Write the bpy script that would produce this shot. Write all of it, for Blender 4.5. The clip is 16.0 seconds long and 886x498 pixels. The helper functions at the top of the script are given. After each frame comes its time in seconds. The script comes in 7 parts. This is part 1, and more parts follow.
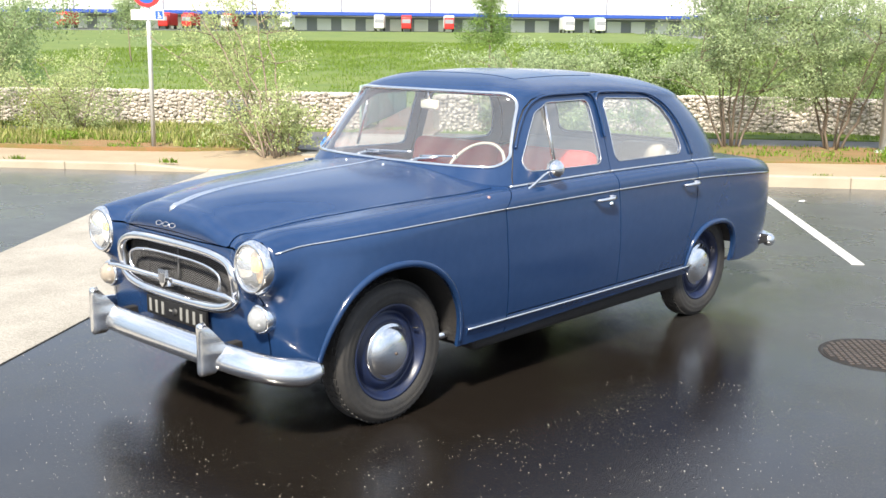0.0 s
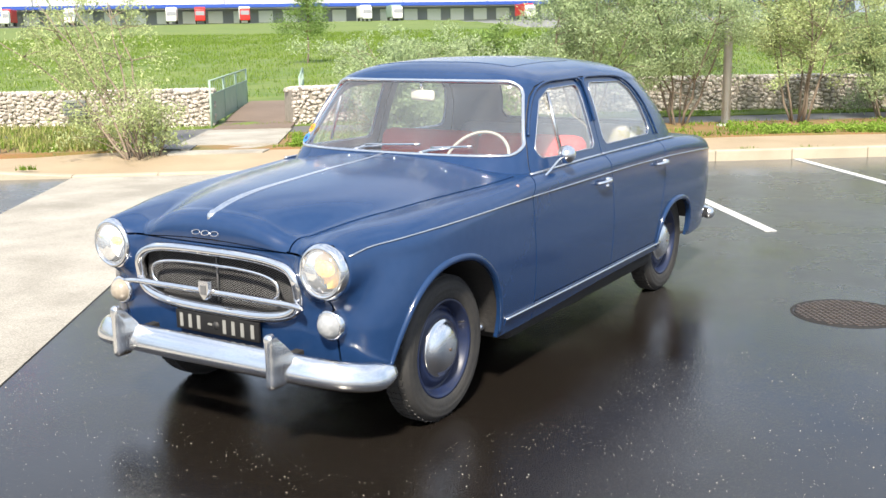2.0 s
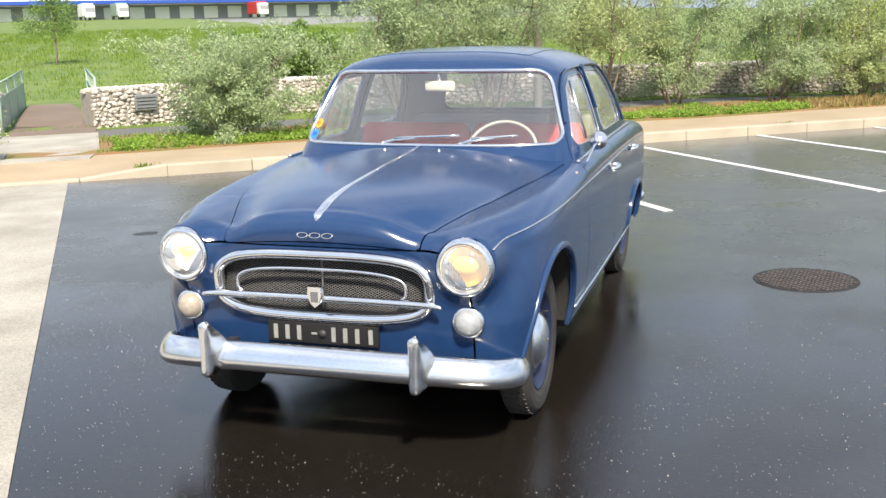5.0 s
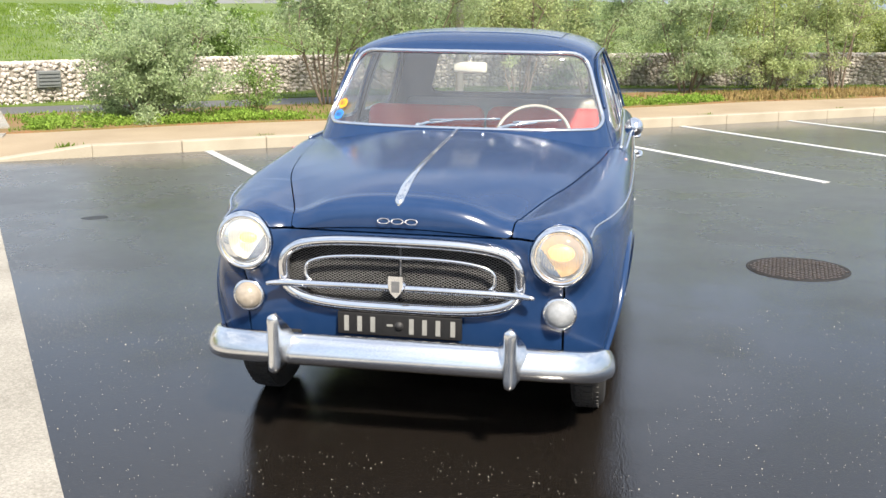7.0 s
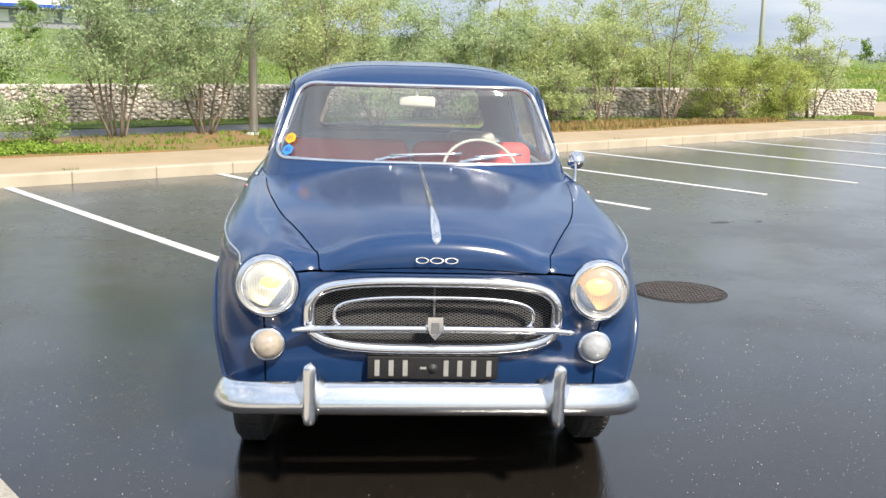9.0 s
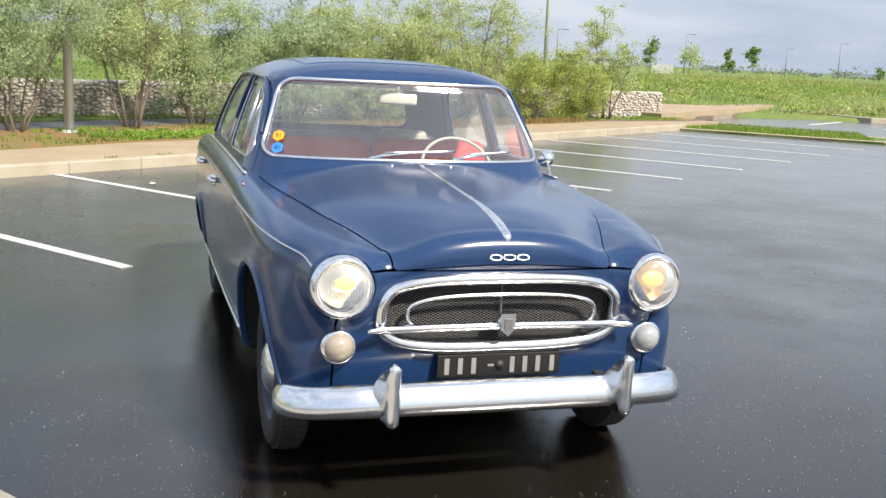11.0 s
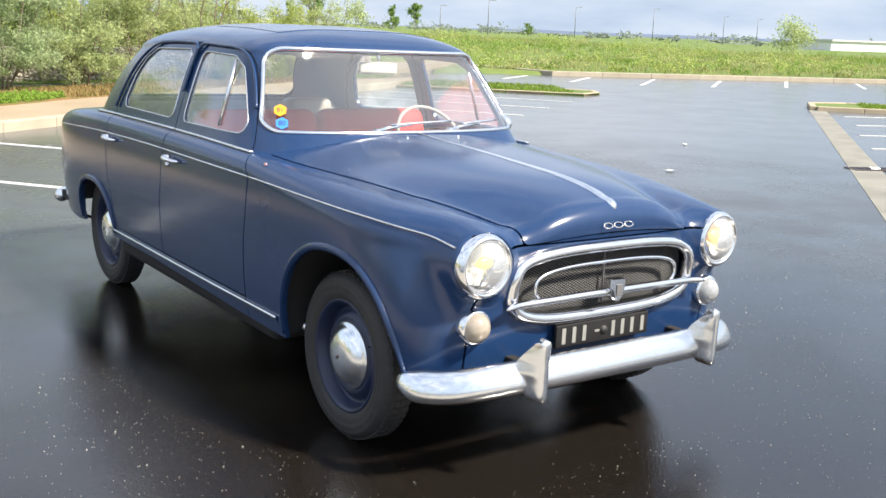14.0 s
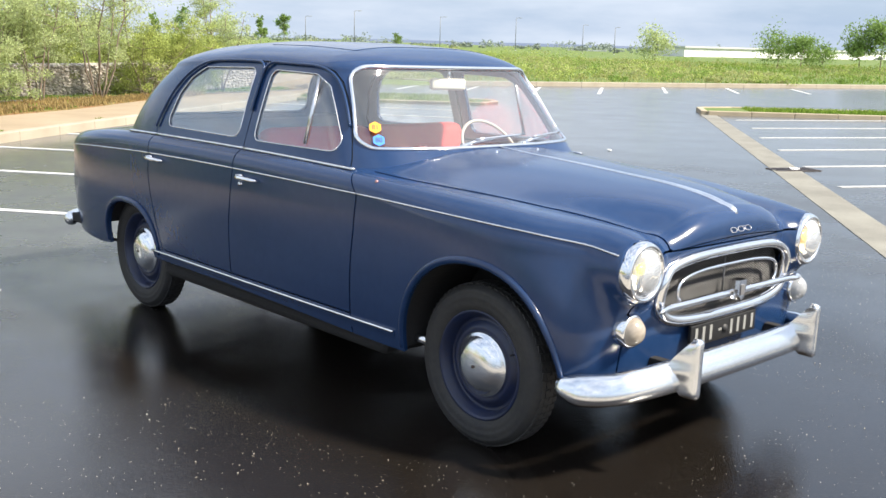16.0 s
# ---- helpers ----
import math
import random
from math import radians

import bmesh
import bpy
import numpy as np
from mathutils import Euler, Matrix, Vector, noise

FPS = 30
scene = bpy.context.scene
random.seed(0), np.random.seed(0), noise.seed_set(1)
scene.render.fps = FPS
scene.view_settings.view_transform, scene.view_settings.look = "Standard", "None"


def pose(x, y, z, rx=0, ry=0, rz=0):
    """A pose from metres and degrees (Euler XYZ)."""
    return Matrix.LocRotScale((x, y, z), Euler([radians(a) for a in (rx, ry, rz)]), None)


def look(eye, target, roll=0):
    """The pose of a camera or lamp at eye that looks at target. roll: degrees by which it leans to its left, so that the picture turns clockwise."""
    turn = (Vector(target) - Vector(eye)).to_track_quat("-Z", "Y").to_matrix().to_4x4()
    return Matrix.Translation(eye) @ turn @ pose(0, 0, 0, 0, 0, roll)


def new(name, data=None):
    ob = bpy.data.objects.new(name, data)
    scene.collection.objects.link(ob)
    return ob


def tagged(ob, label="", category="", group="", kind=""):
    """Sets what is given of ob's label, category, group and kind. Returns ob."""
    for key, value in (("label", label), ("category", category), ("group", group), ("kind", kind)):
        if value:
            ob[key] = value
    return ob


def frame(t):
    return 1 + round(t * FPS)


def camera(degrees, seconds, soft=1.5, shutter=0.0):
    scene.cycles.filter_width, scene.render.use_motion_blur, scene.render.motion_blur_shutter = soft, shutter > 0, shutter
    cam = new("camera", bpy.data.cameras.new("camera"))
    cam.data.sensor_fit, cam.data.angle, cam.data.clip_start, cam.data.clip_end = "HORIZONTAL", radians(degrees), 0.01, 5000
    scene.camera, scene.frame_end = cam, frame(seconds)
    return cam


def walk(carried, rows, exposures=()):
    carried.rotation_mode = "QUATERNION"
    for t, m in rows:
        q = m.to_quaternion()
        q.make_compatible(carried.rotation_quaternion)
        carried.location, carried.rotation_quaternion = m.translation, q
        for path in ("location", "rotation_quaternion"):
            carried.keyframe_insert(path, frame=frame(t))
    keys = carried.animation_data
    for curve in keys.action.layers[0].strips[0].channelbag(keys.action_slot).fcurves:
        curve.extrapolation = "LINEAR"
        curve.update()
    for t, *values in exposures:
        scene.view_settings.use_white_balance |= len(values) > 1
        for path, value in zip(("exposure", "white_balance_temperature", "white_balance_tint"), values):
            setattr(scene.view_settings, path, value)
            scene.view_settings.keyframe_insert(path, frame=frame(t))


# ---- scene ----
cam = camera(46.8, 16.0)
PATH = [
    (0, (3.817, -2.929, 1.574), (2.459, -1.508, 1.201), 0.6),
    (0.5, (3.715, -3.128, 1.571), (2.419, -1.654, 1.189), -0.2),
    (1, (3.468, -3.252, 1.579), (2.283, -1.69, 1.184), 0.6),
    (1.5, (3.2, -3.308, 1.545), (2.07, -1.7, 1.173), 0.6),
    (2, (2.984, -3.508, 1.582), (1.921, -1.861, 1.187), -1.1),
    (2.5, (2.788, -3.568, 1.553), (1.798, -1.876, 1.159), 0.8),
    (3, (2.56, -3.614, 1.555), (1.619, -1.897, 1.152), 0.4),
    (3.5, (2.377, -3.754, 1.561), (1.492, -2.0, 1.185), 0.7),
    (4, (2.092, -3.883, 1.576), (1.319, -2.08, 1.185), -1.2),
    (6.5, (1.094, -4.124, 1.572), (0.641, -2.223, 1.144), 0.6),
    (7, (0.848, -4.06, 1.549), (0.471, -2.146, 1.11), 0.1),
    (7.5, (0.555, -4.15, 1.575), (0.305, -2.215, 1.137), -0.8),
    (8, (0.312, -4.146, 1.555), (0.162, -2.198, 1.126), 0.1),
    (8.5, (0.072, -4.07, 1.562), (0.049, -2.114, 1.143), -0.3),
    (9, (-0.18, -4.051, 1.551), (-0.057, -2.091, 1.175), 1.2),
    (11.5, (-1.401, -3.736, 1.504), (-0.74, -1.888, 1.121), 1.8),
    (12, (-1.61, -3.562, 1.495), (-0.846, -1.762, 1.072), 1.9),
    (12.5, (-1.847, -3.476, 1.5), (-1.006, -1.711, 1.076), 2.7),
    (13, (-2.145, -3.447, 1.53), (-1.18, -1.744, 1.116), 1.7),
    (13.5, (-2.341, -3.356, 1.504), (-1.314, -1.682, 1.13), 1.6),
    (14, (-2.533, -3.181, 1.509), (-1.402, -1.586, 1.088), 2.1),
    (14.5, (-2.799, -3.091, 1.531), (-1.612, -1.538, 1.11), 1.7),
    (15, (-3.045, -3.015, 1.524), (-1.824, -1.477, 1.145), 1.2),
    (15.5, (-3.269, -2.867, 1.523), (-1.957, -1.405, 1.146), 1.5),
    (16, (-3.365, -2.66, 1.51), (-2.032, -1.222, 1.115), 1.5),
]
walk(cam, [(t, look(eye, target, roll)) for t, eye, target, roll in PATH], [(t, stops, 6850, 10) for t, stops in ((0.0, 0.98), (2.5, 0.92), (4.0, 0.82), (7.0, 0.82), (9.0, 0.77), (11.5, 0.63), (12.5, 0.78), (14.5, 0.99), (16.0, 0.96))])

# ---------------------------------------------------------------- light
world = bpy.data.worlds.new("sky")
scene.world = world
world.use_nodes = True
SUN_AZ, SUN_EL = radians(-62), radians(46)      # the sun's bearing from +x, and its height


def build_sky():
    nt = world.node_tree
    nt.nodes.clear()
    N, L = nt.nodes.new, nt.links.new
    out, bg = N("ShaderNodeOutputWorld"), N("ShaderNodeBackground")
    sky = N("ShaderNodeTexSky")
    sky.sky_type, sky.sun_disc = "NISHITA", False
    sky.sun_elevation, sky.sun_rotation = SUN_EL, radians(90) - SUN_AZ
    sky.air_density, sky.dust_density = 1.0, 1.5
    geo = N("ShaderNodeTexCoord")
    stretch = N("ShaderNodeMapping")
    stretch.inputs["Scale"].default_value = (1.0, 1.0, 4.6)
    L(geo.outputs["Generated"], stretch.inputs["Vector"])
    clouds = N("ShaderNodeTexNoise")
    clouds.inputs["Scale"].default_value, clouds.inputs["Detail"].default_value = 3.0, 8
    clouds.inputs["Roughness"].default_value = 0.55
    L(stretch.outputs["Vector"], clouds.inputs["Vector"])
    ramp = N("ShaderNodeValToRGB")
    ramp.color_ramp.elements[0].position, ramp.color_ramp.elements[1].position = 0.32, 0.60
    L(clouds.outputs["Fac"], ramp.inputs["Fac"])
    shade = N("ShaderNodeTexNoise")
    shade.inputs["Scale"].default_value, shade.inputs["Detail"].default_value = 1.7, 5
    L(stretch.outputs["Vector"], shade.inputs["Vector"])
    tone = N("ShaderNodeValToRGB")
    tone.color_ramp.elements[0].position, tone.color_ramp.elements[1].position = 0.40, 0.66
    tone.color_ramp.elements[0].color = (3.0, 3.8, 5.2, 1)
    tone.color_ramp.elements[1].color = (6.1, 6.4, 7.0, 1)
    L(shade.outputs["Fac"], tone.inputs["Fac"])
    mix = N("ShaderNodeMix")
    mix.data_type = "RGBA"
    L(ramp.outputs["Color"], mix.inputs["Factor"])
    L(sky.outputs["Color"], mix.inputs["A"])
    L(tone.outputs["Color"], mix.inputs["B"])
    # low down the clouds lie behind one another in a blue-grey haze
    split, low = N("ShaderNodeSeparateXYZ"), N("ShaderNodeMapRange")
    L(geo.outputs["Generated"], split.inputs["Vector"]), L(split.outputs["Z"], low.inputs["Value"])
    low.inputs["From Min"].default_value, low.inputs["From Max"].default_value = 0.02, 0.30
    low.inputs["To Min"].default_value, low.inputs["To Max"].default_value = 0.92, 0.0
    haze = N("ShaderNodeValToRGB")
    haze.color_ramp.elements[0].position, haze.color_ramp.elements[1].position = 0.36, 0.66
    haze.color_ramp.elements[0].color = (1.75, 2.35, 3.35, 1)
    haze.color_ramp.elements[1].color = (3.3, 3.65, 4.2, 1)
    L(clouds.outputs["Fac"], haze.inputs["Fac"])
    veil = N("ShaderNodeMix")
    veil.data_type = "RGBA"
    L(low.outputs["Result"], veil.inputs["Factor"]), L(mix.outputs["Result"], veil.inputs["A"]), L(haze.outputs["Color"], veil.inputs["B"])
    L(veil.outputs["Result"], bg.inputs["Color"])
    bg.inputs["Strength"].default_value = 0.132
    L(bg.outputs["Background"], out.inputs["Surface"])


build_sky()
sun = new("sun", bpy.data.lights.new("sun", "SUN"))
sun.data.energy, sun.data.angle, sun.data.color = 5.0, radians(5.0), (1.0, 0.94, 0.84)
sun.matrix_world = look((math.cos(SUN_AZ) * math.cos(SUN_EL) * 50, math.sin(SUN_AZ) * math.cos(SUN_EL) * 50, math.sin(SUN_EL) * 50), (0, 0, 0))


# ---------------------------------------------------------------- materials
def material(name, color, rough=0.5, metal=0.0, second=None, scale=3.0, fine=60.0, amount=0.5, bump=0.0, bump_scale=80.0,
             rough_var=0.1, per_object=0.0, spec=0.5, per_island=0.0, coat=0.0, sheen=0.0):
    """A surface of one colour that drifts towards a second one at two scales, with fine relief."""
    m = bpy.data.materials.new(name)
    m.use_nodes = True
    nt = m.node_tree
    N, L = nt.nodes.new, nt.links.new
    b = nt.nodes["Principled BSDF"]
    second = second or tuple(c * 0.7 for c in color)
    co = N("ShaderNodeTexCoord")
    big, small = N("ShaderNodeTexNoise"), N("ShaderNodeTexNoise")
    big.inputs["Scale"].default_value, big.inputs["Detail"].default_value = scale, 5
    small.inputs["Scale"].default_value, small.inputs["Detail"].default_value = fine, 3
    L(co.outputs["Object"], big.inputs["Vector"]), L(co.outputs["Object"], small.inputs["Vector"])
    add = N("ShaderNodeMath")
    add.operation = "ADD"
    L(big.outputs["Fac"], add.inputs[0]), L(small.outputs["Fac"], add.inputs[1])
    spread = N("ShaderNodeMapRange")
    spread.inputs["From Min"].default_value, spread.inputs["From Max"].default_value = 0.75, 1.25
    spread.inputs["To Min"].default_value, spread.inputs["To Max"].default_value = 0.0, amount
    L(add.outputs[0], spread.inputs["Value"])
    mix = N("ShaderNodeMix")
    mix.data_type = "RGBA"
    mix.inputs["A"].default_value, mix.inputs["B"].default_value = (*color, 1), (*second, 1)
    L(spread.outputs["Result"], mix.inputs["Factor"])
    last = mix.outputs["Result"]
    if per_object or per_island:
        if per_object:
            rnd = N("ShaderNodeObjectInfo").outputs["Random"]
        else:
            rnd = N("ShaderNodeNewGeometry").outputs["Random Per Island"]
        k = per_object or per_island
        hsv, rng = N("ShaderNodeHueSaturation"), N("ShaderNodeMapRange")
        rng.inputs["To Min"].default_value, rng.inputs["To Max"].default_value = 1 - k, 1 + k
        L(rnd, rng.inputs["Value"]), L(rng.outputs["Result"], hsv.inputs["Value"]), L(last, hsv.inputs["Color"])
        last = hsv.outputs["Color"]
    L(last, b.inputs["Base Color"])
    r = N("ShaderNodeMapRange")
    r.inputs["To Min"].default_value, r.inputs["To Max"].default_value = max(0.02, rough - rough_var), min(1, rough + rough_var)
    L(big.outputs["Fac"], r.inputs["Value"]), L(r.outputs["Result"], b.inputs["Roughness"])
    b.inputs["Metallic"].default_value, b.inputs["Specular IOR Level"].default_value = metal, spec
    b.inputs["Coat Weight"].default_value = coat
    b.inputs["Coat Roughness"].default_value = 0.15
    if bump:
        rel, bn = N("ShaderNodeTexNoise"), N("ShaderNodeBump")
        rel.inputs["Scale"].default_value, rel.inputs["Detail"].default_value = bump_scale, 4
        bn.inputs["Strength"].default_value, bn.inputs["Distance"].default_value = bump, 0.01
        L(co.outputs["Object"], rel.inputs["Vector"]), L(rel.outputs["Fac"], bn.inputs["Height"]), L(bn.outputs["Normal"], b.inputs["Normal"])
    return m


def leaf_material(name, color, second, vary=0.4, glow=0.45):
    """Thin leaves: matt on the face, with light coming through."""
    m = bpy.data.materials.new(name)
    m.use_nodes = True
    nt = m.node_tree
    nt.nodes.clear()
    N, L = nt.nodes.new, nt.links.new
    out, mix, face, back = (N(k) for k in ("ShaderNodeOutputMaterial", "ShaderNodeMixShader", "ShaderNodeBsdfDiffuse", "ShaderNodeBsdfTranslucent"))
    co, big, tone, geo, rng, hsv = (N(k) for k in ("ShaderNodeTexCoord", "ShaderNodeTexNoise", "ShaderNodeMix", "ShaderNodeNewGeometry", "ShaderNodeMapRange", "ShaderNodeHueSaturation"))
    tone.data_type = "RGBA"
    tone.inputs["A"].default_value, tone.inputs["B"].default_value = (*color, 1), (*second, 1)
    big.inputs["Scale"].default_value, big.inputs["Detail"].default_value = 1.6, 4
    L(co.outputs["Object"], big.inputs["Vector"]), L(big.outputs["Fac"], tone.inputs["Factor"])
    rng.inputs["To Min"].default_value, rng.inputs["To Max"].default_value = 1 - vary, 1 + vary
    L(geo.outputs["Random Per Island"], rng.inputs["Value"]), L(rng.outputs["Result"], hsv.inputs["Value"]), L(tone.outputs["Result"], hsv.inputs["Color"])
    L(hsv.outputs["Color"], face.inputs["Color"]), L(hsv.outputs["Color"], back.inputs["Color"])
    mix.inputs["Fac"].default_value = glow
    L(face.outputs[0], mix.inputs[1]), L(back.outputs[0], mix.inputs[2]), L(mix.outputs[0], out.inputs["Surface"])
    return m


def glass_material(name, tint=(0.93, 0.96, 0.96), rough=0.0, mirror=0.07, milky=0.0):
    """Thin clear glass: it lets light straight through and mirrors at a slant."""
    m = bpy.data.materials.new(name)
    m.use_nodes = True
    nt = m.node_tree
    nt.nodes.clear()
    N, L = nt.nodes.new, nt.links.new
    out, mix, clear, gloss, face = (N(k) for k in ("ShaderNodeOutputMaterial", "ShaderNodeMixShader", "ShaderNodeBsdfTransparent", "ShaderNodeBsdfGlossy", "ShaderNodeLayerWeight"))
    clear.inputs["Color"].default_value = (*tint, 1)
    gloss.inputs["Roughness"].default_value = rough
    gloss.inputs["Color"].default_value = (0.95, 0.97, 1, 1)
    face.inputs["Blend"].default_value = 0.5
    steep, lift = N("ShaderNodeMath"), N("ShaderNodeMath")
    steep.operation, lift.operation = "POWER", "MULTIPLY_ADD"
    steep.inputs[1].default_value, lift.inputs[1].default_value, lift.inputs[2].default_value = 4.0, 0.9, mirror
    L(face.outputs["Facing"], steep.inputs[0]), L(steep.outputs[0], lift.inputs[0]), L(lift.outputs[0], mix.inputs["Fac"])
    L(clear.outputs[0], mix.inputs[1]), L(gloss.outputs[0], mix.inputs[2])
    last = mix.outputs[0]
    # a thin white veil in the pane stands in for reflected sky
    if milky:
        fog, blend = N("ShaderNodeBsdfDiffuse"), N("ShaderNodeMixShader")
        fog.inputs["Color"].default_value, blend.inputs["Fac"].default_value = (0.85, 0.85, 0.8, 1), milky
        L(last, blend.inputs[1]), L(fog.outputs[0], blend.inputs[2])
        last = blend.outputs[0]
    L(last, out.inputs["Surface"])
    return m


def lens_material():
    """Fluted pressed glass: what lies behind it is smeared."""
    m = bpy.data.materials.new("fluted_lens_glass")
    m.use_nodes = True
    nt = m.node_tree
    nt.nodes.clear()
    N, L = nt.nodes.new, nt.links.new
    out, mix, bend, gloss, face, blend, fog = (N(k) for k in ("ShaderNodeOutputMaterial", "ShaderNodeMixShader", "ShaderNodeBsdfRefraction", "ShaderNodeBsdfGlossy", "ShaderNodeFresnel", "ShaderNodeMixShader", "ShaderNodeBsdfDiffuse"))
    bend.inputs["IOR"].default_value, bend.inputs["Roughness"].default_value = 1.10, 0.20
    bend.inputs["Color"].default_value = (0.98, 0.98, 0.94, 1)
    gloss.inputs["Roughness"].default_value = 0.06
    fog.inputs["Color"].default_value, blend.inputs["Fac"].default_value = (0.82, 0.84, 0.84, 1), 0.22
    co, wave, bn = N("ShaderNodeTexCoord"), N("ShaderNodeTexWave"), N("ShaderNodeBump")
    wave.inputs["Scale"].default_value = 32.0
    bn.inputs["Strength"].default_value, bn.inputs["Distance"].default_value = 0.35, 0.002
    L(co.outputs["Object"], wave.inputs["Vector"]), L(wave.outputs["Fac"], bn.inputs["Height"])
    L(bn.outputs["Normal"], bend.inputs["Normal"])
    L(face.outputs[0], mix.inputs["Fac"]), L(bend.outputs[0], mix.inputs[1]), L(gloss.outputs[0], mix.inputs[2])
    L(mix.outputs[0], blend.inputs[1]), L(fog.outputs[0], blend.inputs[2]), L(blend.outputs[0], out.inputs["Surface"])
    return m


def wet_asphalt():
    """Wet asphalt, painted blacker round the car for its reflection, paler outward for sky sheen."""
    m = bpy.data.materials.new("wet_asphalt")
    m.use_nodes = True
    nt = m.node_tree
    N, L = nt.nodes.new, nt.links.new
    b = nt.nodes["Principled BSDF"]
    co = N("ShaderNodeTexCoord")

    def noise_of(scale, detail, rough=0.5):
        n = N("ShaderNodeTexNoise")
        n.inputs["Scale"].default_value, n.inputs["Detail"].default_value, n.inputs["Roughness"].default_value = scale, detail, rough
        L(co.outputs["Object"], n.inputs["Vector"])
        return n.outputs["Fac"]

    def ranged(value, a, c, lo, hi):
        r = N("ShaderNodeMapRange")
        r.inputs["From Min"].default_value, r.inputs["From Max"].default_value = a, c
        r.inputs["To Min"].default_value, r.inputs["To Max"].default_value = lo, hi
        L(value, r.inputs["Value"])
        return r.outputs["Result"]

    def sum_of(p, q, how="ADD"):
        n = N("ShaderNodeMath")
        n.operation = how
        L(p, n.inputs[0])
        if isinstance(q, float):
            n.inputs[1].default_value = q
        else:
            L(q, n.inputs[1])
        return n.outputs[0]

    pools, patches, grit = noise_of(0.9, 8, 0.62), noise_of(0.35, 4), noise_of(55, 4, 0.7)
    stones = N("ShaderNodeTexVoronoi")
    stones.inputs["Scale"].default_value = 120
    L(co.outputs["Object"], stones.inputs["Vector"])
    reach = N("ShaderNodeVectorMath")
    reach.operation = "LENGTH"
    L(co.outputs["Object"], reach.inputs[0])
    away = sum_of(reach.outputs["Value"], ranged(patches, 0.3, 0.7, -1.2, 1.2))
    off_car = ranged(away, 2.0, 5.6, 0.0, 1.0)
    # colour: near-black stands in for the car's reflection, mid grey farther off
    def mixed(p, q, fac):
        n = N("ShaderNodeMix")
        n.data_type = "RGBA"
        for key, v in (("A", p), ("B", q)):
            if isinstance(v, tuple):
                n.inputs[key].default_value = (*v, 1)
            else:
                L(v, n.inputs[key])
        L(fac, n.inputs["Factor"])
        return n.outputs["Result"]

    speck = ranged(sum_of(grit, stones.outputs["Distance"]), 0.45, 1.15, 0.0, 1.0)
    car_mirror_dark = mixed((0.0022, 0.0020, 0.0019), (0.0135, 0.0108, 0.0088), speck)
    off_grey = mixed((0.032, 0.034, 0.036), (0.066, 0.069, 0.071), speck)
    # paler still far out: the sky's sheen put into the colour
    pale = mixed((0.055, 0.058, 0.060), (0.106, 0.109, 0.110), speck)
    off_grey = mixed(off_grey, pale, ranged(away, 6.0, 14.0, 0.0, 1.0))
    L(mixed(car_mirror_dark, off_grey, off_car), b.inputs["Base Color"])
    b.inputs["Specular IOR Level"].default_value = 0.6
    wet = ranged(pools, 0.38, 0.64, 0.07, 0.22)
    L(sum_of(sum_of(sum_of(wet, ranged(away, 5.0, 12.0, 1.0, 0.3), "MULTIPLY"), sum_of(off_car, 0.18, "MULTIPLY")), ranged(away, 6.0, 12.0, 0.0, -0.03)), b.inputs["Roughness"])
    add, bn = sum_of(stones.outputs["Distance"], grit), N("ShaderNodeBump")
    bn.inputs["Distance"].default_value = 0.004
    L(sum_of(ranged(pools, 0.3, 0.7, 0.07, 0.24), ranged(away, 3.0, 11.0, 1.0, 0.08), "MULTIPLY"), bn.inputs["Strength"])
    L(add, bn.inputs["Height"]), L(bn.outputs["Normal"], b.inputs["Normal"])
    return m


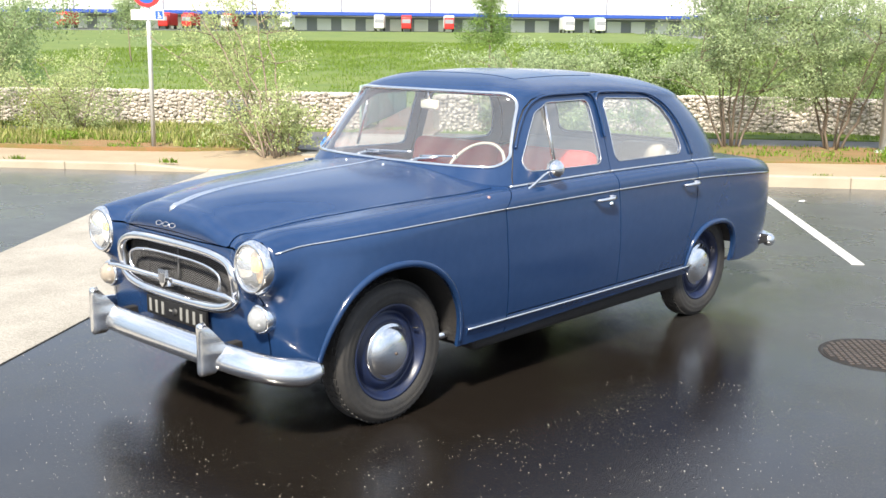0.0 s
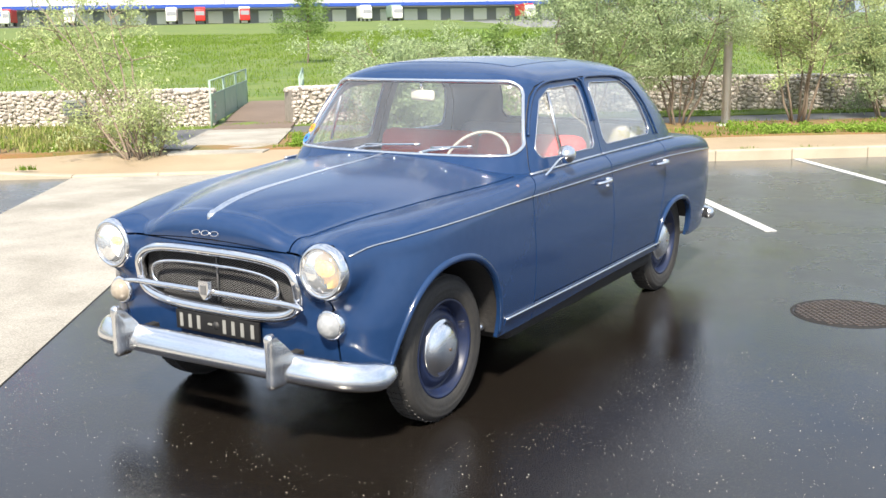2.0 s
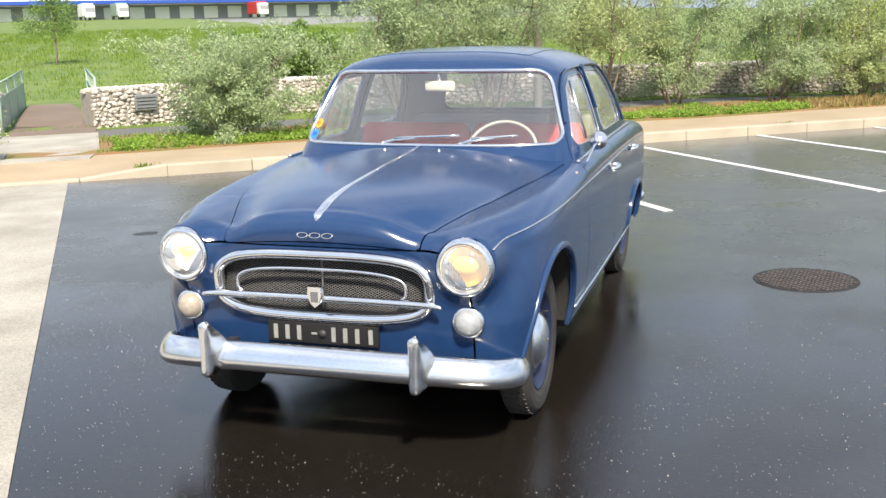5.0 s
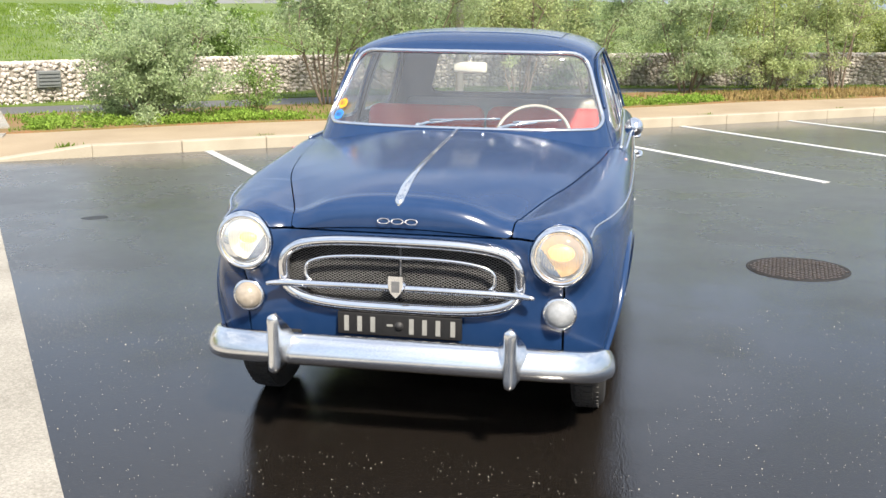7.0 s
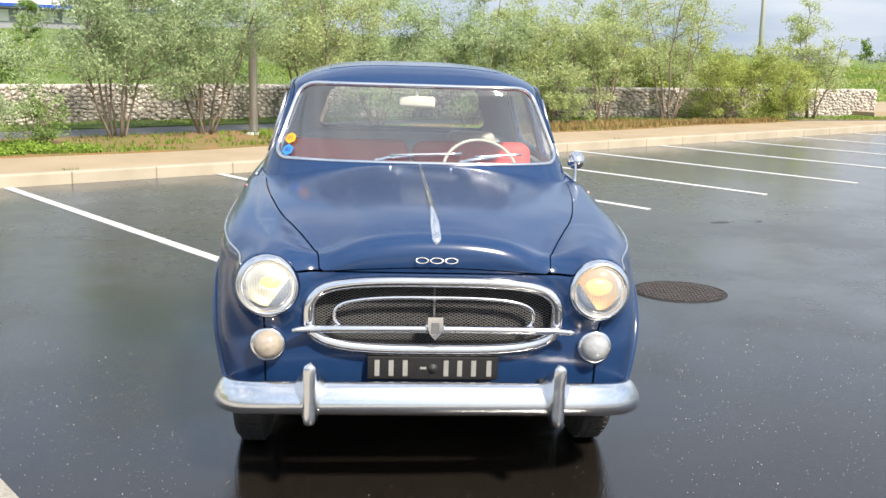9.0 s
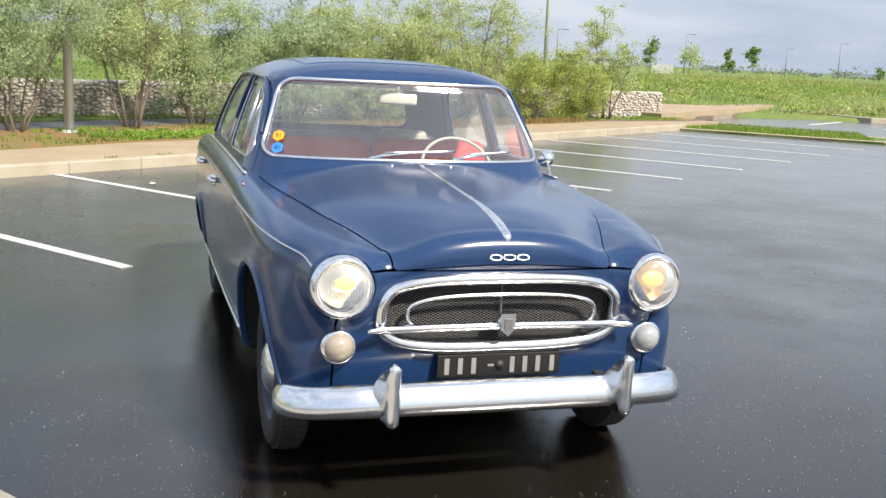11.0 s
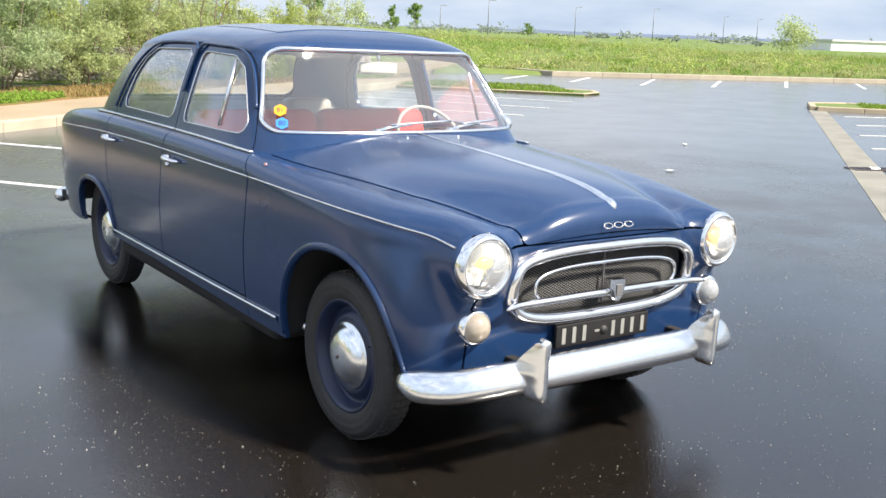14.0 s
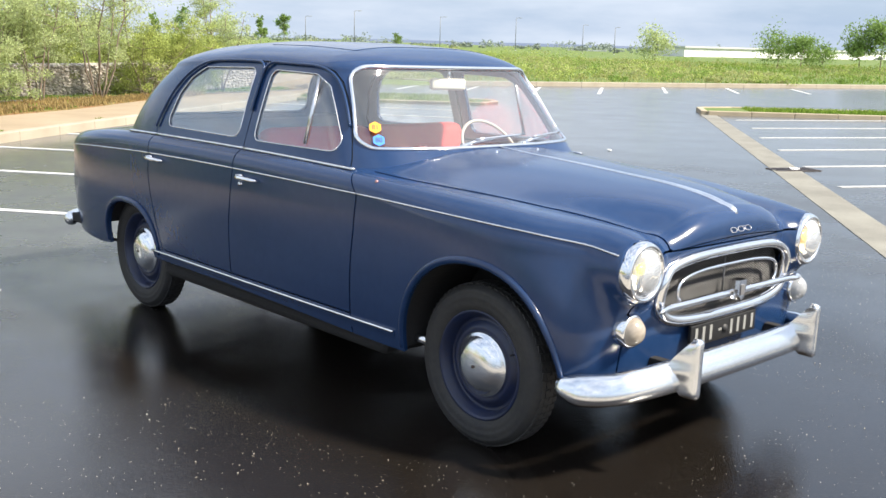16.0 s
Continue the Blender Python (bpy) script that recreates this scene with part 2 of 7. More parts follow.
M = {
    "paint": material("faded_blue_paint", (0.0085, 0.0305, 0.092), 0.18, second=(0.0140, 0.039, 0.106), scale=2.2, fine=25, amount=0.6, bump=0.03, bump_scale=14, rough_var=0.05, coat=0.15),
    "rimpaint": material("rim_paint", (0.007, 0.016, 0.055), 0.4, second=(0.02, 0.02, 0.026), scale=9, fine=60, amount=0.5),
    "chrome": material("chrome", (0.86, 0.86, 0.87), 0.10, 1.0, second=(0.62, 0.6, 0.58), scale=14, fine=90, amount=0.25, rough_var=0.05),
    "alu": material("dull_aluminium", (0.86, 0.87, 0.88), 0.19, 1.0, second=(0.55, 0.54, 0.53), scale=5, fine=140, amount=0.3, bump=0.008, bump_scale=150, rough_var=0.06),
    "trim": material("worn_trim", (0.75, 0.75, 0.76), 0.22, 1.0, second=(0.5, 0.49, 0.48), scale=20, fine=150, amount=0.5),
    "rubber": material("tyre_rubber", (0.022, 0.022, 0.023), 0.7, second=(0.042, 0.039, 0.035), scale=7, fine=45, amount=0.7, bump=0.15, bump_scale=90),
    "black": material("black_rubber", (0.012, 0.012, 0.013), 0.55, second=(0.03, 0.03, 0.03), amount=0.5),
    "dark": material("underseal", (0.010, 0.010, 0.011), 0.85, second=(0.025, 0.022, 0.02), scale=8, amount=0.6, bump=0.2),
    "mesh": material("grille_mesh", (0.13, 0.13, 0.135), 0.55, second=(0.07, 0.07, 0.07)),
    # near-black stands in for the shade behind the grille mesh
    "soot": material("recess_shade_black", (0.003, 0.003, 0.003), 0.9, second=(0.006, 0.0055, 0.005), scale=8, spec=0.1),
    "glass": glass_material("window_glass", mirror=0.13, milky=0.045),
    # stronger milky veil imitates the sky's reflection in the side windows
    "sideglass": glass_material("sky_veiled_side_glass", mirror=0.17, milky=0.10),
    "lens": lens_material(),
    "reflector": material("reflector", (0.95, 0.95, 0.94), 0.36, 1.0, second=(0.88, 0.88, 0.86), amount=0.2),
    # yellow here is the bulb's reflection put into the reflector colour
    "tinted": material("bulb_tinted_reflector", (0.93, 0.74, 0.34), 0.36, 1.0, second=(0.88, 0.58, 0.22), scale=8, amount=0.7),
    "yellow": material("yellow_bulb", (0.95, 0.72, 0.03), 0.25, second=(0.92, 0.62, 0.03), amount=0.4),
    "amber": material("amber_bulb", (0.90, 0.58, 0.04), 0.25, second=(0.80, 0.33, 0.06), amount=0.4),
    "ivory": material("aged_ivory", (0.42, 0.39, 0.34), 0.45, second=(0.34, 0.31, 0.26), amount=0.5),
    "cream": material("cream_plastic", (0.72, 0.68, 0.56), 0.4, second=(0.6, 0.55, 0.43), amount=0.5),
    "lampwhite": material("ribbed_lamp_lens", (0.30, 0.31, 0.32), 0.12, second=(0.18, 0.19, 0.20), scale=30, amount=0.5, coat=0.6),
    "lampcream": material("yellowed_lamp_lens", (0.33, 0.285, 0.23), 0.14, second=(0.22, 0.185, 0.145), scale=30, amount=0.5, coat=0.6),
    "redseat": material("red_seat_cloth", (0.62, 0.045, 0.035), 0.7, second=(0.48, 0.03, 0.025), scale=6, fine=180, bump=0.15, bump_scale=220),
    "greyseat": material("grey_seat_cloth", (0.40, 0.42, 0.47), 0.75, second=(0.30, 0.32, 0.36), scale=6, fine=160, bump=0.15, bump_scale=200),
    "headliner": material("headliner", (0.21, 0.23, 0.28), 0.85, second=(0.15, 0.165, 0.20), scale=4, bump=0.1),
    "dash": material("painted_dash", (0.05, 0.07, 0.13), 0.4, amount=0.5),
    "plateblack": material("plate_black", (0.008, 0.008, 0.009), 0.55, second=(0.02, 0.02, 0.02), amount=0.4, spec=0.3),
    "platewhite": material("plate_letters", (0.25, 0.25, 0.235), 0.5, second=(0.17, 0.17, 0.16), amount=0.5),
    "orange": material("orange_sticker", (0.85, 0.36, 0.02), 0.45, amount=0.3),
    "blue": material("blue_sticker", (0.03, 0.22, 0.72), 0.45, amount=0.3),
    "ink": material("sticker_ink", (0.03, 0.03, 0.05), 0.5),
    "asphalt": wet_asphalt(),
    "marking": material("road_paint", (0.60, 0.60, 0.58), 0.5, second=(0.36, 0.36, 0.35), scale=4, fine=50, amount=0.6, bump=0.12, bump_scale=120),
    "slab": material("light_concrete", (0.395, 0.37, 0.325), 0.8, second=(0.20, 0.185, 0.157), scale=1.4, fine=95, amount=0.95, bump=0.5, bump_scale=130),
    "gutter": material("worn_gutter_concrete", (0.25, 0.24, 0.20), 0.75, second=(0.12, 0.112, 0.095), scale=1.6, fine=120, amount=0.8, bump=0.2, bump_scale=200),
    "brownpath": material("brown_path", (0.17, 0.125, 0.095), 0.85, second=(0.12, 0.09, 0.07), scale=1.1, fine=90, amount=0.8, bump=0.2),
    "kerbpale": material("pale_kerb", (0.40, 0.335, 0.235), 0.8, second=(0.27, 0.22, 0.15), scale=2.5, fine=90, amount=0.7, bump=0.15, per_object=0.08),
    "kerb": material("kerb_concrete", (0.38, 0.335, 0.26), 0.8, second=(0.27, 0.23, 0.17), scale=2.5, fine=90, amount=0.7, bump=0.15, per_object=0.08),
    "pave": material("sandy_pavement", (0.35, 0.275, 0.185), 0.85, second=(0.245, 0.185, 0.12), scale=1.1, fine=110, amount=0.8, bump=0.2, bump_scale=150),
    "bark": material("bark_mulch", (0.25, 0.125, 0.06), 0.9, second=(0.13, 0.13, 0.035), scale=2.0, fine=40, amount=1.0, bump=0.8, bump_scale=45),
    "path": material("path_asphalt", (0.115, 0.115, 0.115), 0.6, second=(0.08, 0.08, 0.078), scale=1.0, fine=90, bump=0.2),
    "stone": material("gabion_stone", (0.50, 0.455, 0.41), 0.85, second=(0.35, 0.31, 0.275), scale=7, fine=60, amount=0.7, per_object=0.22, bump=0.2),
    "stones": material("gabion_stones", (0.50, 0.455, 0.41), 0.85, second=(0.35, 0.31, 0.275), scale=7, fine=60, amount=0.7, per_island=0.22, bump=0.2),
    "gap": material("gabion_core", (0.30, 0.27, 0.23), 0.95, second=(0.20, 0.18, 0.15), scale=9, amount=0.8),
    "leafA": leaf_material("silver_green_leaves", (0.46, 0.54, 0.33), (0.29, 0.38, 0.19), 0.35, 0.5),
    "leafB": leaf_material("pale_green_leaves", (0.52, 0.57, 0.31), (0.35, 0.43, 0.19), 0.35, 0.5),
    "leafC": leaf_material("fresh_green_leaves", (0.25, 0.35, 0.12), (0.17, 0.27, 0.075)),
    "leafD": leaf_material("yellow_green_leaves", (0.43, 0.47, 0.16), (0.29, 0.36, 0.10)),
    "scrubA": leaf_material("dark_scrub", (0.28, 0.38, 0.11), (0.20, 0.30, 0.07), 0.25),
    "scrubB": leaf_material("olive_scrub", (0.42, 0.47, 0.16), (0.30, 0.38, 0.10), 0.25),
    "scrubC": leaf_material("dry_scrub", (0.44, 0.44, 0.22), (0.32, 0.35, 0.13), 0.25),
    # leaf greens greyed so the colour carries the haze of distance
    "woods": leaf_material("haze_tinted_woods", (0.24, 0.29, 0.25), (0.30, 0.34, 0.30), 0.2, 0.3),
    "wood": material("shrub_bark", (0.24, 0.19, 0.145), 0.9, second=(0.13, 0.10, 0.08), scale=8, bump=0.4),
    "meadow": material("meadow", (0.070, 0.125, 0.018), 0.9, second=(0.135, 0.175, 0.036), scale=0.16, fine=1.3, amount=1.0, bump=0.6, bump_scale=5),
    "blade": leaf_material("grass_blades", (0.115, 0.215, 0.028), (0.23, 0.30, 0.065), 0.25),
    "straw": leaf_material("yellowed_grass", (0.30, 0.32, 0.11), (0.38, 0.36, 0.16), 0.3),
    "cover": leaf_material("bright_weed_leaves", (0.20, 0.34, 0.05), (0.27, 0.37, 0.085), 0.3),
    "dryblade": leaf_material("dry_grass", (0.36, 0.28, 0.13), (0.29, 0.20, 0.085), 0.3),
    "iron": material("rusty_iron", (0.105, 0.075, 0.06), 0.38, 0.4, second=(0.06, 0.048, 0.042), scale=9, fine=70, amount=0.9, bump=0.2),
    "post": material("galvanised_post", (0.52, 0.53, 0.53), 0.5, 0.25, second=(0.42, 0.43, 0.42), scale=3, amount=0.5),
    "white": material("white_sheet", (0.78, 0.78, 0.76), 0.5, second=(0.66, 0.66, 0.65), scale=0.2, fine=4, amount=0.4),
    "cladblue": material("blue_cladding", (0.02, 0.07, 0.35), 0.5, amount=0.3),
    "dock": material("dock_shadow", (0.22, 0.23, 0.26), 0.7, second=(0.30, 0.31, 0.33), scale=0.2),
    "red": material("red_paint", (0.55, 0.03, 0.03), 0.45, second=(0.42, 0.02, 0.02), amount=0.4),
    "marker": material("dull_red_lens", (0.30, 0.12, 0.12), 0.25, second=(0.38, 0.30, 0.30), scale=60, amount=0.8),
    "signblue": material("sign_blue", (0.02, 0.10, 0.45), 0.4, amount=0.2),
    "rail": material("green_railing", (0.27, 0.37, 0.30), 0.5, amount=0.4),
    "plastic": material("grey_lamp_box", (0.16, 0.17, 0.17), 0.5, amount=0.4),
    "grit": material("pale_grit", (0.60, 0.57, 0.50), 0.6, second=(0.30, 0.26, 0.21), scale=2.0, amount=0.8),
    # blue of distance haze is mixed into this ridge colour
    "hills": material("haze_blue_ridge", (0.11, 0.14, 0.20), 1.0, second=(0.15, 0.18, 0.24), scale=0.002, fine=0.02, amount=0.6, spec=0.0),
    "damp": material("oily_film", (0.012, 0.012, 0.012), 0.42, second=(0.03, 0.03, 0.03), scale=20, fine=150, amount=0.7, bump=0.2, bump_scale=120, spec=0.3),
    "litter": material("white_litter", (0.75, 0.75, 0.73), 0.6, amount=0.3),
}


# ---------------------------------------------------------------- building tools
def emit(name, V, F, mat, parent=None, label="", normals=None, smooth=True, kind="", category="", group="", sharp=None):
    """One mesh object from points and faces."""
    me = bpy.data.meshes.new(name)
    me.from_pydata([tuple(map(float, v)) for v in V], [], [tuple(int(i) for i in f) for f in F])
    me.materials.append(M[mat] if isinstance(mat, str) else mat)
    me.polygons.foreach_set("use_smooth", [bool(smooth)] * len(me.polygons))
    if sharp:
        me.set_sharp_from_angle(angle=radians(sharp))
    if normals is not None:
        me.normals_split_custom_set_from_vertices([tuple(map(float, n)) for n in normals])
    ob = new(name, me)
    ob.parent = parent
    return tagged(ob, label, category, group, kind)


def empty(name, at=(0, 0, 0), label="", category="", group="", kind=""):
    ob = new(name)
    ob.location = at
    ob.empty_display_size = 0.1
    return tagged(ob, label, category, group, kind)


def join(*pieces):
    """Points and faces of several pieces as one."""
    V, F = [], []
    for v, f in pieces:
        n = len(V)
        V += [tuple(p) for p in v]
        F += [tuple(i + n for i in q) for q in f]
    return V, F


def moved(piece, m):
    v, f = piece
    return [tuple(m @ Vector(p)) for p in v], f


def box(x0, x1, y0, y1, z0, z1, bevel=0.0):
    if not bevel:
        v = [(x, y, z) for x in (x0, x1) for y in (y0, y1) for z in (z0, z1)]
        return v, [(0, 1, 3, 2), (4, 6, 7, 5), (0, 4, 5, 1), (2, 3, 7, 6), (0, 2, 6, 4), (1, 5, 7, 3)]
    bm = bmesh.new()
    bmesh.ops.create_cube(bm, size=1.0)
    for p in bm.verts:
        p.co = ((x0 + x1) / 2 + p.co.x * (x1 - x0), (y0 + y1) / 2 + p.co.y * (y1 - y0), (z0 + z1) / 2 + p.co.z * (z1 - z0))
    bmesh.ops.bevel(bm, geom=list(bm.edges), offset=bevel, segments=3, affect="EDGES", profile=0.5)
    out = [tuple(p.co) for p in bm.verts], [tuple(p.index for p in f.verts) for f in bm.faces]
    bm.free()
    return out


def lathe(profile, steps=40, axis="y", at=(0, 0, 0)):
    """A turned piece: profile of (radius, way along the axis)."""
    V, F = [], []
    n = len(profile)
    for k in range(steps):
        a = 2 * math.pi * k / steps
        c, s = math.cos(a), math.sin(a)
        for r, d in profile:
            p = (r * c, d, r * s) if axis == "y" else (d, r * c, r * s) if axis == "x" else (r * c, r * s, d)
            V.append(tuple(p[i] + at[i] for i in range(3)))
    for k in range(steps):
        for i in range(n - 1):
            a, b = k * n + i, (k + 1) % steps * n + i
            F.append((a, a + 1, b + 1, b))
    return V, F


def resample(P, n, closed=False):
    P = np.array(P, float)
    if closed:
        P = np.vstack([P, P[:1]])
    d = np.r_[0, np.cumsum(np.linalg.norm(np.diff(P, axis=0), axis=1))]
    s = np.linspace(0, d[-1], n + 1)[:-1] if closed else np.linspace(0, d[-1], n)
    return np.stack([np.interp(s, d, P[:, k]) for k in range(3)], 1)


def tube(P, r, closed=False, sides=8, flat=1.0, up=(0, 0, 1)):
    """A round or flattened bar along the points P; r may be one radius or one for each point."""
    P = np.array(P, float)
    n = len(P)
    T = np.roll(P, -1, 0) - np.roll(P, 1, 0)
    if not closed:
        T[0], T[-1] = P[1] - P[0], P[-1] - P[-2]
    T /= np.linalg.norm(T, axis=1)[:, None] + 1e-12
    R = np.full(n, r) if np.isscalar(r) else np.array(r)
    V, F = [], []
    ref = np.array(up, float)
    for i in range(n):
        a = np.cross(T[i], ref)
        if np.linalg.norm(a) < 1e-3:
            a = np.cross(T[i], (1, 0, 0.1))
        a /= np.linalg.norm(a) + 1e-12
        b = np.cross(a, T[i])
        for k in range(sides):
            t = 2 * math.pi * k / sides
            V.append(P[i] + R[i] * (math.cos(t) * a + flat * math.sin(t) * b))
    for i in range(n if closed else n - 1):
        j = (i + 1) % n
        for k in range(sides):
            l = (k + 1) % sides
            F.append((i * sides + k, i * sides + l, j * sides + l, j * sides + k))
    if not closed:
        F += [tuple(reversed(range(sides))), tuple(range((n - 1) * sides, n * sides))]
    return [tuple(v) for v in V], F


def curve(knots):
    """A smooth function through (x, value) pairs."""
    X, Y = np.array([k[0] for k in knots], float), np.array([k[1] for k in knots], float)
    d = np.diff(Y) / np.diff(X)
    m = np.r_[d[0], np.where(d[:-1] * d[1:] > 0, 2 * d[:-1] * d[1:] / (d[:-1] + d[1:] + 1e-12), 0), d[-1]]

    def f(x):
        x = np.clip(np.asarray(x, float), X[0], X[-1])
        i = np.clip(np.searchsorted(X, x) - 1, 0, len(X) - 2)
        h = X[i + 1] - X[i]
        t = (x - X[i]) / h
        return (1 + 2 * t) * (1 - t) ** 2 * Y[i] + t * (1 - t) ** 2 * h * m[i] + t * t * (3 - 2 * t) * Y[i + 1] + t * t * (t - 1) * h * m[i + 1]
    return f


def outline(points, rounding=0.0):
    """The signed distance to a rounded polygon, below zero inside."""
    P = np.array(points, float)

    def f(a, b):
        p = np.stack([np.asarray(a, float), np.asarray(b, float)], -1)
        d, s = np.full(p.shape[:-1], 1e9), np.ones(p.shape[:-1])
        for i in range(len(P)):
            v, w = P[i], P[i - 1]
            e, q = w - v, p - v
            t = np.clip((q @ e) / (e @ e), 0, 1)
            d = np.minimum(d, ((q - t[..., None] * e) ** 2).sum(-1))
            c1, c2 = p[..., 1] >= v[1], p[..., 1] < w[1]
            c3 = e[0] * q[..., 1] > e[1] * q[..., 0]
            s = np.where((c1 & c2 & c3) | (~c1 & ~c2 & ~c3), -s, s)
        return s * np.sqrt(d) - rounding
    return f


class Skin:
    """A smooth surface with its own normals that can be cut along curves."""

    def __init__(self, V, N, F):
        self.V, self.N, self.F = np.asarray(V, float), np.asarray(N, float), F

    def cut(self, value, gap=0.0):
        """The two sides of the curve value = 0: below it and above it, with a gap between."""
        w = value(self.V)
        return self._below(w + gap / 2), self._below(gap / 2 - w)

    def _below(self, w):
        inside = w < 0
        V, N, F, old, cuts = [], [], [], {}, {}

        def keep(i):
            if i not in old:
                old[i] = len(V)
                V.append(self.V[i]), N.append(self.N[i])
            return old[i]

        def on(i, j):
            key = (i, j) if i < j else (j, i)
            if key not in cuts:
                a, b = key
                t = w[a] / (w[a] - w[b])
                cuts[key] = len(V)
                V.append(self.V[a] + t * (self.V[b] - self.V[a]))
                n = self.N[a] + t * (self.N[b] - self.N[a])
                N.append(n / (np.linalg.norm(n) + 1e-12))
            return cuts[key]

        for f in self.F:
            k = [inside[i] for i in f]
            if all(k):
                F.append(tuple(keep(i) for i in f))
            elif any(k):
                g = []
                for n, i in enumerate(f):
                    j = f[(n + 1) % len(f)]
                    if inside[i]:
                        g.append(keep(i))
                    if inside[i] != inside[j]:
                        g.append(on(i, j))
                if len(g) > 2:
                    F.append(tuple(g))
        return Skin(V if V else np.zeros((0, 3)), N if N else np.zeros((0, 3)), F)

    def mirror(self):
        return Skin(self.V * [-1, 1, 1], self.N * [-1, 1, 1], [tuple(reversed(f)) for f in self.F])

    def plus(self, other):
        n = len(self.V)
        return Skin(np.vstack([self.V, other.V]), np.vstack([self.N, other.N]), self.F + [tuple(i + n for i in f) for f in other.F])

    def moved(self, d):
        return Skin(self.V + d * self.N, self.N, self.F)

    def rims(self):
        """The open edges, chained into loops of point numbers."""
        count = {}
        for f in self.F:
            for n, i in enumerate(f):
                j = f[(n + 1) % len(f)]
                if (j, i) in count:
                    del count[j, i]
                else:
                    count[i, j] = 1
        nxt = {i: j for i, j in count}
        loops = []
        while nxt:
            i, j = nxt.popitem()
            loop = [i]
            while j in nxt:
                loop.append(j)
                j = nxt.pop(j)
            loops.append((loop, j == i))
        return loops

    def emit(self, name, mat, parent, label="", depth=0.018, skip=None):
        """The panel as an object, its open edges folded inwards."""
        V, N, F = list(self.V), list(self.N), list(self.F)
        if depth:
            for loop, closed in self.rims():
                pts = loop + loop[:1] if closed else loop
                if len(pts) < 3:
                    continue
                for a, b in zip(pts, pts[1:]):
                    if skip is not None and skip(self.V[a]) and skip(self.V[b]):
                        continue
                    n = len(V)
                    pa, pb = self.V[a], self.V[b]
                    ia, ib = pa - depth * self.N[a], pb - depth * self.N[b]
                    out = np.cross(pb - pa, self.N[a])
                    out /= np.linalg.norm(out) + 1e-12
                    V += [pa, pb, ib, ia]
                    N += [out] * 4
                    F.append((n + 1, n, n + 3, n + 2))
        return emit(name, V, F, mat, parent, label, normals=N)


def grid_skin(P):
    """A surface from a grid of points, rows by columns."""
    r, c = P.shape[:2]
    du, dv = np.gradient(P, axis=0), np.gradient(P, axis=1)
    N = np.cross(dv, du)
    N /= np.linalg.norm(N, axis=-1)[..., None] + 1e-12
    F = [(i * c + j, i * c + j + 1, (i + 1) * c + j + 1, (i + 1) * c + j) for i in range(r - 1) for j in range(c - 1)]
    return Skin(P.reshape(-1, 3), N.reshape(-1, 3), F)


def loops_of(skin, least=20):
    """The rims of a surface as smooth closed lines."""
    return [skin.V[loop] for loop, closed in skin.rims() if len(loop) >= least]


def line_on(skin, value, a=None, b=None, axis=1, facing=None):
    """The line value = 0 on a surface, ordered along an axis and kept between a and b."""
    w = value(skin.V)
    pts = {}
    for f in skin.F:
        for n, i in enumerate(f):
            j = f[(n + 1) % len(f)]
            if (w[i] < 0) != (w[j] < 0):
                k = (min(i, j), max(i, j))
                if k not in pts:
                    t = w[i] / (w[i] - w[j])
                    pts[k] = np.r_[skin.V[i] + t * (skin.V[j] - skin.V[i]), skin.N[i] + t * (skin.N[j] - skin.N[i])]
    P = np.array(list(pts.values()))
    if facing is not None:
        P = P[P[:, 3] > facing]
    P = P[np.argsort(P[:, axis])]
    if a is not None:
        P = P[(P[:, axis] >= a) & (P[:, axis] <= b)]
    return P[:, :3], P[:, 3:]


# ---------------------------------------------------------------- the car park
ANG = radians(36.5)
U, W = np.array([math.cos(ANG), math.sin(ANG)]), np.array([-math.sin(ANG), math.cos(ANG)])
KERB = 8.45                       # how far the kerb lies from the car's front axle, across the bays
FAR = (0.316, 0.949, 30.5)        # the far kerb: a x + b y = c


def at_uv(u, v, z=0.0):
    """A place by its way along the kerb and across it."""
    p = u * U + v * W
    return (float(p[0]), float(p[1]), z)


WALL_L = [(-23.76, 14.42), (-13.28, 14.51), (-6.68, 14.61), (-2.66, 14.42)]
WALL_R = [(-1.14, 14.38), (1.17, 15.27), (5.09, 15.64), (8.71, 15.08), (14, 13.1), (20.24, 11.04), (23.3, 10.19)]
wall_v = curve([(-37.6, 14.42), (-13.28, 14.51), (-2.99, 14.51), (1.17, 15.27), (5.09, 15.64), (8.71, 15.08), (14, 13.1), (20.24, 11.04), (23.3, 10.19), (64, 10.19)])


def land(x, y):
    """The height of the ground outside the car park."""
    x, y = np.asarray(x, float), np.asarray(y, float)
    u, v = x * U[0] + y * U[1], x * W[0] + y * W[1]
    az = np.degrees(np.arctan2(y + 3, x))
    az = np.where(az < -90, az + 360, az)
    behind = np.maximum(0, v - wall_v(u) - 0.3)
    past = np.maximum(0, FAR[0] * x + FAR[1] * y - FAR[2] - 0.4)
    d = np.where(u < 24.5, behind, np.minimum(past, np.maximum(0, v - 10.9)))
    slope = np.interp(az, [0, 30, 44, 55, 68, 80, 112, 180], [-0.010, -0.010, -0.006, 0.004, 0.008, 0.016, 0.0315, 0.0315])
    bank = 0.55 * (1 - np.exp(-d / 3.0)) * np.interp(az, [25, 45, 60, 100], [0.1, 0.7, 1.0, 0.6])
    swell = 0.12 * np.sin(x * 0.13 + 1) * np.sin(y * 0.11) * np.minimum(1, d / 20)
    return 0.12 + slope * d * np.where(slope > 0, d / (d + 40), 1) + bank + swell


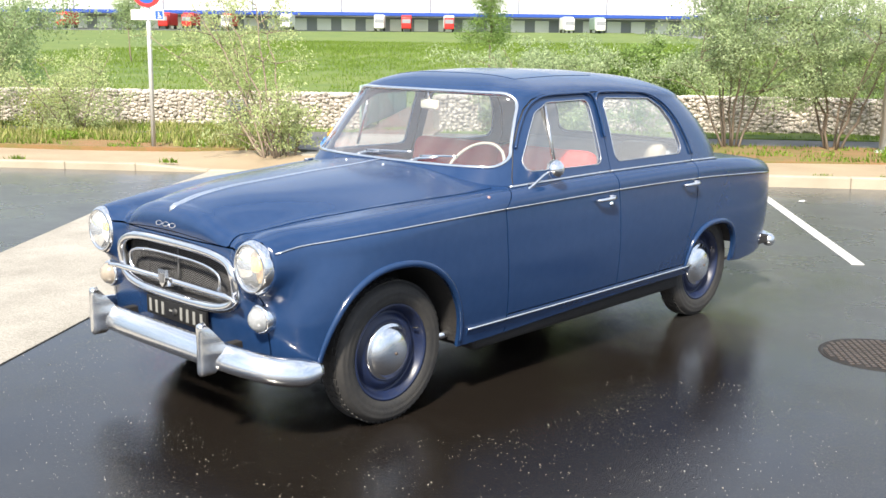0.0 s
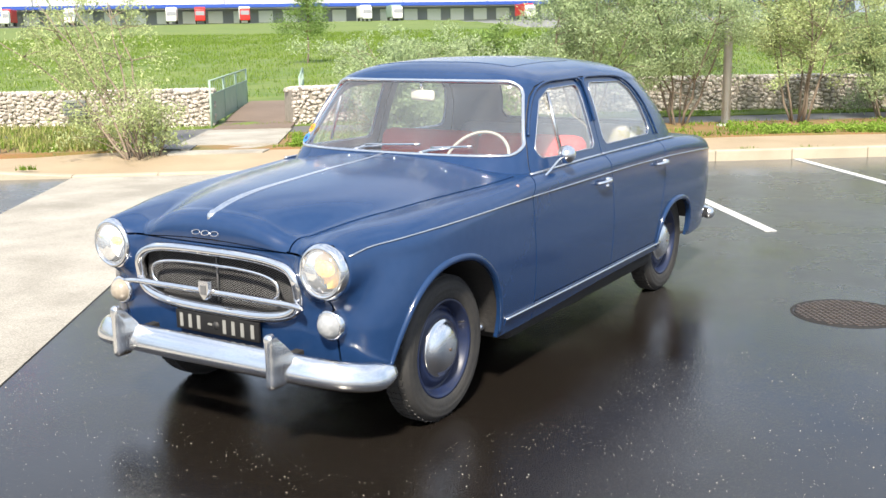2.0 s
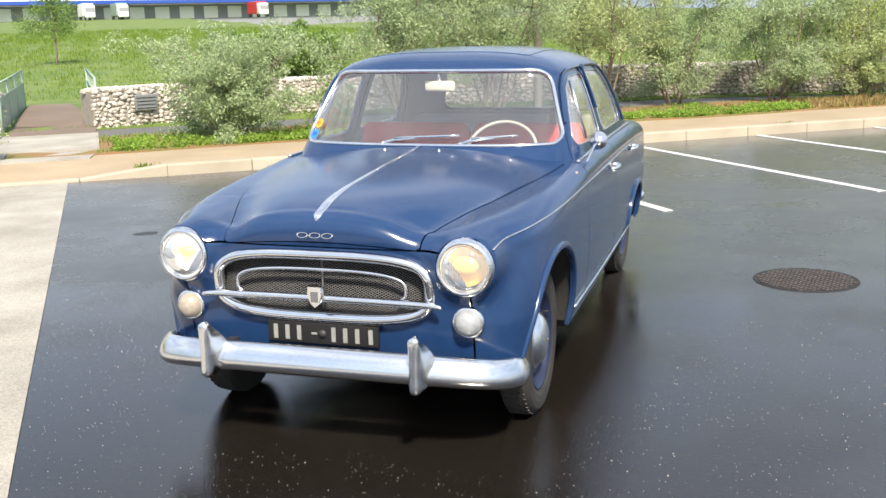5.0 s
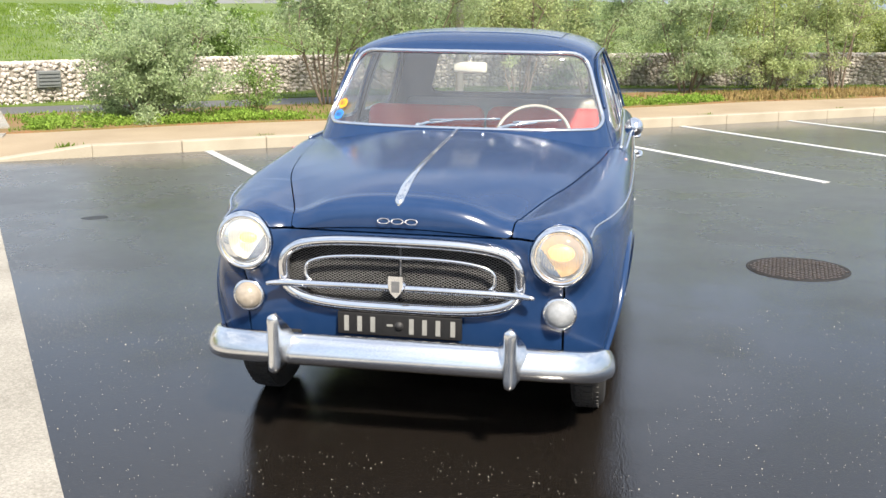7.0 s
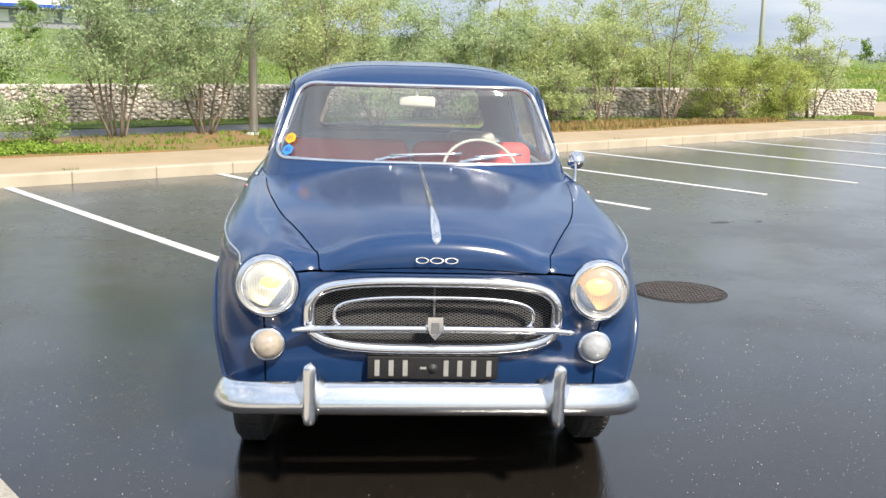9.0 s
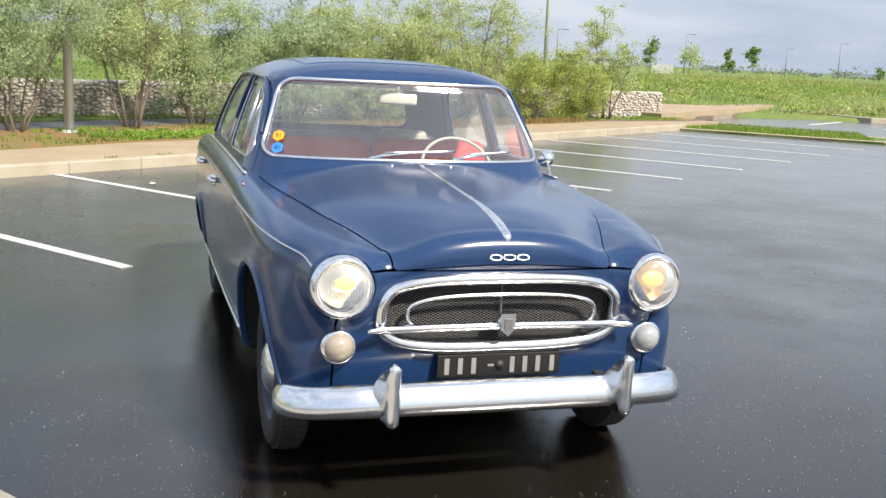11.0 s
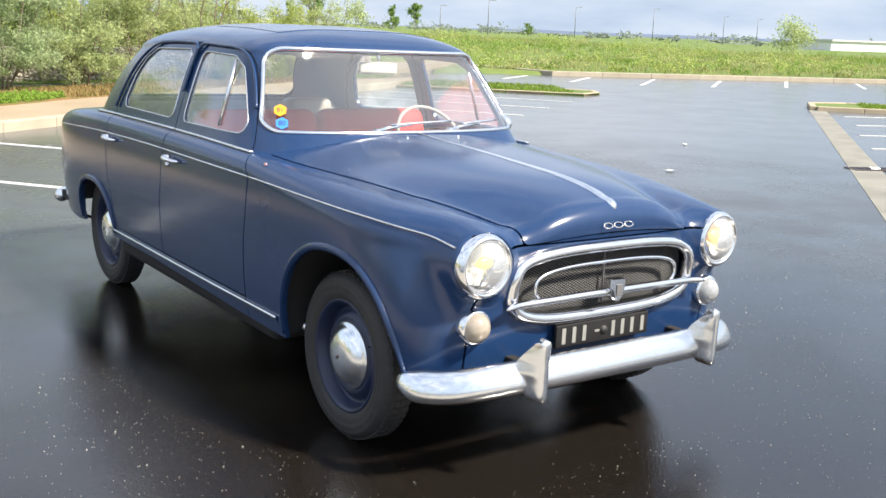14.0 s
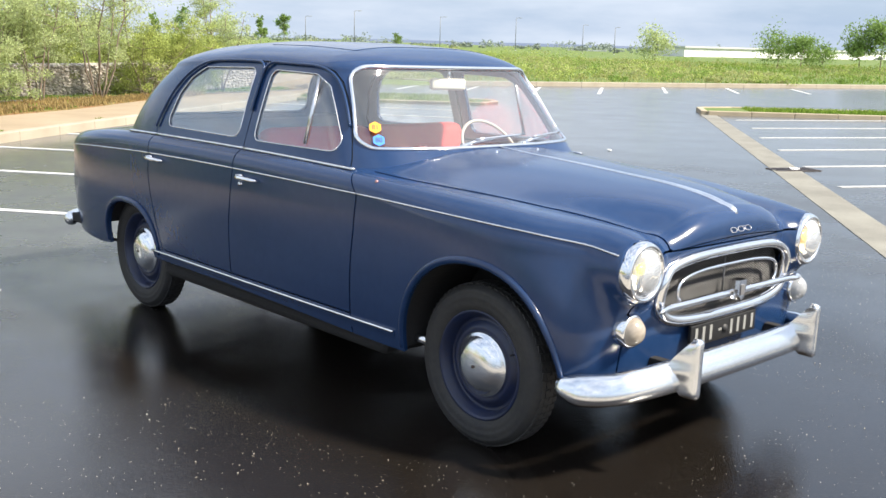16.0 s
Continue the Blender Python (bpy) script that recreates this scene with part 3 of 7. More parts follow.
def build_ground():
    def axis(step, near, far):
        a = list(np.arange(0, near, step))
        while a[-1] < far:
            a.append(a[-1] + max(step, (a[-1] - near + 8) * 0.09))
        return np.array(sorted({round(v, 3) for v in a} | {-round(v, 3) for v in a}))
    xs, ys = axis(0.8, 42, 900), axis(0.8, 42, 900)
    X, Y = np.meshgrid(xs, ys, indexing="ij")
    Z = land(X, Y)
    u, v = X * U[0] + Y * U[1], X * W[0] + Y * W[1]
    past = FAR[0] * X + FAR[1] * Y - FAR[2]
    lot = np.where(u < 24.8, v < 11.2, (v < 10.6) & (past < 0.35)) | (v < 0) & (past < 0.35)
    Z = np.where(lot, -0.25, Z)
    r, c = X.shape
    F = [(i * c + j, (i + 1) * c + j, (i + 1) * c + j + 1, i * c + j + 1) for i in range(r - 1) for j in range(c - 1)]
    emit("ground", np.stack([X, Y, Z], -1).reshape(-1, 3), F, "meadow", label="bright green rough meadow grass rising behind the car park", kind="structure", category="meadow")


build_ground()


def sheet(name, corners, z, mat, label, category, thick=0.3, kind="structure", parent=None, step=None):
    """A flat slab by its corner points, with its top at z."""
    n = len(corners)
    V = [(p[0], p[1], z) for p in corners] + [(p[0], p[1], z - thick) for p in corners]
    F = [tuple(range(n))] + [(i, n + i, n + (i + 1) % n, (i + 1) % n) for i in range(n)]
    area = sum(corners[i][0] * corners[(i + 1) % n][1] - corners[(i + 1) % n][0] * corners[i][1] for i in range(n))
    if area < 0:
        F = [tuple(reversed(f)) for f in F]
    return emit(name, V, F, mat, parent, label, smooth=False, kind=kind, category=category)


def far_point(t):
    """A point of the far kerb, t metres to the right along it."""
    p = np.array([20.9, 25.2]) + t * np.array([0.949, -0.316])
    return (float(p[0]), float(p[1]))


LOT = [at_uv(-67.6, KERB), at_uv(25.27, KERB), at_uv(25.27, 10.09), at_uv(29.09, 10.47), at_uv(35.5, 11.41), far_point(1.0), far_point(90), at_uv(64, -65.67), at_uv(-67.6, -65.67)]
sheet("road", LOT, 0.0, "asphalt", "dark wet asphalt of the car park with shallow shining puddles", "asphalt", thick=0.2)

# the pale concrete strip between the bays, down to a lowered kerb
SLAB = [at_uv(-3.5, KERB), at_uv(-1.5, KERB), (-1.14, -1.03), (10.4, -16.5), (8.3, -17.9), (-4.13, 0.34), (-5.67, 1.98)]
sheet("concrete_strip", SLAB, 0.006, "slab", "pale rough concrete strip crossing the asphalt", "concrete", thick=0.05)


def strip(a, b, width, name, label, z=0.007, mat="marking", thick=0.006, group="parking lines", category="road marking", kind="structure"):
    """A straight painted line on the ground."""
    a, b = np.array(a[:2], float), np.array(b[:2], float)
    d = (b - a) / np.linalg.norm(b - a)
    n = np.array([-d[1], d[0]]) * width / 2
    return tagged(sheet(name, [tuple(a - n), tuple(b - n), tuple(b + n), tuple(a + n)], z, mat, label, category, thick, kind), group=group)


for u in (0.98, 3.55, 5.84, 7.98, 10.05, 12.25, 14.45, 16.6, 18.9):
    strip(at_uv(u, 3.53), at_uv(u - 0.03, KERB - 0.02), 0.10, "parking_line", "worn white parking bay line painted on wet asphalt")

# the gutter strip and the bays beyond it
GUT_A, GUT_B = np.array([17.7, 10.98]), np.array([1.0, -2.16])
strip(GUT_A, GUT_B, 0.37, "gutter_strip", "pale flat concrete gutter strip in the asphalt", z=0.005, mat="gutter", thick=0.05, group="", category="gutter")
for p in ((16.75, 9.66), (14.95, 8.2), (13.08, 6.9), (11.3, 5.52), (9.48, 4.12), (7.9, 2.83), (6.25, 1.5)):
    p = np.array(p)
    strip(p, p + np.array([0.895, -0.446]) * 5.0, 0.08, "parking_line", "worn white parking bay line painted on wet asphalt")
for a, b in (((19.23, 21.08), (22.63, 23.79)), ((20.56, 19.31), (24.74, 22.71)), ((22.66, 18.3), (27.36, 21.93)), ((25.91, 17.98), (30.53, 21.45)), ((28.98, 17.08), (33.16, 20.24)), ((31.9, 15.9), (36.0, 19.0)), ((17.9, 22.8), (20.7, 24.9))):
    a, b = np.array(a), np.array(b)
    strip(b + (a - b) * 0.9, b, 0.12, "parking_line", "faded white bay line by the far kerb")

grate = empty("drain_grate", (9.02, 4.02, 0), "dark iron drain grate set across the gutter strip", "drain grate")
grate.rotation_euler = (0, 0, math.atan2(-0.47, 0.88))
emit("frame", *join(box(-0.31, 0.31, -0.16, -0.135, 0.002, 0.013), box(-0.31, 0.31, 0.135, 0.16, 0.002, 0.013), box(-0.31, -0.285, -0.135, 0.135, 0.002, 0.013), box(0.285, 0.31, -0.135, 0.135, 0.002, 0.013)), "iron", grate, smooth=False)
emit("sump", *box(-0.285, 0.285, -0.135, 0.135, 0.001, 0.007), "black", grate, smooth=False)
for k in range(11):
    emit("slat", *box(-0.265 + 0.053 * k - 0.010, -0.265 + 0.053 * k + 0.010, -0.135, 0.135, 0.0075, 0.012), "iron", grate, smooth=False)


def kerb_row(name, points, label, height=0.14, width=0.16, step=1.0, inward=1, mat="kerb"):
    """A row of kerb stones along a line of points."""
    row = empty(name, label=label, category="kerb", kind="structure")
    base = None
    for a, b in zip(points, points[1:]):
        a, b = np.array(a[:2], float), np.array(b[:2], float)
        far = np.linalg.norm(b - a)
        n = max(1, round(far / step))
        d = (b - a) / far
        for k in range(n):
            if base is None:
                base = emit("kerbstone", *box(0, step - 0.003, 0, width, -0.15, height, 0.018), mat, row, smooth=False)
                ob = base
            else:
                ob = new("kerbstone", base.data)
                ob.parent = row
            p = a + d * far * k / n
            ob.matrix_local = pose(p[0], p[1], 0, 0, 0, math.degrees(math.atan2(d[1], d[0]))) @ Matrix.Diagonal((far / n / step, inward, 1, 1))
    return row


kerb_row("kerb_left", [at_uv(-27.6, KERB), at_uv(-4.5, KERB)], "sandy concrete kerb between wet asphalt and pavement", height=0.10)
low_kerb = kerb_row("kerb_lowered", [at_uv(-3.5, KERB), at_uv(-1.37, KERB)], "lowered concrete kerb at the end of the pale strip", height=0.035)
kerb_row("kerb_right", [at_uv(-0.37, KERB), at_uv(21.06, KERB)], "sandy concrete kerb between wet asphalt and pavement")
for u0, h0, h1 in ((-4.5, 0.10, 0.035), (-1.37, 0.035, 0.14)):
    V = [(*at_uv(u0 + a, KERB + w)[:2], z) for a, h in ((0.002, h0), (0.998, h1)) for w, z in ((0, -0.15), (0, h - 0.015), (0.015, h), (0.16, h), (0.16, -0.15))]
    F = [(4, 3, 2, 1, 0), (5, 6, 7, 8, 9)] + [(k, (k + 1) % 5, (k + 1) % 5 + 5, k + 5) for k in range(5)]
    emit("kerbstone", V, F, "kerb", low_kerb, smooth=False)



def ribbon(name, us, v0, v1, z, mat, label, category, kind="structure", bumpy=0.0):
    """A strip of ground along the kerb between two lines v0(u) and v1(u)."""
    rows = 9
    V, F = [], []
    for u in us:
        for k in range(rows):
            if k in (0, rows - 1):
                p = at_uv(u, v0(u) if k == 0 else v1(u))
                V.append((p[0], p[1], -0.1))
                continue
            v = v0(u) + (v1(u) - v0(u)) * (k - 1) / (rows - 3)
            p = at_uv(u, v)
            b = bumpy * noise.noise((p[0] * 1.7, p[1] * 1.7, 3.3)) if 1 < k < rows - 2 else 0
            V.append((p[0], p[1], (z(u, (k - 1) / (rows - 3)) if callable(z) else z) + b))
    for i in range(len(us) - 1):
        for k in range(rows - 1):
            a = i * rows + k
            F.append((a, a + rows, a + rows + 1, a + 1))
    return emit(name, V, F, mat, label=label, kind=kind, category=category, sharp=40)


us = np.arange(-28, 23.51, 0.5)
bed_front = lambda u: 10.24 + 0.08 * math.sin(u * 1.3)
path_front = lambda u: float(np.minimum(12.82, wall_v(u) - 1.0))
path_back = lambda u: float(np.minimum(14.23, wall_v(u) - 0.5))
ribbon("pavement", us, lambda u: KERB + 0.14, bed_front, lambda u, f: float(np.interp(u, [-4.5, -3.5], [0.095, 0.135])) - 0.105 * max(0, 1 - f * 1.4) * float(np.interp(u, [-4.5, -3.5, -1.37, -0.37], [0, 1, 1, 0])), "pave", "sandy beige pavement behind the kerb", "pavement")
ribbon("planting_bed", us, lambda u: bed_front(u) - 0.05, path_front, 0.155, "bark", "brown bark mulch bed with weeds under the shrubs", "planting bed", bumpy=0.05)
ribbon("path", us, lambda u: path_front(u) - 0.05, path_back, 0.15, "path", "grey asphalt footpath along the stone wall", "path")
ribbon("verge", us, lambda u: path_back(u) - 0.05, lambda u: float(wall_v(u)) + 0.5, 0.17, "meadow", "narrow grass verge below the stone wall", "grass", bumpy=0.06)
sheet("path_apron", [at_uv(-3.3, 10.3), at_uv(-2.3, 10.1), at_uv(-2.3, 13.9), at_uv(-3.6, 13.0)], 0.178, "path", "grey asphalt apron beside the pale path", "path", thick=0.1)
sheet("pale_path", [at_uv(-2.55, 9.7), at_uv(-1.25, 9.7), at_uv(-1.12, 10.6), at_uv(-2.6, 10.6)], 0.150, "slab", "pale concrete path leading through the gap in the wall", "path", thick=0.12)
sheet("pale_path", [at_uv(-2.6, 10.63), at_uv(-1.12, 10.63), at_uv(-1.12, 13.4), at_uv(-2.56, 13.4)], 0.180, "slab", "pale concrete path leading through the gap in the wall", "path", thick=0.12)
sheet("brown_path", [at_uv(-2.5, 13.4), at_uv(-1.15, 13.4), at_uv(-1.15, 15.15), at_uv(-2.5, 15.15)], 0.19, "brownpath", "brown sandy path between the wall ends", "path", thick=0.1)
steps = np.linspace(15.05, 18.4, 9)
V = [(*at_uv(a + (b - a) * (v - 15.05) / 3.35, v)[:2], 0.0) for v in steps for a, b in ((-2.5, -2.4), (-1.15, -1.6))]
V = [(x, y, float(land(x, y)) + 0.06) for x, y, _ in V]
emit("brown_path", V, [(2 * k, 2 * k + 1, 2 * k + 3, 2 * k + 2) for k in range(8)], "brownpath", label="brown sandy path climbing behind the wall", kind="structure", category="path")

# ---- islands
PEN = [at_uv(20.71, 8.54), (14.95, 15.7), (15.8, 16.05), (16.35, 16.8), at_uv(23.88, 9.91)]
sheet("grass_island", PEN, 0.05, "meadow", "short grass island with a concrete edge at the end of the bays", "traffic island", thick=0.3)
kerb_row("kerb_island", PEN, "pale concrete kerb round the grass island", width=0.15, height=0.065, mat="kerbpale")
ISL = [(17.75, 11.05), (18.9, 11.95), (19.8, 11.65), (29.8, 1.65), (28.4, 0.45)]
sheet("grass_island", ISL, 0.075, "meadow", "long grass island with a sandy kerb between the bays", "traffic island", thick=0.3)
kerb_row("kerb_island_2", [ISL[3], ISL[2], ISL[1], ISL[0], ISL[4]], "sandy kerb round the long grass island", width=0.15, inward=-1, height=0.10, mat="kerbpale")
kerb_row("kerb_far", [at_uv(25.27, 10.09), at_uv(29.09, 10.47), at_uv(35.5, 11.41), far_point(1.0), far_point(60)], "sandy kerb along the far edge of the car park", height=0.16, width=0.3, step=2.0)
sheet("pavement", [at_uv(22.48, 9.81), at_uv(25.27, 10.09), at_uv(29.09, 10.47), at_uv(35.5, 11.41), at_uv(34.42, 13.76), at_uv(26.89, 13.85), at_uv(22.83, 12.35)], 0.30, "pave", "sandy raised pavement beyond the wall's end", "pavement", thick=0.5)


# ---- stone wall in wire baskets
def stone_mesh(seed):
    rng = random.Random(seed)
    bm = bmesh.new()
    bmesh.ops.create_icosphere(bm, subdivisions=1, radius=1.0)
    for p in bm.verts:
        p.co *= rng.uniform(0.78, 1.12)
        p.co.y *= 0.8
    out = [tuple(p.co) for p in bm.verts], [tuple(p.index for p in f.verts) for f in bm.faces]
    bm.free()
    return out


STONES = [stone_mesh(s) for s in range(5)]


def gabion(points, name, label, top=0.70, singles=290, lone=(-3, 6)):
    """A stone-filled basket wall along points given along and across the kerb."""
    wall = empty(name, label=label, category="stone wall", kind="structure")
    rng = random.Random(len(points))
    base = 0.12
    kinds = []
    for k, (v, f) in enumerate(STONES):
        me = bpy.data.meshes.new("stone")
        me.from_pydata(v, [], f)
        me.materials.append(M["stone"])
        kinds.append(me)
    core, rest, made = [], [], 0
    for (u0, v0), (u1, v1) in zip(points, points[1:]):
        a, b = np.array(at_uv(u0, v0)[:2]), np.array(at_uv(u1, v1)[:2])
        far = np.linalg.norm(b - a)
        d = (b - a) / far
        ang = math.degrees(math.atan2(d[1], d[0]))
        m = pose(a[0], a[1], 0, 0, 0, ang)
        core.append(moved(box(0, far, 0.09, 0.62, 0, base + top - 0.05), m))
        x = 0.0
        while x < far:
            w = rng.uniform(0.065, 0.125)
            z = base
            while z < base + top - 0.03:
                h = rng.uniform(0.05, 0.088)
                s = pose(x + w / 2 + rng.uniform(-0.03, 0.03), 0.10 + rng.uniform(-0.02, 0.03), z + h / 2, rng.uniform(-15, 15), rng.uniform(-20, 20), rng.uniform(-20, 20)) @ Matrix.Diagonal((w * 0.62, 0.10, h * 0.68, 1))
                kind = rng.randrange(len(STONES))
                u_here = u0 + (u1 - u0) * x / far
                if made < singles and lone[0] < u_here < lone[1]:
                    ob = new("stone", kinds[kind])
                    ob.parent, ob.matrix_local = wall, m @ s
                    made += 1
                else:
                    rest.append(moved(STONES[kind], m @ s))
                z += h
            # one on the top
            s = pose(x + w / 2, 0.3, base + top - 0.02, rng.uniform(-10, 10), 0, rng.uniform(0, 90)) @ Matrix.Diagonal((w * 0.6, 0.25, 0.06, 1))
            rest.append(moved(STONES[rng.randrange(5)], m @ s))
            x += w
    emit("core", *join(*core), "gap", wall, smooth=False)
    emit("stones", *join(*rest), "stones", wall, smooth=False, kind="stuff")
    return wall


gabion(WALL_L, "wall_left", "pale stone gabion wall overgrown with brush", lone=(-9, -4))
gabion(WALL_R, "wall_right", "pale stone gabion wall behind the shrubs", lone=(-3, 6))


# ---- manhole, drain and litter
def manhole(x, y):
    t = empty("manhole_cover", (x, y, 0.001), "round rusty iron manhole cover with a square grid", "manhole cover")
    emit("frame", *lathe([(0.30, -0.03), (0.318, -0.03), (0.318, 0.002), (0.305, 0.003), (0.30, 0.0)], 48, "z"), "dark", t)
    emit("lid", *lathe([(0.0005, 0.002), (0.296, 0.002), (0.298, -0.02)], 48, "z"), "dark", t, smooth=False)
    t.rotation_euler = (0, 0, radians(38))
    studs = []
    for i in range(-8, 9):
        for j in range(-8, 9):
            if math.hypot(i, j) * 0.034 < 0.29:
                studs.append(box(i * 0.034 - 0.0105, i * 0.034 + 0.0105, j * 0.034 - 0.0105, j * 0.034 + 0.0105, 0.001, 0.0055 + 0.002 * noise.noise((i * 0.7, j * 0.7, 1.3))))
    emit("studs", *join(*studs), "iron", t, smooth=False, kind="stuff")


manhole(1.84, 2.58)


def gravel():
    rng = random.Random(4)
    bits = []
    unit = ([(1, 0, 0), (-0.6, 0.8, 0), (-0.5, -0.8, 0.1), (0, 0, 1), (0, 0, -0.5)], [(0, 1, 3), (1, 2, 3), (2, 0, 3), (1, 0, 4), (2, 1, 4), (0, 2, 4)])
    for k in range(8000):
        a, r = rng.uniform(-math.pi * 1.15, 0.6), 1.1 + 3.6 * rng.random()
        x, y = r * math.cos(a) * 1.1, r * math.sin(a) + 0.6
        if abs(x) < 0.9 and y > -0.7 and rng.random() < 0.8:
            continue
        s = rng.uniform(0.0006, 0.0020) * (1.9 if rng.random() < 0.05 else 1)
        bits.append(moved(unit, pose(x, y, s * 0.4 + 0.001, 0, 0, rng.uniform(0, 360)) @ Matrix.Diagonal((s, s, s, 1))))
    emit("gravel", *join(*bits), "grit", label="scattered pale grit on the wet asphalt", smooth=False, kind="stuff", category="grit")


gravel()


def damp_patch(x, y, long, wide, turn, seed):
    """A thin film of dark water with a ragged edge."""
    ring = [(1 + 0.35 * noise.noise((math.cos(radians(k * 15)) * 1.3, math.sin(radians(k * 15)) * 1.3, seed))) for k in range(24)]
    V = [(long * r * math.cos(radians(k * 15)), wide * r * math.sin(radians(k * 15)), z) for z in (0.0012, -0.02) for k, r in enumerate(ring)]
    F = [tuple(range(24))] + [(k + 24, (k + 1) % 24 + 24, (k + 1) % 24, k) for k in range(24)]
    ob = emit("damp_patch", V, F, "damp", label="small dark damp patch on the asphalt", category="stain", group="damp patches", smooth=False, kind="structure")
    ob.matrix_local = pose(x, y, 0, 0, 0, turn)


for k, (x, y, long, wide, turn) in enumerate(((-3.4, 3.25, 0.11, 0.07, 30), (3.09, 5.52, 0.10, 0.05, 10), (3.5, 5.6, 0.05, 0.035, 50))):
    damp_patch(x, y, long, wide, turn, k * 3.7)


def litter(x, y, s, turn):
    v, f = [], []
    rng = random.Random(int(x * 100))
    n = 7
    for i in range(n):
        for j in range(n):
            v.append((s * (i / 3 - 1), s * 0.6 * (j / 3 - 1), s * 0.25 * rng.random() + 0.01))
    f = [(i * n + j, (i + 1) * n + j, (i + 1) * n + j + 1, i * n + j + 1) for i in range(n - 1) for j in range(n - 1)]
    ob = emit("crumpled_paper", v, f, "litter", label="crumpled white paper lying on the asphalt", category="litter", group="litter on the asphalt")
    ob.matrix_local = pose(x, y, 0, 0, 0, turn)


litter(6.31, 4.86, 0.06, 20), litter(8.76, 6.84, 0.05, 70), litter(9.035, 4.01, 0.09, 40), litter(-8.9, 4.2, 0.07, 10), litter(-1.1, 8.0, 0.05, 80)


# ---------------------------------------------------------------- the car
car = empty("car", label="dark blue 1950s saloon car with chrome trim, parked on wet asphalt", category="car")
car.location = (-0.006, -0.003, -0.02)
car.rotation_euler = (radians(0.30), radians(0.62), radians(0.88))      # it stands slightly askew

FRONT_Y, REAR_Y = -0.632, 3.69
width_at = curve([(-0.7, 0.790), (-0.3, 0.803), (0.4, 0.818), (1.2, 0.824), (2.4, 0.820), (3.1, 0.814), (3.8, 0.80)])
sill_at = curve([(-0.7, 0.350), (-0.50, 0.345), (-0.40, 0.325), (0.38, 0.298), (1.3, 0.320), (2.3, 0.335), (2.86, 0.330), (3.10, 0.312), (3.30, 0.318), (3.45, 0.335), (3.57, 0.375), (3.66, 0.42), (3.75, 0.46)])
tuck_at = curve([(0.25, 0.055), (0.34, 0.034), (0.5, 0.010), (0.66, 0.0), (0.80, 0.003), (0.91, 0.012), (1.0, 0.02)])
wing_at = curve([(-0.7, 0.880), (-0.5, 0.904), (-0.25, 0.932), (0.1, 0.957), (0.5, 0.975), (0.75, 0.988), (1.6, 0.996), (2.5, 0.990), (3.0, 0.970), (3.4, 0.925), (3.8, 0.86)])
nose_tuck = curve([(0.25, 0.085), (0.45, 0.060), (0.60, 0.042), (0.74, 0.032), (0.82, 0.014), (0.87, 0.0), (1.0, 0.0)])
spine_at = curve([(-0.7, 0.905), (-0.60, 0.944), (-0.53, 0.970), (-0.45, 0.988), (-0.3, 1.008), (-0.1, 1.022), (0.15, 1.038), (0.45, 1.053), (0.66, 1.066), (1.2, 1.06), (2.5, 1.03), (2.9, 1.005), (3.3, 0.965), (3.8, 0.88)])
seam_at = curve([(-0.7, 0.390), (-0.555, 0.405), (-0.48, 0.428), (-0.40, 0.458), (-0.3, 0.496), (-0.15, 0.550), (0.0, 0.590), (0.15, 0.620), (0.3, 0.648), (0.63, 0.692), (1.0, 0.72)])
shoulder_at = curve([(-0.7, 0.062), (-0.58, 0.068), (-0.45, 0.095), (-0.2, 0.118), (0.2, 0.105), (0.7, 0.078), (2.6, 0.078), (3.8, 0.10)])


def top_height(x, y):
    """The height of bonnet, wings and boot lid."""
    x = np.abs(x)
    s = np.where(y < 1.0, seam_at(y), 0.74)
    t = np.clip(x / s, 0, 1)
    crown = np.where(y < 1.0, (1 - t ** 2.5) ** 1.35, 1 - t ** 2)
    z = wing_at(y) + (spine_at(y) - wing_at(y)) * crown
    valley = np.interp(y, [-0.62, -0.5, -0.38, -0.2, 0.0], [0.010, 0.026, 0.016, 0.006, 0.0])
    return z - valley * np.exp(-((x - s * 0.93) / 0.085) ** 2)


def plan(tuck, n, front=0.0, nf=3.7):
    """One side's outline from above, from the nose round to the tail, drawn in by tuck, and at the nose by front."""
    ang = np.linspace(0, 1, 700) * math.pi / 2
    nr = 6.0
    xf = np.sin(ang) ** (2 / nf)
    yf = 0.30 - (0.30 - FRONT_Y - front) * np.cos(ang) ** (2 / nf)
    xr = np.cos(ang) ** (2 / nr)
    yr = 2.2 + (REAR_Y - 2.2 - 0.3 * tuck) * np.sin(ang) ** (2 / nr)
    x = np.r_[xf, np.ones(200), xr]
    y = np.r_[yf, np.linspace(0.30, 2.2, 202)[1:-1], yr]
    x = x * (width_at(y) - tuck)
    d = np.r_[0, np.cumsum(np.hypot(np.diff(x), np.diff(y)))]
    s = np.linspace(0, d[-1], n)
    return np.interp(s, d, x), np.interp(s, d, y)


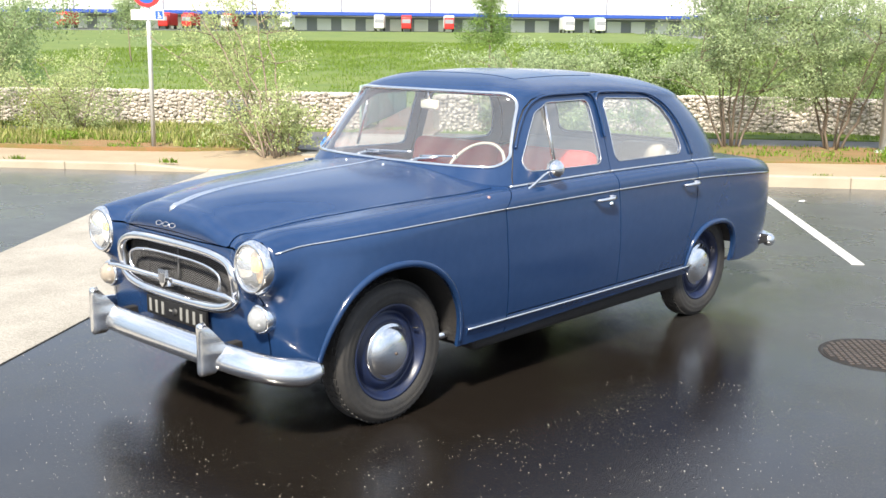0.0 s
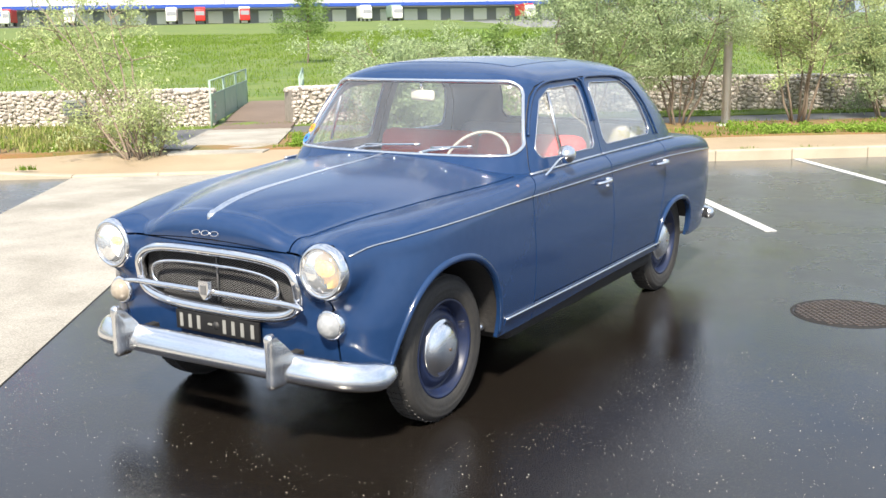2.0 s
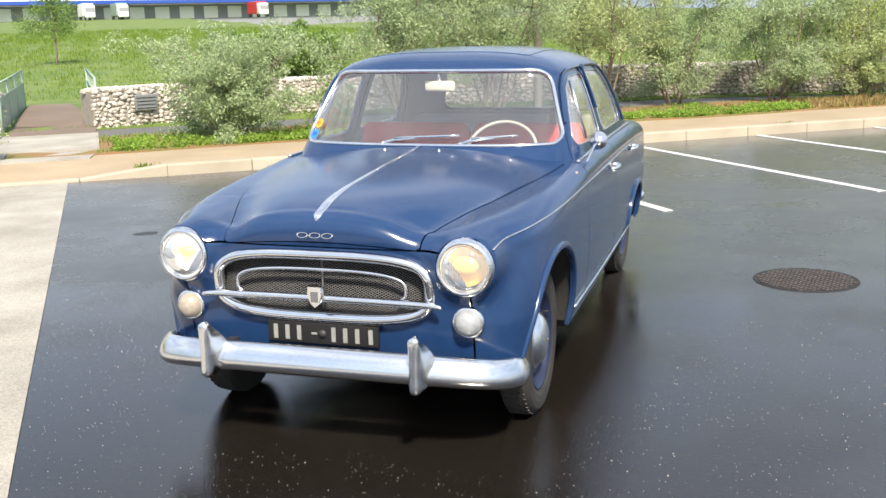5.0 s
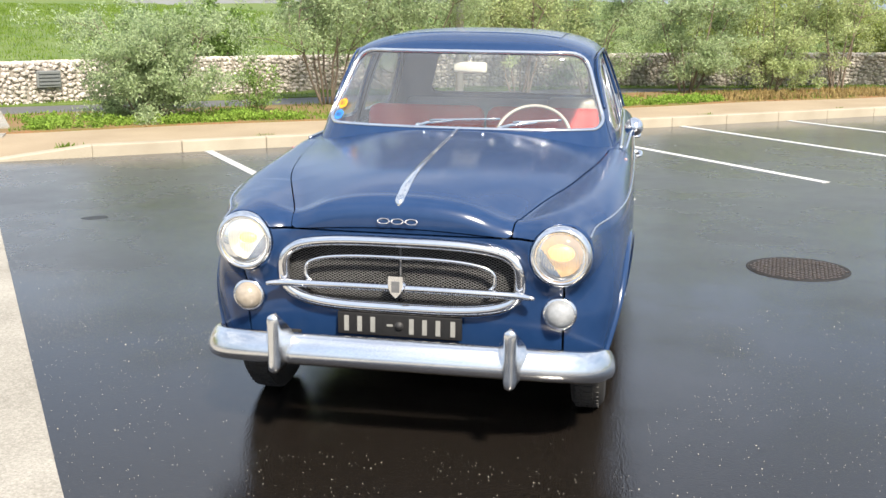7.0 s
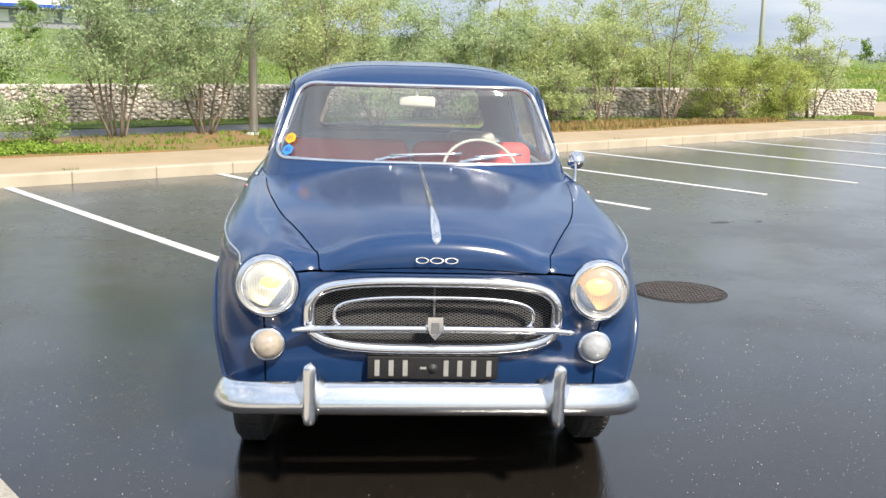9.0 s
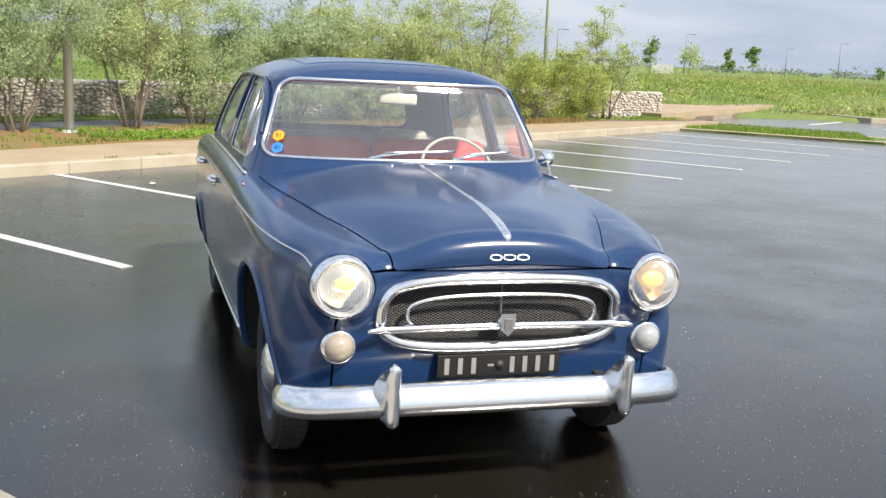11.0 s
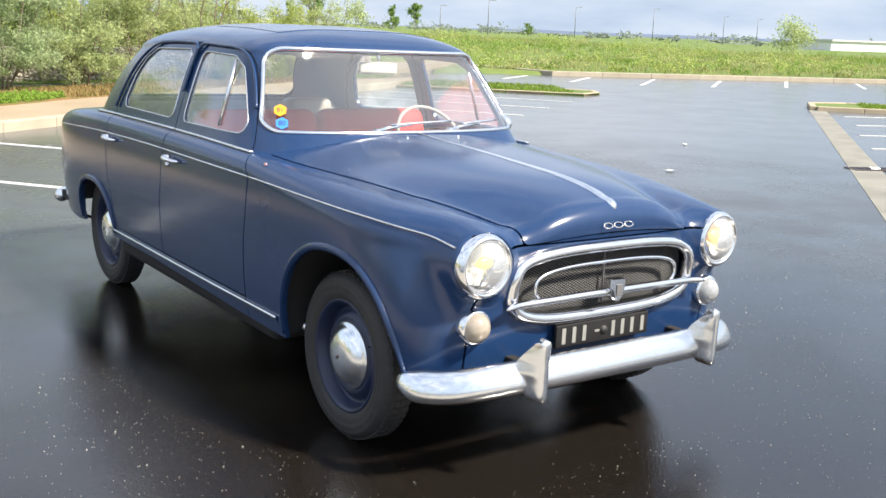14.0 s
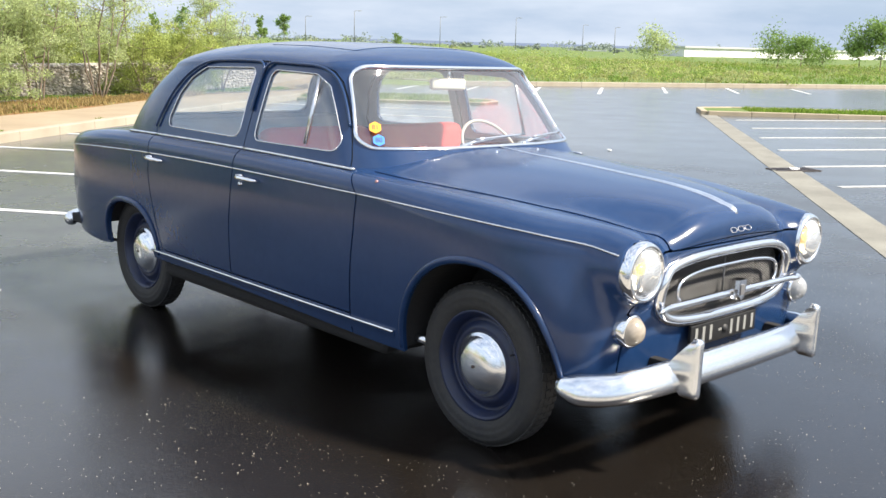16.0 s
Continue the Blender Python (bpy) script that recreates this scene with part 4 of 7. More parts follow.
def body_half():
    n = 320
    rows = []
    x0, y0 = plan(0.0, n)
    # the inner end of the rounded shoulder
    R = shoulder_at(y0)
    dx, dy = np.gradient(x0), np.gradient(y0)
    far = np.hypot(dx, dy)
    xe, ye = x0 - (R + 0.012) * dy / far, y0 + (R + 0.012) * dx / far
    xe = np.maximum(xe, 0)
    xe[0] = xe[-1] = 0
    z_top = top_height(xe, ye)
    z_s = z_top - R
    zb = sill_at(y0)
    levels = np.linspace(0.25, 1.0, 31)
    P = np.array([plan(float(tuck_at(l)), n, float(nose_tuck(l)), float(np.interp(l, [0.55, 0.68, 0.80, 0.88], [7.0, 5.6, 4.2, 3.7]))) for l in levels])
    for k in range(32):
        z = zb + (z_s - zb) * k / 31
        x = np.array([np.interp(z[i], levels, P[:, 0, i]) for i in range(n)])
        y = np.array([np.interp(z[i], levels, P[:, 1, i]) for i in range(n)])
        rows.append(np.stack([x, y, z], 1))
    last = rows[-1]
    for k in range(1, 10):
        a = k / 9 * math.pi / 2
        f = 1 - math.cos(a)
        p = last[:, :2] + (np.stack([xe, ye], 1) - last[:, :2]) * f
        rows.append(np.stack([p[:, 0], p[:, 1], z_s + R * math.sin(a)], 1))
    ys = np.interp(ye, [ye[0], 0.2, 2.6, ye[-1]], [-0.15, 0.25, 2.55, 3.1])
    for k in range(1, 31):
        f = k / 30
        x, y = xe * (1 - f), ye + (ys - ye) * f
        rows.append(np.stack([x, y, top_height(x, y)], 1))
    return grid_skin(round_the_lamps(np.array(rows)))


def round_the_lamps(P):
    """Draws the wing forward round its headlight and swells it into a round housing."""
    ax, az = 0.571, 0.779
    d = np.stack([P[..., 0] - ax, P[..., 2] - az], -1)
    far = np.linalg.norm(d, axis=-1)
    near = P[..., 1] < 0.2
    pull = 0.055 * np.exp(-(far / 0.135) ** 4) * np.clip((-0.40 - P[..., 1]) / 0.12, 0, 1)
    P[..., 1] -= np.where(near, pull, 0)
    want = np.interp(P[..., 1], [-0.62, -0.58, -0.5, -0.38, -0.2, 0.0], [0.108, 0.114, 0.122, 0.127, 0.115, 0.0])
    k = 0.022
    soft = np.where(want > 0.01, 0.5 * (far + want + np.sqrt((far - want) ** 2 + k * k)) - 0.5 * (np.sqrt((far - want) ** 2 + k * k) - np.abs(far - want)) * (far > want + 0.06), far)
    fade = np.exp(-np.maximum(0, far - want - 0.02) / 0.03)
    grown = far + (soft - far) * fade
    s = np.where(near, grown / (far + 1e-9), 1.0)
    P[..., 0] = ax + d[..., 0] * s
    P[..., 2] = az + d[..., 1] * s
    P[..., 0] = np.maximum(P[..., 0], 0)
    return P


half = body_half()
# normals at the middle line lie in its plane
mid = np.abs(half.V[:, 0]) < 1e-6
half.N[mid, 0] = 0
half.N /= np.linalg.norm(half.N, axis=1)[:, None] + 1e-12
if half.N[np.argmax(half.V[:, 2]), 2] < 0:
    half.N = -half.N
    half.F = [tuple(reversed(f)) for f in half.F]

GH_Y0, GH_FRONT, GH_REAR = 1.5, 0.60, 2.95


def arch_front(V):
    y, z = (V[:, 1] + 0.033) / 0.387, (V[:, 2] - 0.30) / 0.428
    return np.where(V[:, 0] > 0.45, np.sqrt(np.abs(y) ** 2.2 + np.maximum(z, 0) ** 2.2) - 1, 1.0) * 0.4


def arch_rear(V):
    y, z = (V[:, 1] - 2.635) / 0.288, (V[:, 2] - 0.33) / 0.272
    return np.where(V[:, 0] > 0.45, np.sqrt(np.abs(y) ** 2.5 + np.maximum(z, 0) ** 2.5) - 1, 1.0) * 0.3


def cabin(V):
    x = V[:, 0] / 0.715
    y = np.where(V[:, 1] < GH_Y0, (GH_Y0 - V[:, 1]) / (GH_Y0 - 0.70), (V[:, 1] - GH_Y0) / (2.86 - GH_Y0))
    return np.where(V[:, 2] > 0.88, (np.abs(x) ** 4 + np.abs(y) ** 4) ** 0.25 - 1, 1.0) * 0.7


def grille_shape(x, z):
    """Below zero inside the oval of the grille."""
    return ((np.abs(np.asarray(x, float)) / 0.424) ** 3.4 + (np.abs(np.asarray(z, float) - 0.679) / 0.119) ** 3.4) ** (1 / 3.4) * 0.12 - 0.12


def grille_hole(V):
    return np.where(V[:, 1] < -0.4, grille_shape(V[:, 0], V[:, 2]), 1.0)


def bonnet(V):
    lip = 0.853 - 0.15 * V[:, 0] ** 2
    return np.maximum(np.maximum(V[:, 0] - seam_at(V[:, 1]), V[:, 1] - 0.565 - 0.24 * V[:, 0] ** 2), lip - V[:, 2])


def door_line(V):
    return V[:, 1] - (0.727 - np.interp(V[:, 2], [0.38, 0.55, 0.75, 0.9, 0.99], [0.045, 0.062, 0.082, 0.088, 0.0]))


def pillar_line(V):
    return V[:, 1] - np.interp(V[:, 2], [0.38, 0.6, 0.9, 1.0], [1.605, 1.590, 1.570, 1.574])


def rear_line(V):
    return V[:, 1] - np.interp(V[:, 2], [0.38, 0.6, 0.75, 0.9, 1.0], [2.28, 2.335, 2.385, 2.40, 2.42])


open_half = half
def lamp_hole(V):
    return np.where(V[:, 1] < -0.35, np.hypot(V[:, 0] - 0.571, V[:, 2] - 0.779) - 0.094, 1.0)


for hole in (arch_front, arch_rear, cabin, grille_hole, lamp_hole):
    _, open_half = open_half.cut(hole)

GAP = 0.008
on_mid = lambda p: abs(p[0]) < 1e-4
hood, rest = open_half.cut(bonnet, 0.0052)
hood = hood.moved(0.003)
nose, rest = rest.cut(lambda V: np.maximum(np.maximum(V[:, 0] - 0.586, V[:, 1] + 0.30), V[:, 2] - 0.832), GAP)
scuttle, rest = rest.cut(lambda V: np.maximum(np.maximum(V[:, 0] - seam_at(V[:, 1]) - 0.01, V[:, 1] - 1.0), 0.9 - V[:, 2]), 0.0)
wing, rest = rest.cut(door_line, GAP)
sill, rest = rest.cut(lambda V: np.maximum(V[:, 2] - 0.392, V[:, 1] - 2.42), GAP)
door, rest = rest.cut(pillar_line, GAP)
rear_door, tail = rest.cut(rear_line, GAP)

(hood.plus(hood.mirror())).emit("bonnet", "paint", car, skip=on_mid)
(nose.plus(nose.mirror())).emit("front_panel", "paint", car, skip=on_mid)
(scuttle.plus(scuttle.mirror())).emit("scuttle", "paint", car, skip=on_mid)
(tail.plus(tail.mirror())).emit("rear_body", "paint", car, skip=on_mid)
SIDES = (1, -1)
both = lambda s, side: s if side > 0 else s.mirror()
for side in SIDES:
    ob = both(wing, side).emit("front_wing", "paint", car)
    # the headlight's bucket is open behind its lens
    bm = bmesh.new()
    bm.from_mesh(ob.data)
    shut = [f for f in bm.faces for c in (f.calc_center_median(),) if c.y < -0.4 and math.hypot(abs(c.x) - 0.571, c.z - 0.779) < 0.09]
    bmesh.ops.delete(bm, geom=shut, context="FACES")
    bm.to_mesh(ob.data)
    bm.free()
    both(sill, side).emit("sill", "paint", car)
doors = {}
for side in SIDES:
    doors["front", side] = both(door, side).emit("front_door", "paint", car)
    doors["rear", side] = both(rear_door, side).emit("rear_door", "paint", car)
liner = open_half.moved(-0.022)
_, liner = liner.cut(lambda V: 0.006 - V[:, 0])
liner = liner.cut(lambda V: 0.006 - V[:, 0])[0]


def pieces_of(skin):
    """The joined parts of a skin, each by itself."""
    root = list(range(len(skin.V)))

    def find(i):
        while root[i] != i:
            root[i] = root[root[i]]
            i = root[i]
        return i
    for f in skin.F:
        for i in f[1:]:
            root[find(i)] = find(f[0])
    groups = {}
    for f in skin.F:
        groups.setdefault(find(f[0]), []).append(f)
    for faces in groups.values():
        if len(faces) > 60:
            used = sorted({i for f in faces for i in f})
            at = {i: n for n, i in enumerate(used)}
            yield Skin(skin.V[used], skin.N[used], [tuple(at[i] for i in f) for f in faces])


for piece in pieces_of(liner):
    for side in SIDES:
        both(piece, side).emit("inner_panel", "dark", car, depth=0)


# ---- roof and pillars
def gh_point(h, n):
    """One side's outline of the cabin at a part h of its height."""
    ang = np.linspace(0, math.pi / 2, 600)
    front = GH_FRONT + (0.925 - GH_FRONT) * h
    rear = GH_REAR + (2.73 - GH_REAR) * h ** 1.9
    nf, nr = 5.5 + 0.4 * h, 7.4 - 2.4 * h
    xf, yf = np.sin(ang) ** (2 / nf), GH_Y0 - (GH_Y0 - front) * np.cos(ang) ** (2 / nf)
    xr, yr = np.cos(ang) ** (2 / nr), GH_Y0 + (rear - GH_Y0) * np.sin(ang) ** (2 / nr)
    x, y = np.r_[xf, xr[1:]], np.r_[yf, yr[1:]]
    z_base = np.minimum(top_height(x * 0.75, y), 1.10) - 0.012
    z_top = np.interp(y, [0.9, 1.3, 1.8, 2.3, 2.6], [1.377, 1.391, 1.392, 1.362, 1.340])
    z = z_base + (z_top - z_base) * h
    x = x * (0.748 - 0.295 * (z - 1.0) - 0.02 * h ** 4)
    d = np.r_[0, np.cumsum(np.hypot(np.diff(x), np.diff(y)))]
    s = np.linspace(0, d[-1], n)
    return np.stack([np.interp(s, d, v) for v in (x, y, z)], 1)


def cabin_half():
    n = 230
    rows = [gh_point(h, n) for h in np.linspace(0, 1, 46)]
    ring = rows[-1]
    mid_y = np.interp(ring[:, 1], [0.92, 1.3, 2.0, 2.56], [1.25, 1.45, 1.85, 2.1])
    for k in range(1, 41):
        f = (k / 40) ** 1.5
        r = 1 - f
        x, y = ring[:, 0] * r, mid_y + (ring[:, 1] - mid_y) * r
        crest = np.interp(y, [0.92, 1.15, 1.5, 1.9, 2.3, 2.6], [1.474, 1.500, 1.512, 1.509, 1.484, 1.446])
        z = ring[:, 2] + (crest - ring[:, 2]) * (1 - r ** 3.0) ** 0.55
        rows.append(np.stack([x, y, z], 1))
    return grid_skin(np.array(rows))


gh = cabin_half()
gh.N[np.abs(gh.V[:, 0]) < 1e-6, 0] = 0
gh.N /= np.linalg.norm(gh.N, axis=1)[:, None] + 1e-12
if gh.N[np.argmax(gh.V[:, 2]), 2] < 0:
    gh.N = -gh.N
    gh.F = [tuple(reversed(f)) for f in gh.F]



def soft(points, rounding, grow=0.0):
    """A convex polygon with its corners rounded off, grown a little."""
    P = np.array(points, float)
    c = P.mean(0)
    lines = []
    for a, b in zip(P, np.roll(P, -1, 0)):
        n = np.array([b[1] - a[1], a[0] - b[0]])
        n /= np.linalg.norm(n)
        n = n if n @ (c - a) > 0 else -n
        lines.append((n, n @ a + rounding - grow))
    Q = [np.linalg.solve(np.array([m[0], n[0]]), np.array([m[1], n[1]])) for m, n in zip(lines[-1:] + lines[:-1], lines)]
    return outline(Q, rounding)


arc = [(0.486 + 0.10 * math.cos(radians(v)), 1.309 + 0.10 * math.sin(radians(v))) for v in (20, 37.5, 55, 72.5, 90)]
SCREEN = soft([(-0.674, 1.070), (0.674, 1.070)] + arc + [(-x, z) for x, z in reversed(arc)], 0.042)
BACK = outline([(-0.512, 1.108), (0.512, 1.108), (0.446, 1.290), (-0.446, 1.290)], 0.05)
FWIN = soft([(0.888, 1.063), (1.495, 1.058), (1.495, 1.355), (1.17, 1.350), (1.065, 1.305), (0.998, 1.218)], 0.040, 0.016)
RWIN = soft([(1.658, 1.062), (2.318, 1.062), (2.27, 1.21), (2.205, 1.290), (2.105, 1.343), (1.660, 1.357)], 0.045, 0.018)
FDOOR = outline([(0.800, 0.95), (0.815, 1.02), (0.880, 1.165), (0.950, 1.265), (1.010, 1.335), (1.075, 1.378), (1.16, 1.398), (1.570, 1.403), (1.573, 0.95)], 0.004)
RDOOR = outline([(1.580, 0.95), (1.577, 1.403), (1.85, 1.400), (2.07, 1.390), (2.185, 1.360), (2.28, 1.300), (2.355, 1.215), (2.43, 1.05), (2.42, 0.95)], 0.004)

screen, shell = gh.cut(lambda V: np.where(V[:, 1] < 1.25, SCREEN(V[:, 0], V[:, 2]), 1.0))
back, shell = shell.cut(lambda V: np.where(V[:, 1] > 2.0, BACK(V[:, 0], V[:, 2]), 1.0))
side_of = lambda f: (lambda V: np.where(V[:, 0] > 0.45, f(V[:, 1], V[:, 2]), 1.0))
fdoor, shell = shell.cut(side_of(FDOOR), 0.006)
rdoor, shell = shell.cut(side_of(RDOOR), 0.006)
fglass, fframe = fdoor.cut(side_of(FWIN))
rglass, rframe = rdoor.cut(side_of(RWIN))
SUNROOF = outline([(-0.41, 1.16), (0.41, 1.16), (0.41, 1.80), (-0.41, 1.80)], 0.02)
panel, shell = shell.cut(lambda V: np.where(V[:, 2] > 1.405, SUNROOF(V[:, 0], V[:, 1]), 1.0), 0.0035)

roof = (shell.plus(shell.mirror())).emit("roof", "paint", car, skip=on_mid)
(panel.plus(panel.mirror()).moved(0.0015)).emit("sliding_roof", "paint", car, skip=on_mid)
full_screen = screen.plus(screen.mirror())
full_back = back.plus(back.mirror())


def pane(skin, name, parent, mat="glass"):
    ob = skin.moved(-0.006).emit(name, mat, parent, depth=0)
    ob.visible_shadow = False
    return ob


def weld(P):
    """A closed line without its doubled points, evenly spaced."""
    keep = [P[0]]
    for p in P[1:]:
        if np.linalg.norm(p - keep[-1]) > 0.002:
            keep.append(p)
    return np.array(keep)


def half_loop(skin):
    """The rim of a half window joined with its mirror into one closed line."""
    P = max(loops_of(skin), key=len)
    P = np.array([p for p in P if p[0] > 1e-4])
    start = int(np.argmax(np.linalg.norm(P - np.roll(P, 1, 0), axis=1)))
    P = np.roll(P, -start, 0)
    return weld(np.vstack([P, P[::-1] * [-1, 1, 1]]))


windscreen = pane(full_screen, "windscreen", car)
backlight = pane(full_back, "rear_window", car)
emit("surround", *tube(resample(half_loop(screen), 150, True), 0.0095, True, 8), "chrome", windscreen, "bright windscreen surround")
emit("surround", *tube(resample(half_loop(back), 110, True), 0.008, True, 6), "black", backlight)
for side in SIDES:
    for which, fr, gl in (("front", fframe, fglass), ("rear", rframe, rglass)):
        d = doors[which, side]
        both(fr, side).emit("window_frame", "paint", d)
        pane(both(gl, side), "window", d, "sideglass")
        edge = weld(max(loops_of((fdoor if which == "front" else rdoor).moved(-0.013)), key=len)) * [side, 1, 1]
        emit("door_seal", *tube(resample(edge, 130, True), 0.010, True, 5), "black", d)
        P = weld(max(loops_of(gl), key=len)) * [side, 1, 1]
        emit("window_trim", *tube(resample(P, 110, True), 0.0034, True, 6), "trim", d, "thin bright window trim")
# rain gutter over the doors
gut = np.array([p for p in max(loops_of(fdoor), key=len) if p[2] > 1.13 and not (p[1] > 1.58 and p[2] < 1.39)])
gut = gut[np.argsort(gut[:, 1])]
gut2 = np.array([p for p in max(loops_of(rdoor), key=len) if p[2] > 1.0 and not (p[1] < 1.63 and p[2] < 1.39)])
gut2 = gut2[np.argsort(gut2[:, 1])]
rail = resample(np.vstack([gut, gut2]), 120)
k = np.ones(7) / 7
rail = np.stack([np.convolve(np.pad(rail[:, i], 3, "edge"), k, "valid") for i in range(3)], 1)
for side in SIDES:
    emit("rain_gutter", *tube((rail + [0.010, 0, 0.004]) * [side, 1, 1], 0.007, sides=6), "paint", car)

# ---- bright lines on the sides
trim_z = curve([(-0.70, 0.828), (-0.58, 0.842), (-0.45, 0.862), (-0.2, 0.882), (0.2, 0.896), (0.66, 0.905), (1.6, 0.908), (2.4, 0.898), (3.0, 0.875), (3.3, 0.858), (3.5, 0.84)])
side_only = half.cut(lambda V: 0.5 - V[:, 0])[0]
P, N = line_on(side_only, lambda V: V[:, 2] - trim_z(V[:, 1]), -0.585, 3.42, facing=0.12)
trim_line = resample(P + 0.002 * N, 120)
spread = np.interp(trim_line[:, 1], [-0.6, -0.5, 3.3, 3.42], [0.003, 0.0055, 0.0055, 0.003])
for side in SIDES:
    for a, b, par in ((-0.6, 0.636, car), (0.643, 1.565, doors["front", side]), (1.573, 2.396, doors["rear", side]), (2.403, 3.43, car)):
        m = (trim_line[:, 1] > a) & (trim_line[:, 1] < b)
        seg = np.vstack([trim_line[m]])
        if len(seg) > 2:
            ends = [np.array([np.interp(v, trim_line[:, 1], trim_line[:, i]) for i in range(3)]) for v in (max(a, -0.575), min(b, 3.415))]
            seg = np.vstack([ends[0], seg, ends[1]])
            emit("side_moulding", *tube(seg * [side, 1, 1], 0.0042, sides=6), "trim", par, "thin bright side moulding")
belt_y = np.linspace(0.730, 2.72, 60)
belt = []
for y in belt_y:
    w = float(width_at(y)) - 0.012 - float(shoulder_at(y)) * 0.90
    near = half.V[(np.abs(half.V[:, 1] - y) < 0.03) & (half.V[:, 2] > 0.85) & (half.V[:, 0] > 0.5)]
    q = near[np.argmin((near[:, 0] - w) ** 2 + 0.2 * (near[:, 1] - y) ** 2)]
    belt.append((q[0] + 0.003, y, q[2] + 0.004))
belt = np.array(belt)
k = np.ones(9) / 9
belt = np.stack([np.convolve(np.pad(belt[:, i], 4, "edge"), k, "valid") if i != 1 else belt[:, 1] for i in range(3)], 1)
for side in SIDES:
    for a, b, par in ((0.735, 1.567, doors["front", side]), (1.577, 2.412, doors["rear", side]), (2.418, 2.72, car)):
        ends = [[np.interp(v, belt_y, belt[:, i]) for i in range(3)] for v in (a, b)]
        m = (belt_y > a) & (belt_y < b)
        seg = np.vstack([ends[:1], belt[m], ends[1:]])
        emit("belt_moulding", *tube(seg * [side, 1, 1], 0.010, sides=8, flat=0.7), "trim", par, "bright moulding below the windows")
sl = np.linspace(0.405, 2.395, 40)
for side in SIDES:
    seg = np.array([(float(width_at(y)) - float(tuck_at(0.372)) + 0.006, y, 0.374) for y in sl])
    lip = emit("sill_moulding", *tube(seg * [side, 1, 1], 0.0075, sides=8, flat=0.8), "alu", car, "bright edge of the sill strip")
    low = seg + [-0.016, 0, -0.046]
    V = np.vstack([seg, low, low - [0.012, 0, 0], seg - [0.012, 0, 0]]) * [side, 1, 1]
    m = len(sl)
    F = [(k * m + i, k * m + i + 1, (k + 1) % 4 * m + i + 1, (k + 1) % 4 * m + i) for k in range(4) for i in range(m - 1)] + [(0, m, 2 * m, 3 * m), (4 * m - 1, 3 * m - 1, 2 * m - 1, m - 1)]
    emit("sill_band", V, F if side < 0 else [tuple(reversed(f)) for f in F], "paint", car, "dark blue band along the sill", smooth=False)

# ---- wheel arch lips and wells
for side in SIDES:
    for f, lo, n in ((arch_front, -0.6, 1), (arch_rear, 2.0, 2)):
        hole = half.cut(f)[0]
        P = max(loops_of(hole), key=len)
        P = np.array([p for p in P if p[2] > float(sill_at(p[1])) + 0.012 and p[0] > 0.6])
        jump = int(np.argmax(np.linalg.norm(P - np.roll(P, 1, 0), axis=1)))
        P = resample(np.roll(P, -jump, 0), 60)
        c = np.array([0, -0.033 if n == 1 else 2.635, 0.36])
        out = (P - c) * [0, 1, 1]
        out /= np.linalg.norm(out, axis=1)[:, None]
        taper = np.sin(np.linspace(0.12, math.pi - 0.12, 60)) ** 0.4
        lip = P + out * 0.014 + np.array([1, 0, 0]) * (0.001 + (-0.006 if n == 1 else 0.002) * taper[:, None])
        emit("arch_lip", *tube(lip * [side, 1, 1], 0.017 * taper, sides=12), "paint", car)
        # the inside of the wing
        well = []
        if n == 2:
            m = P[:, 2] > 0.44
            P, out = resample(P[m], 60), out[m][np.linspace(0, m.sum() - 1, 60).round().astype(int)]
        for d in (0.725, 0.46):
            well.append(np.stack([P[:, 0] - 0.016 if d > 0.6 else np.full(60, d), P[:, 1] + out[:, 1] * 0.012, P[:, 2] + out[:, 2] * 0.012], 1))
        V = np.vstack(well) * [side, 1, 1]
        F = [(i, i + 1, i + 61, i + 60) for i in range(59)] + [tuple(range(60, 120))]
        emit("wheel_well", V, F, "dark", car, smooth=False)
emit("floor_pan", *box(-0.752, 0.752, 0.50, 2.36, 0.235, 0.33, 0.035), "dark", car, smooth=False)
emit("front_tray", *box(-0.50, 0.50, -0.42, 0.44, 0.285, 0.33, 0.01), "dark", car, smooth=False)
for side in SIDES:
    emit("splash_panel", *box(*sorted((side * 0.44, side * 0.765)), 0.428, 0.442, 0.30, 0.93), "dark", car, smooth=False)
emit("boot_floor", *box(-0.54, 0.54, 2.28, 3.50, 0.43, 0.47, 0.01), "dark", car, smooth=False)
for side in SIDES:
    emit("wing_flange", *tube([(side * 0.70, 0.40, 0.345), (side * 0.69, 0.30, 0.34)], 0.02), "alu", car)


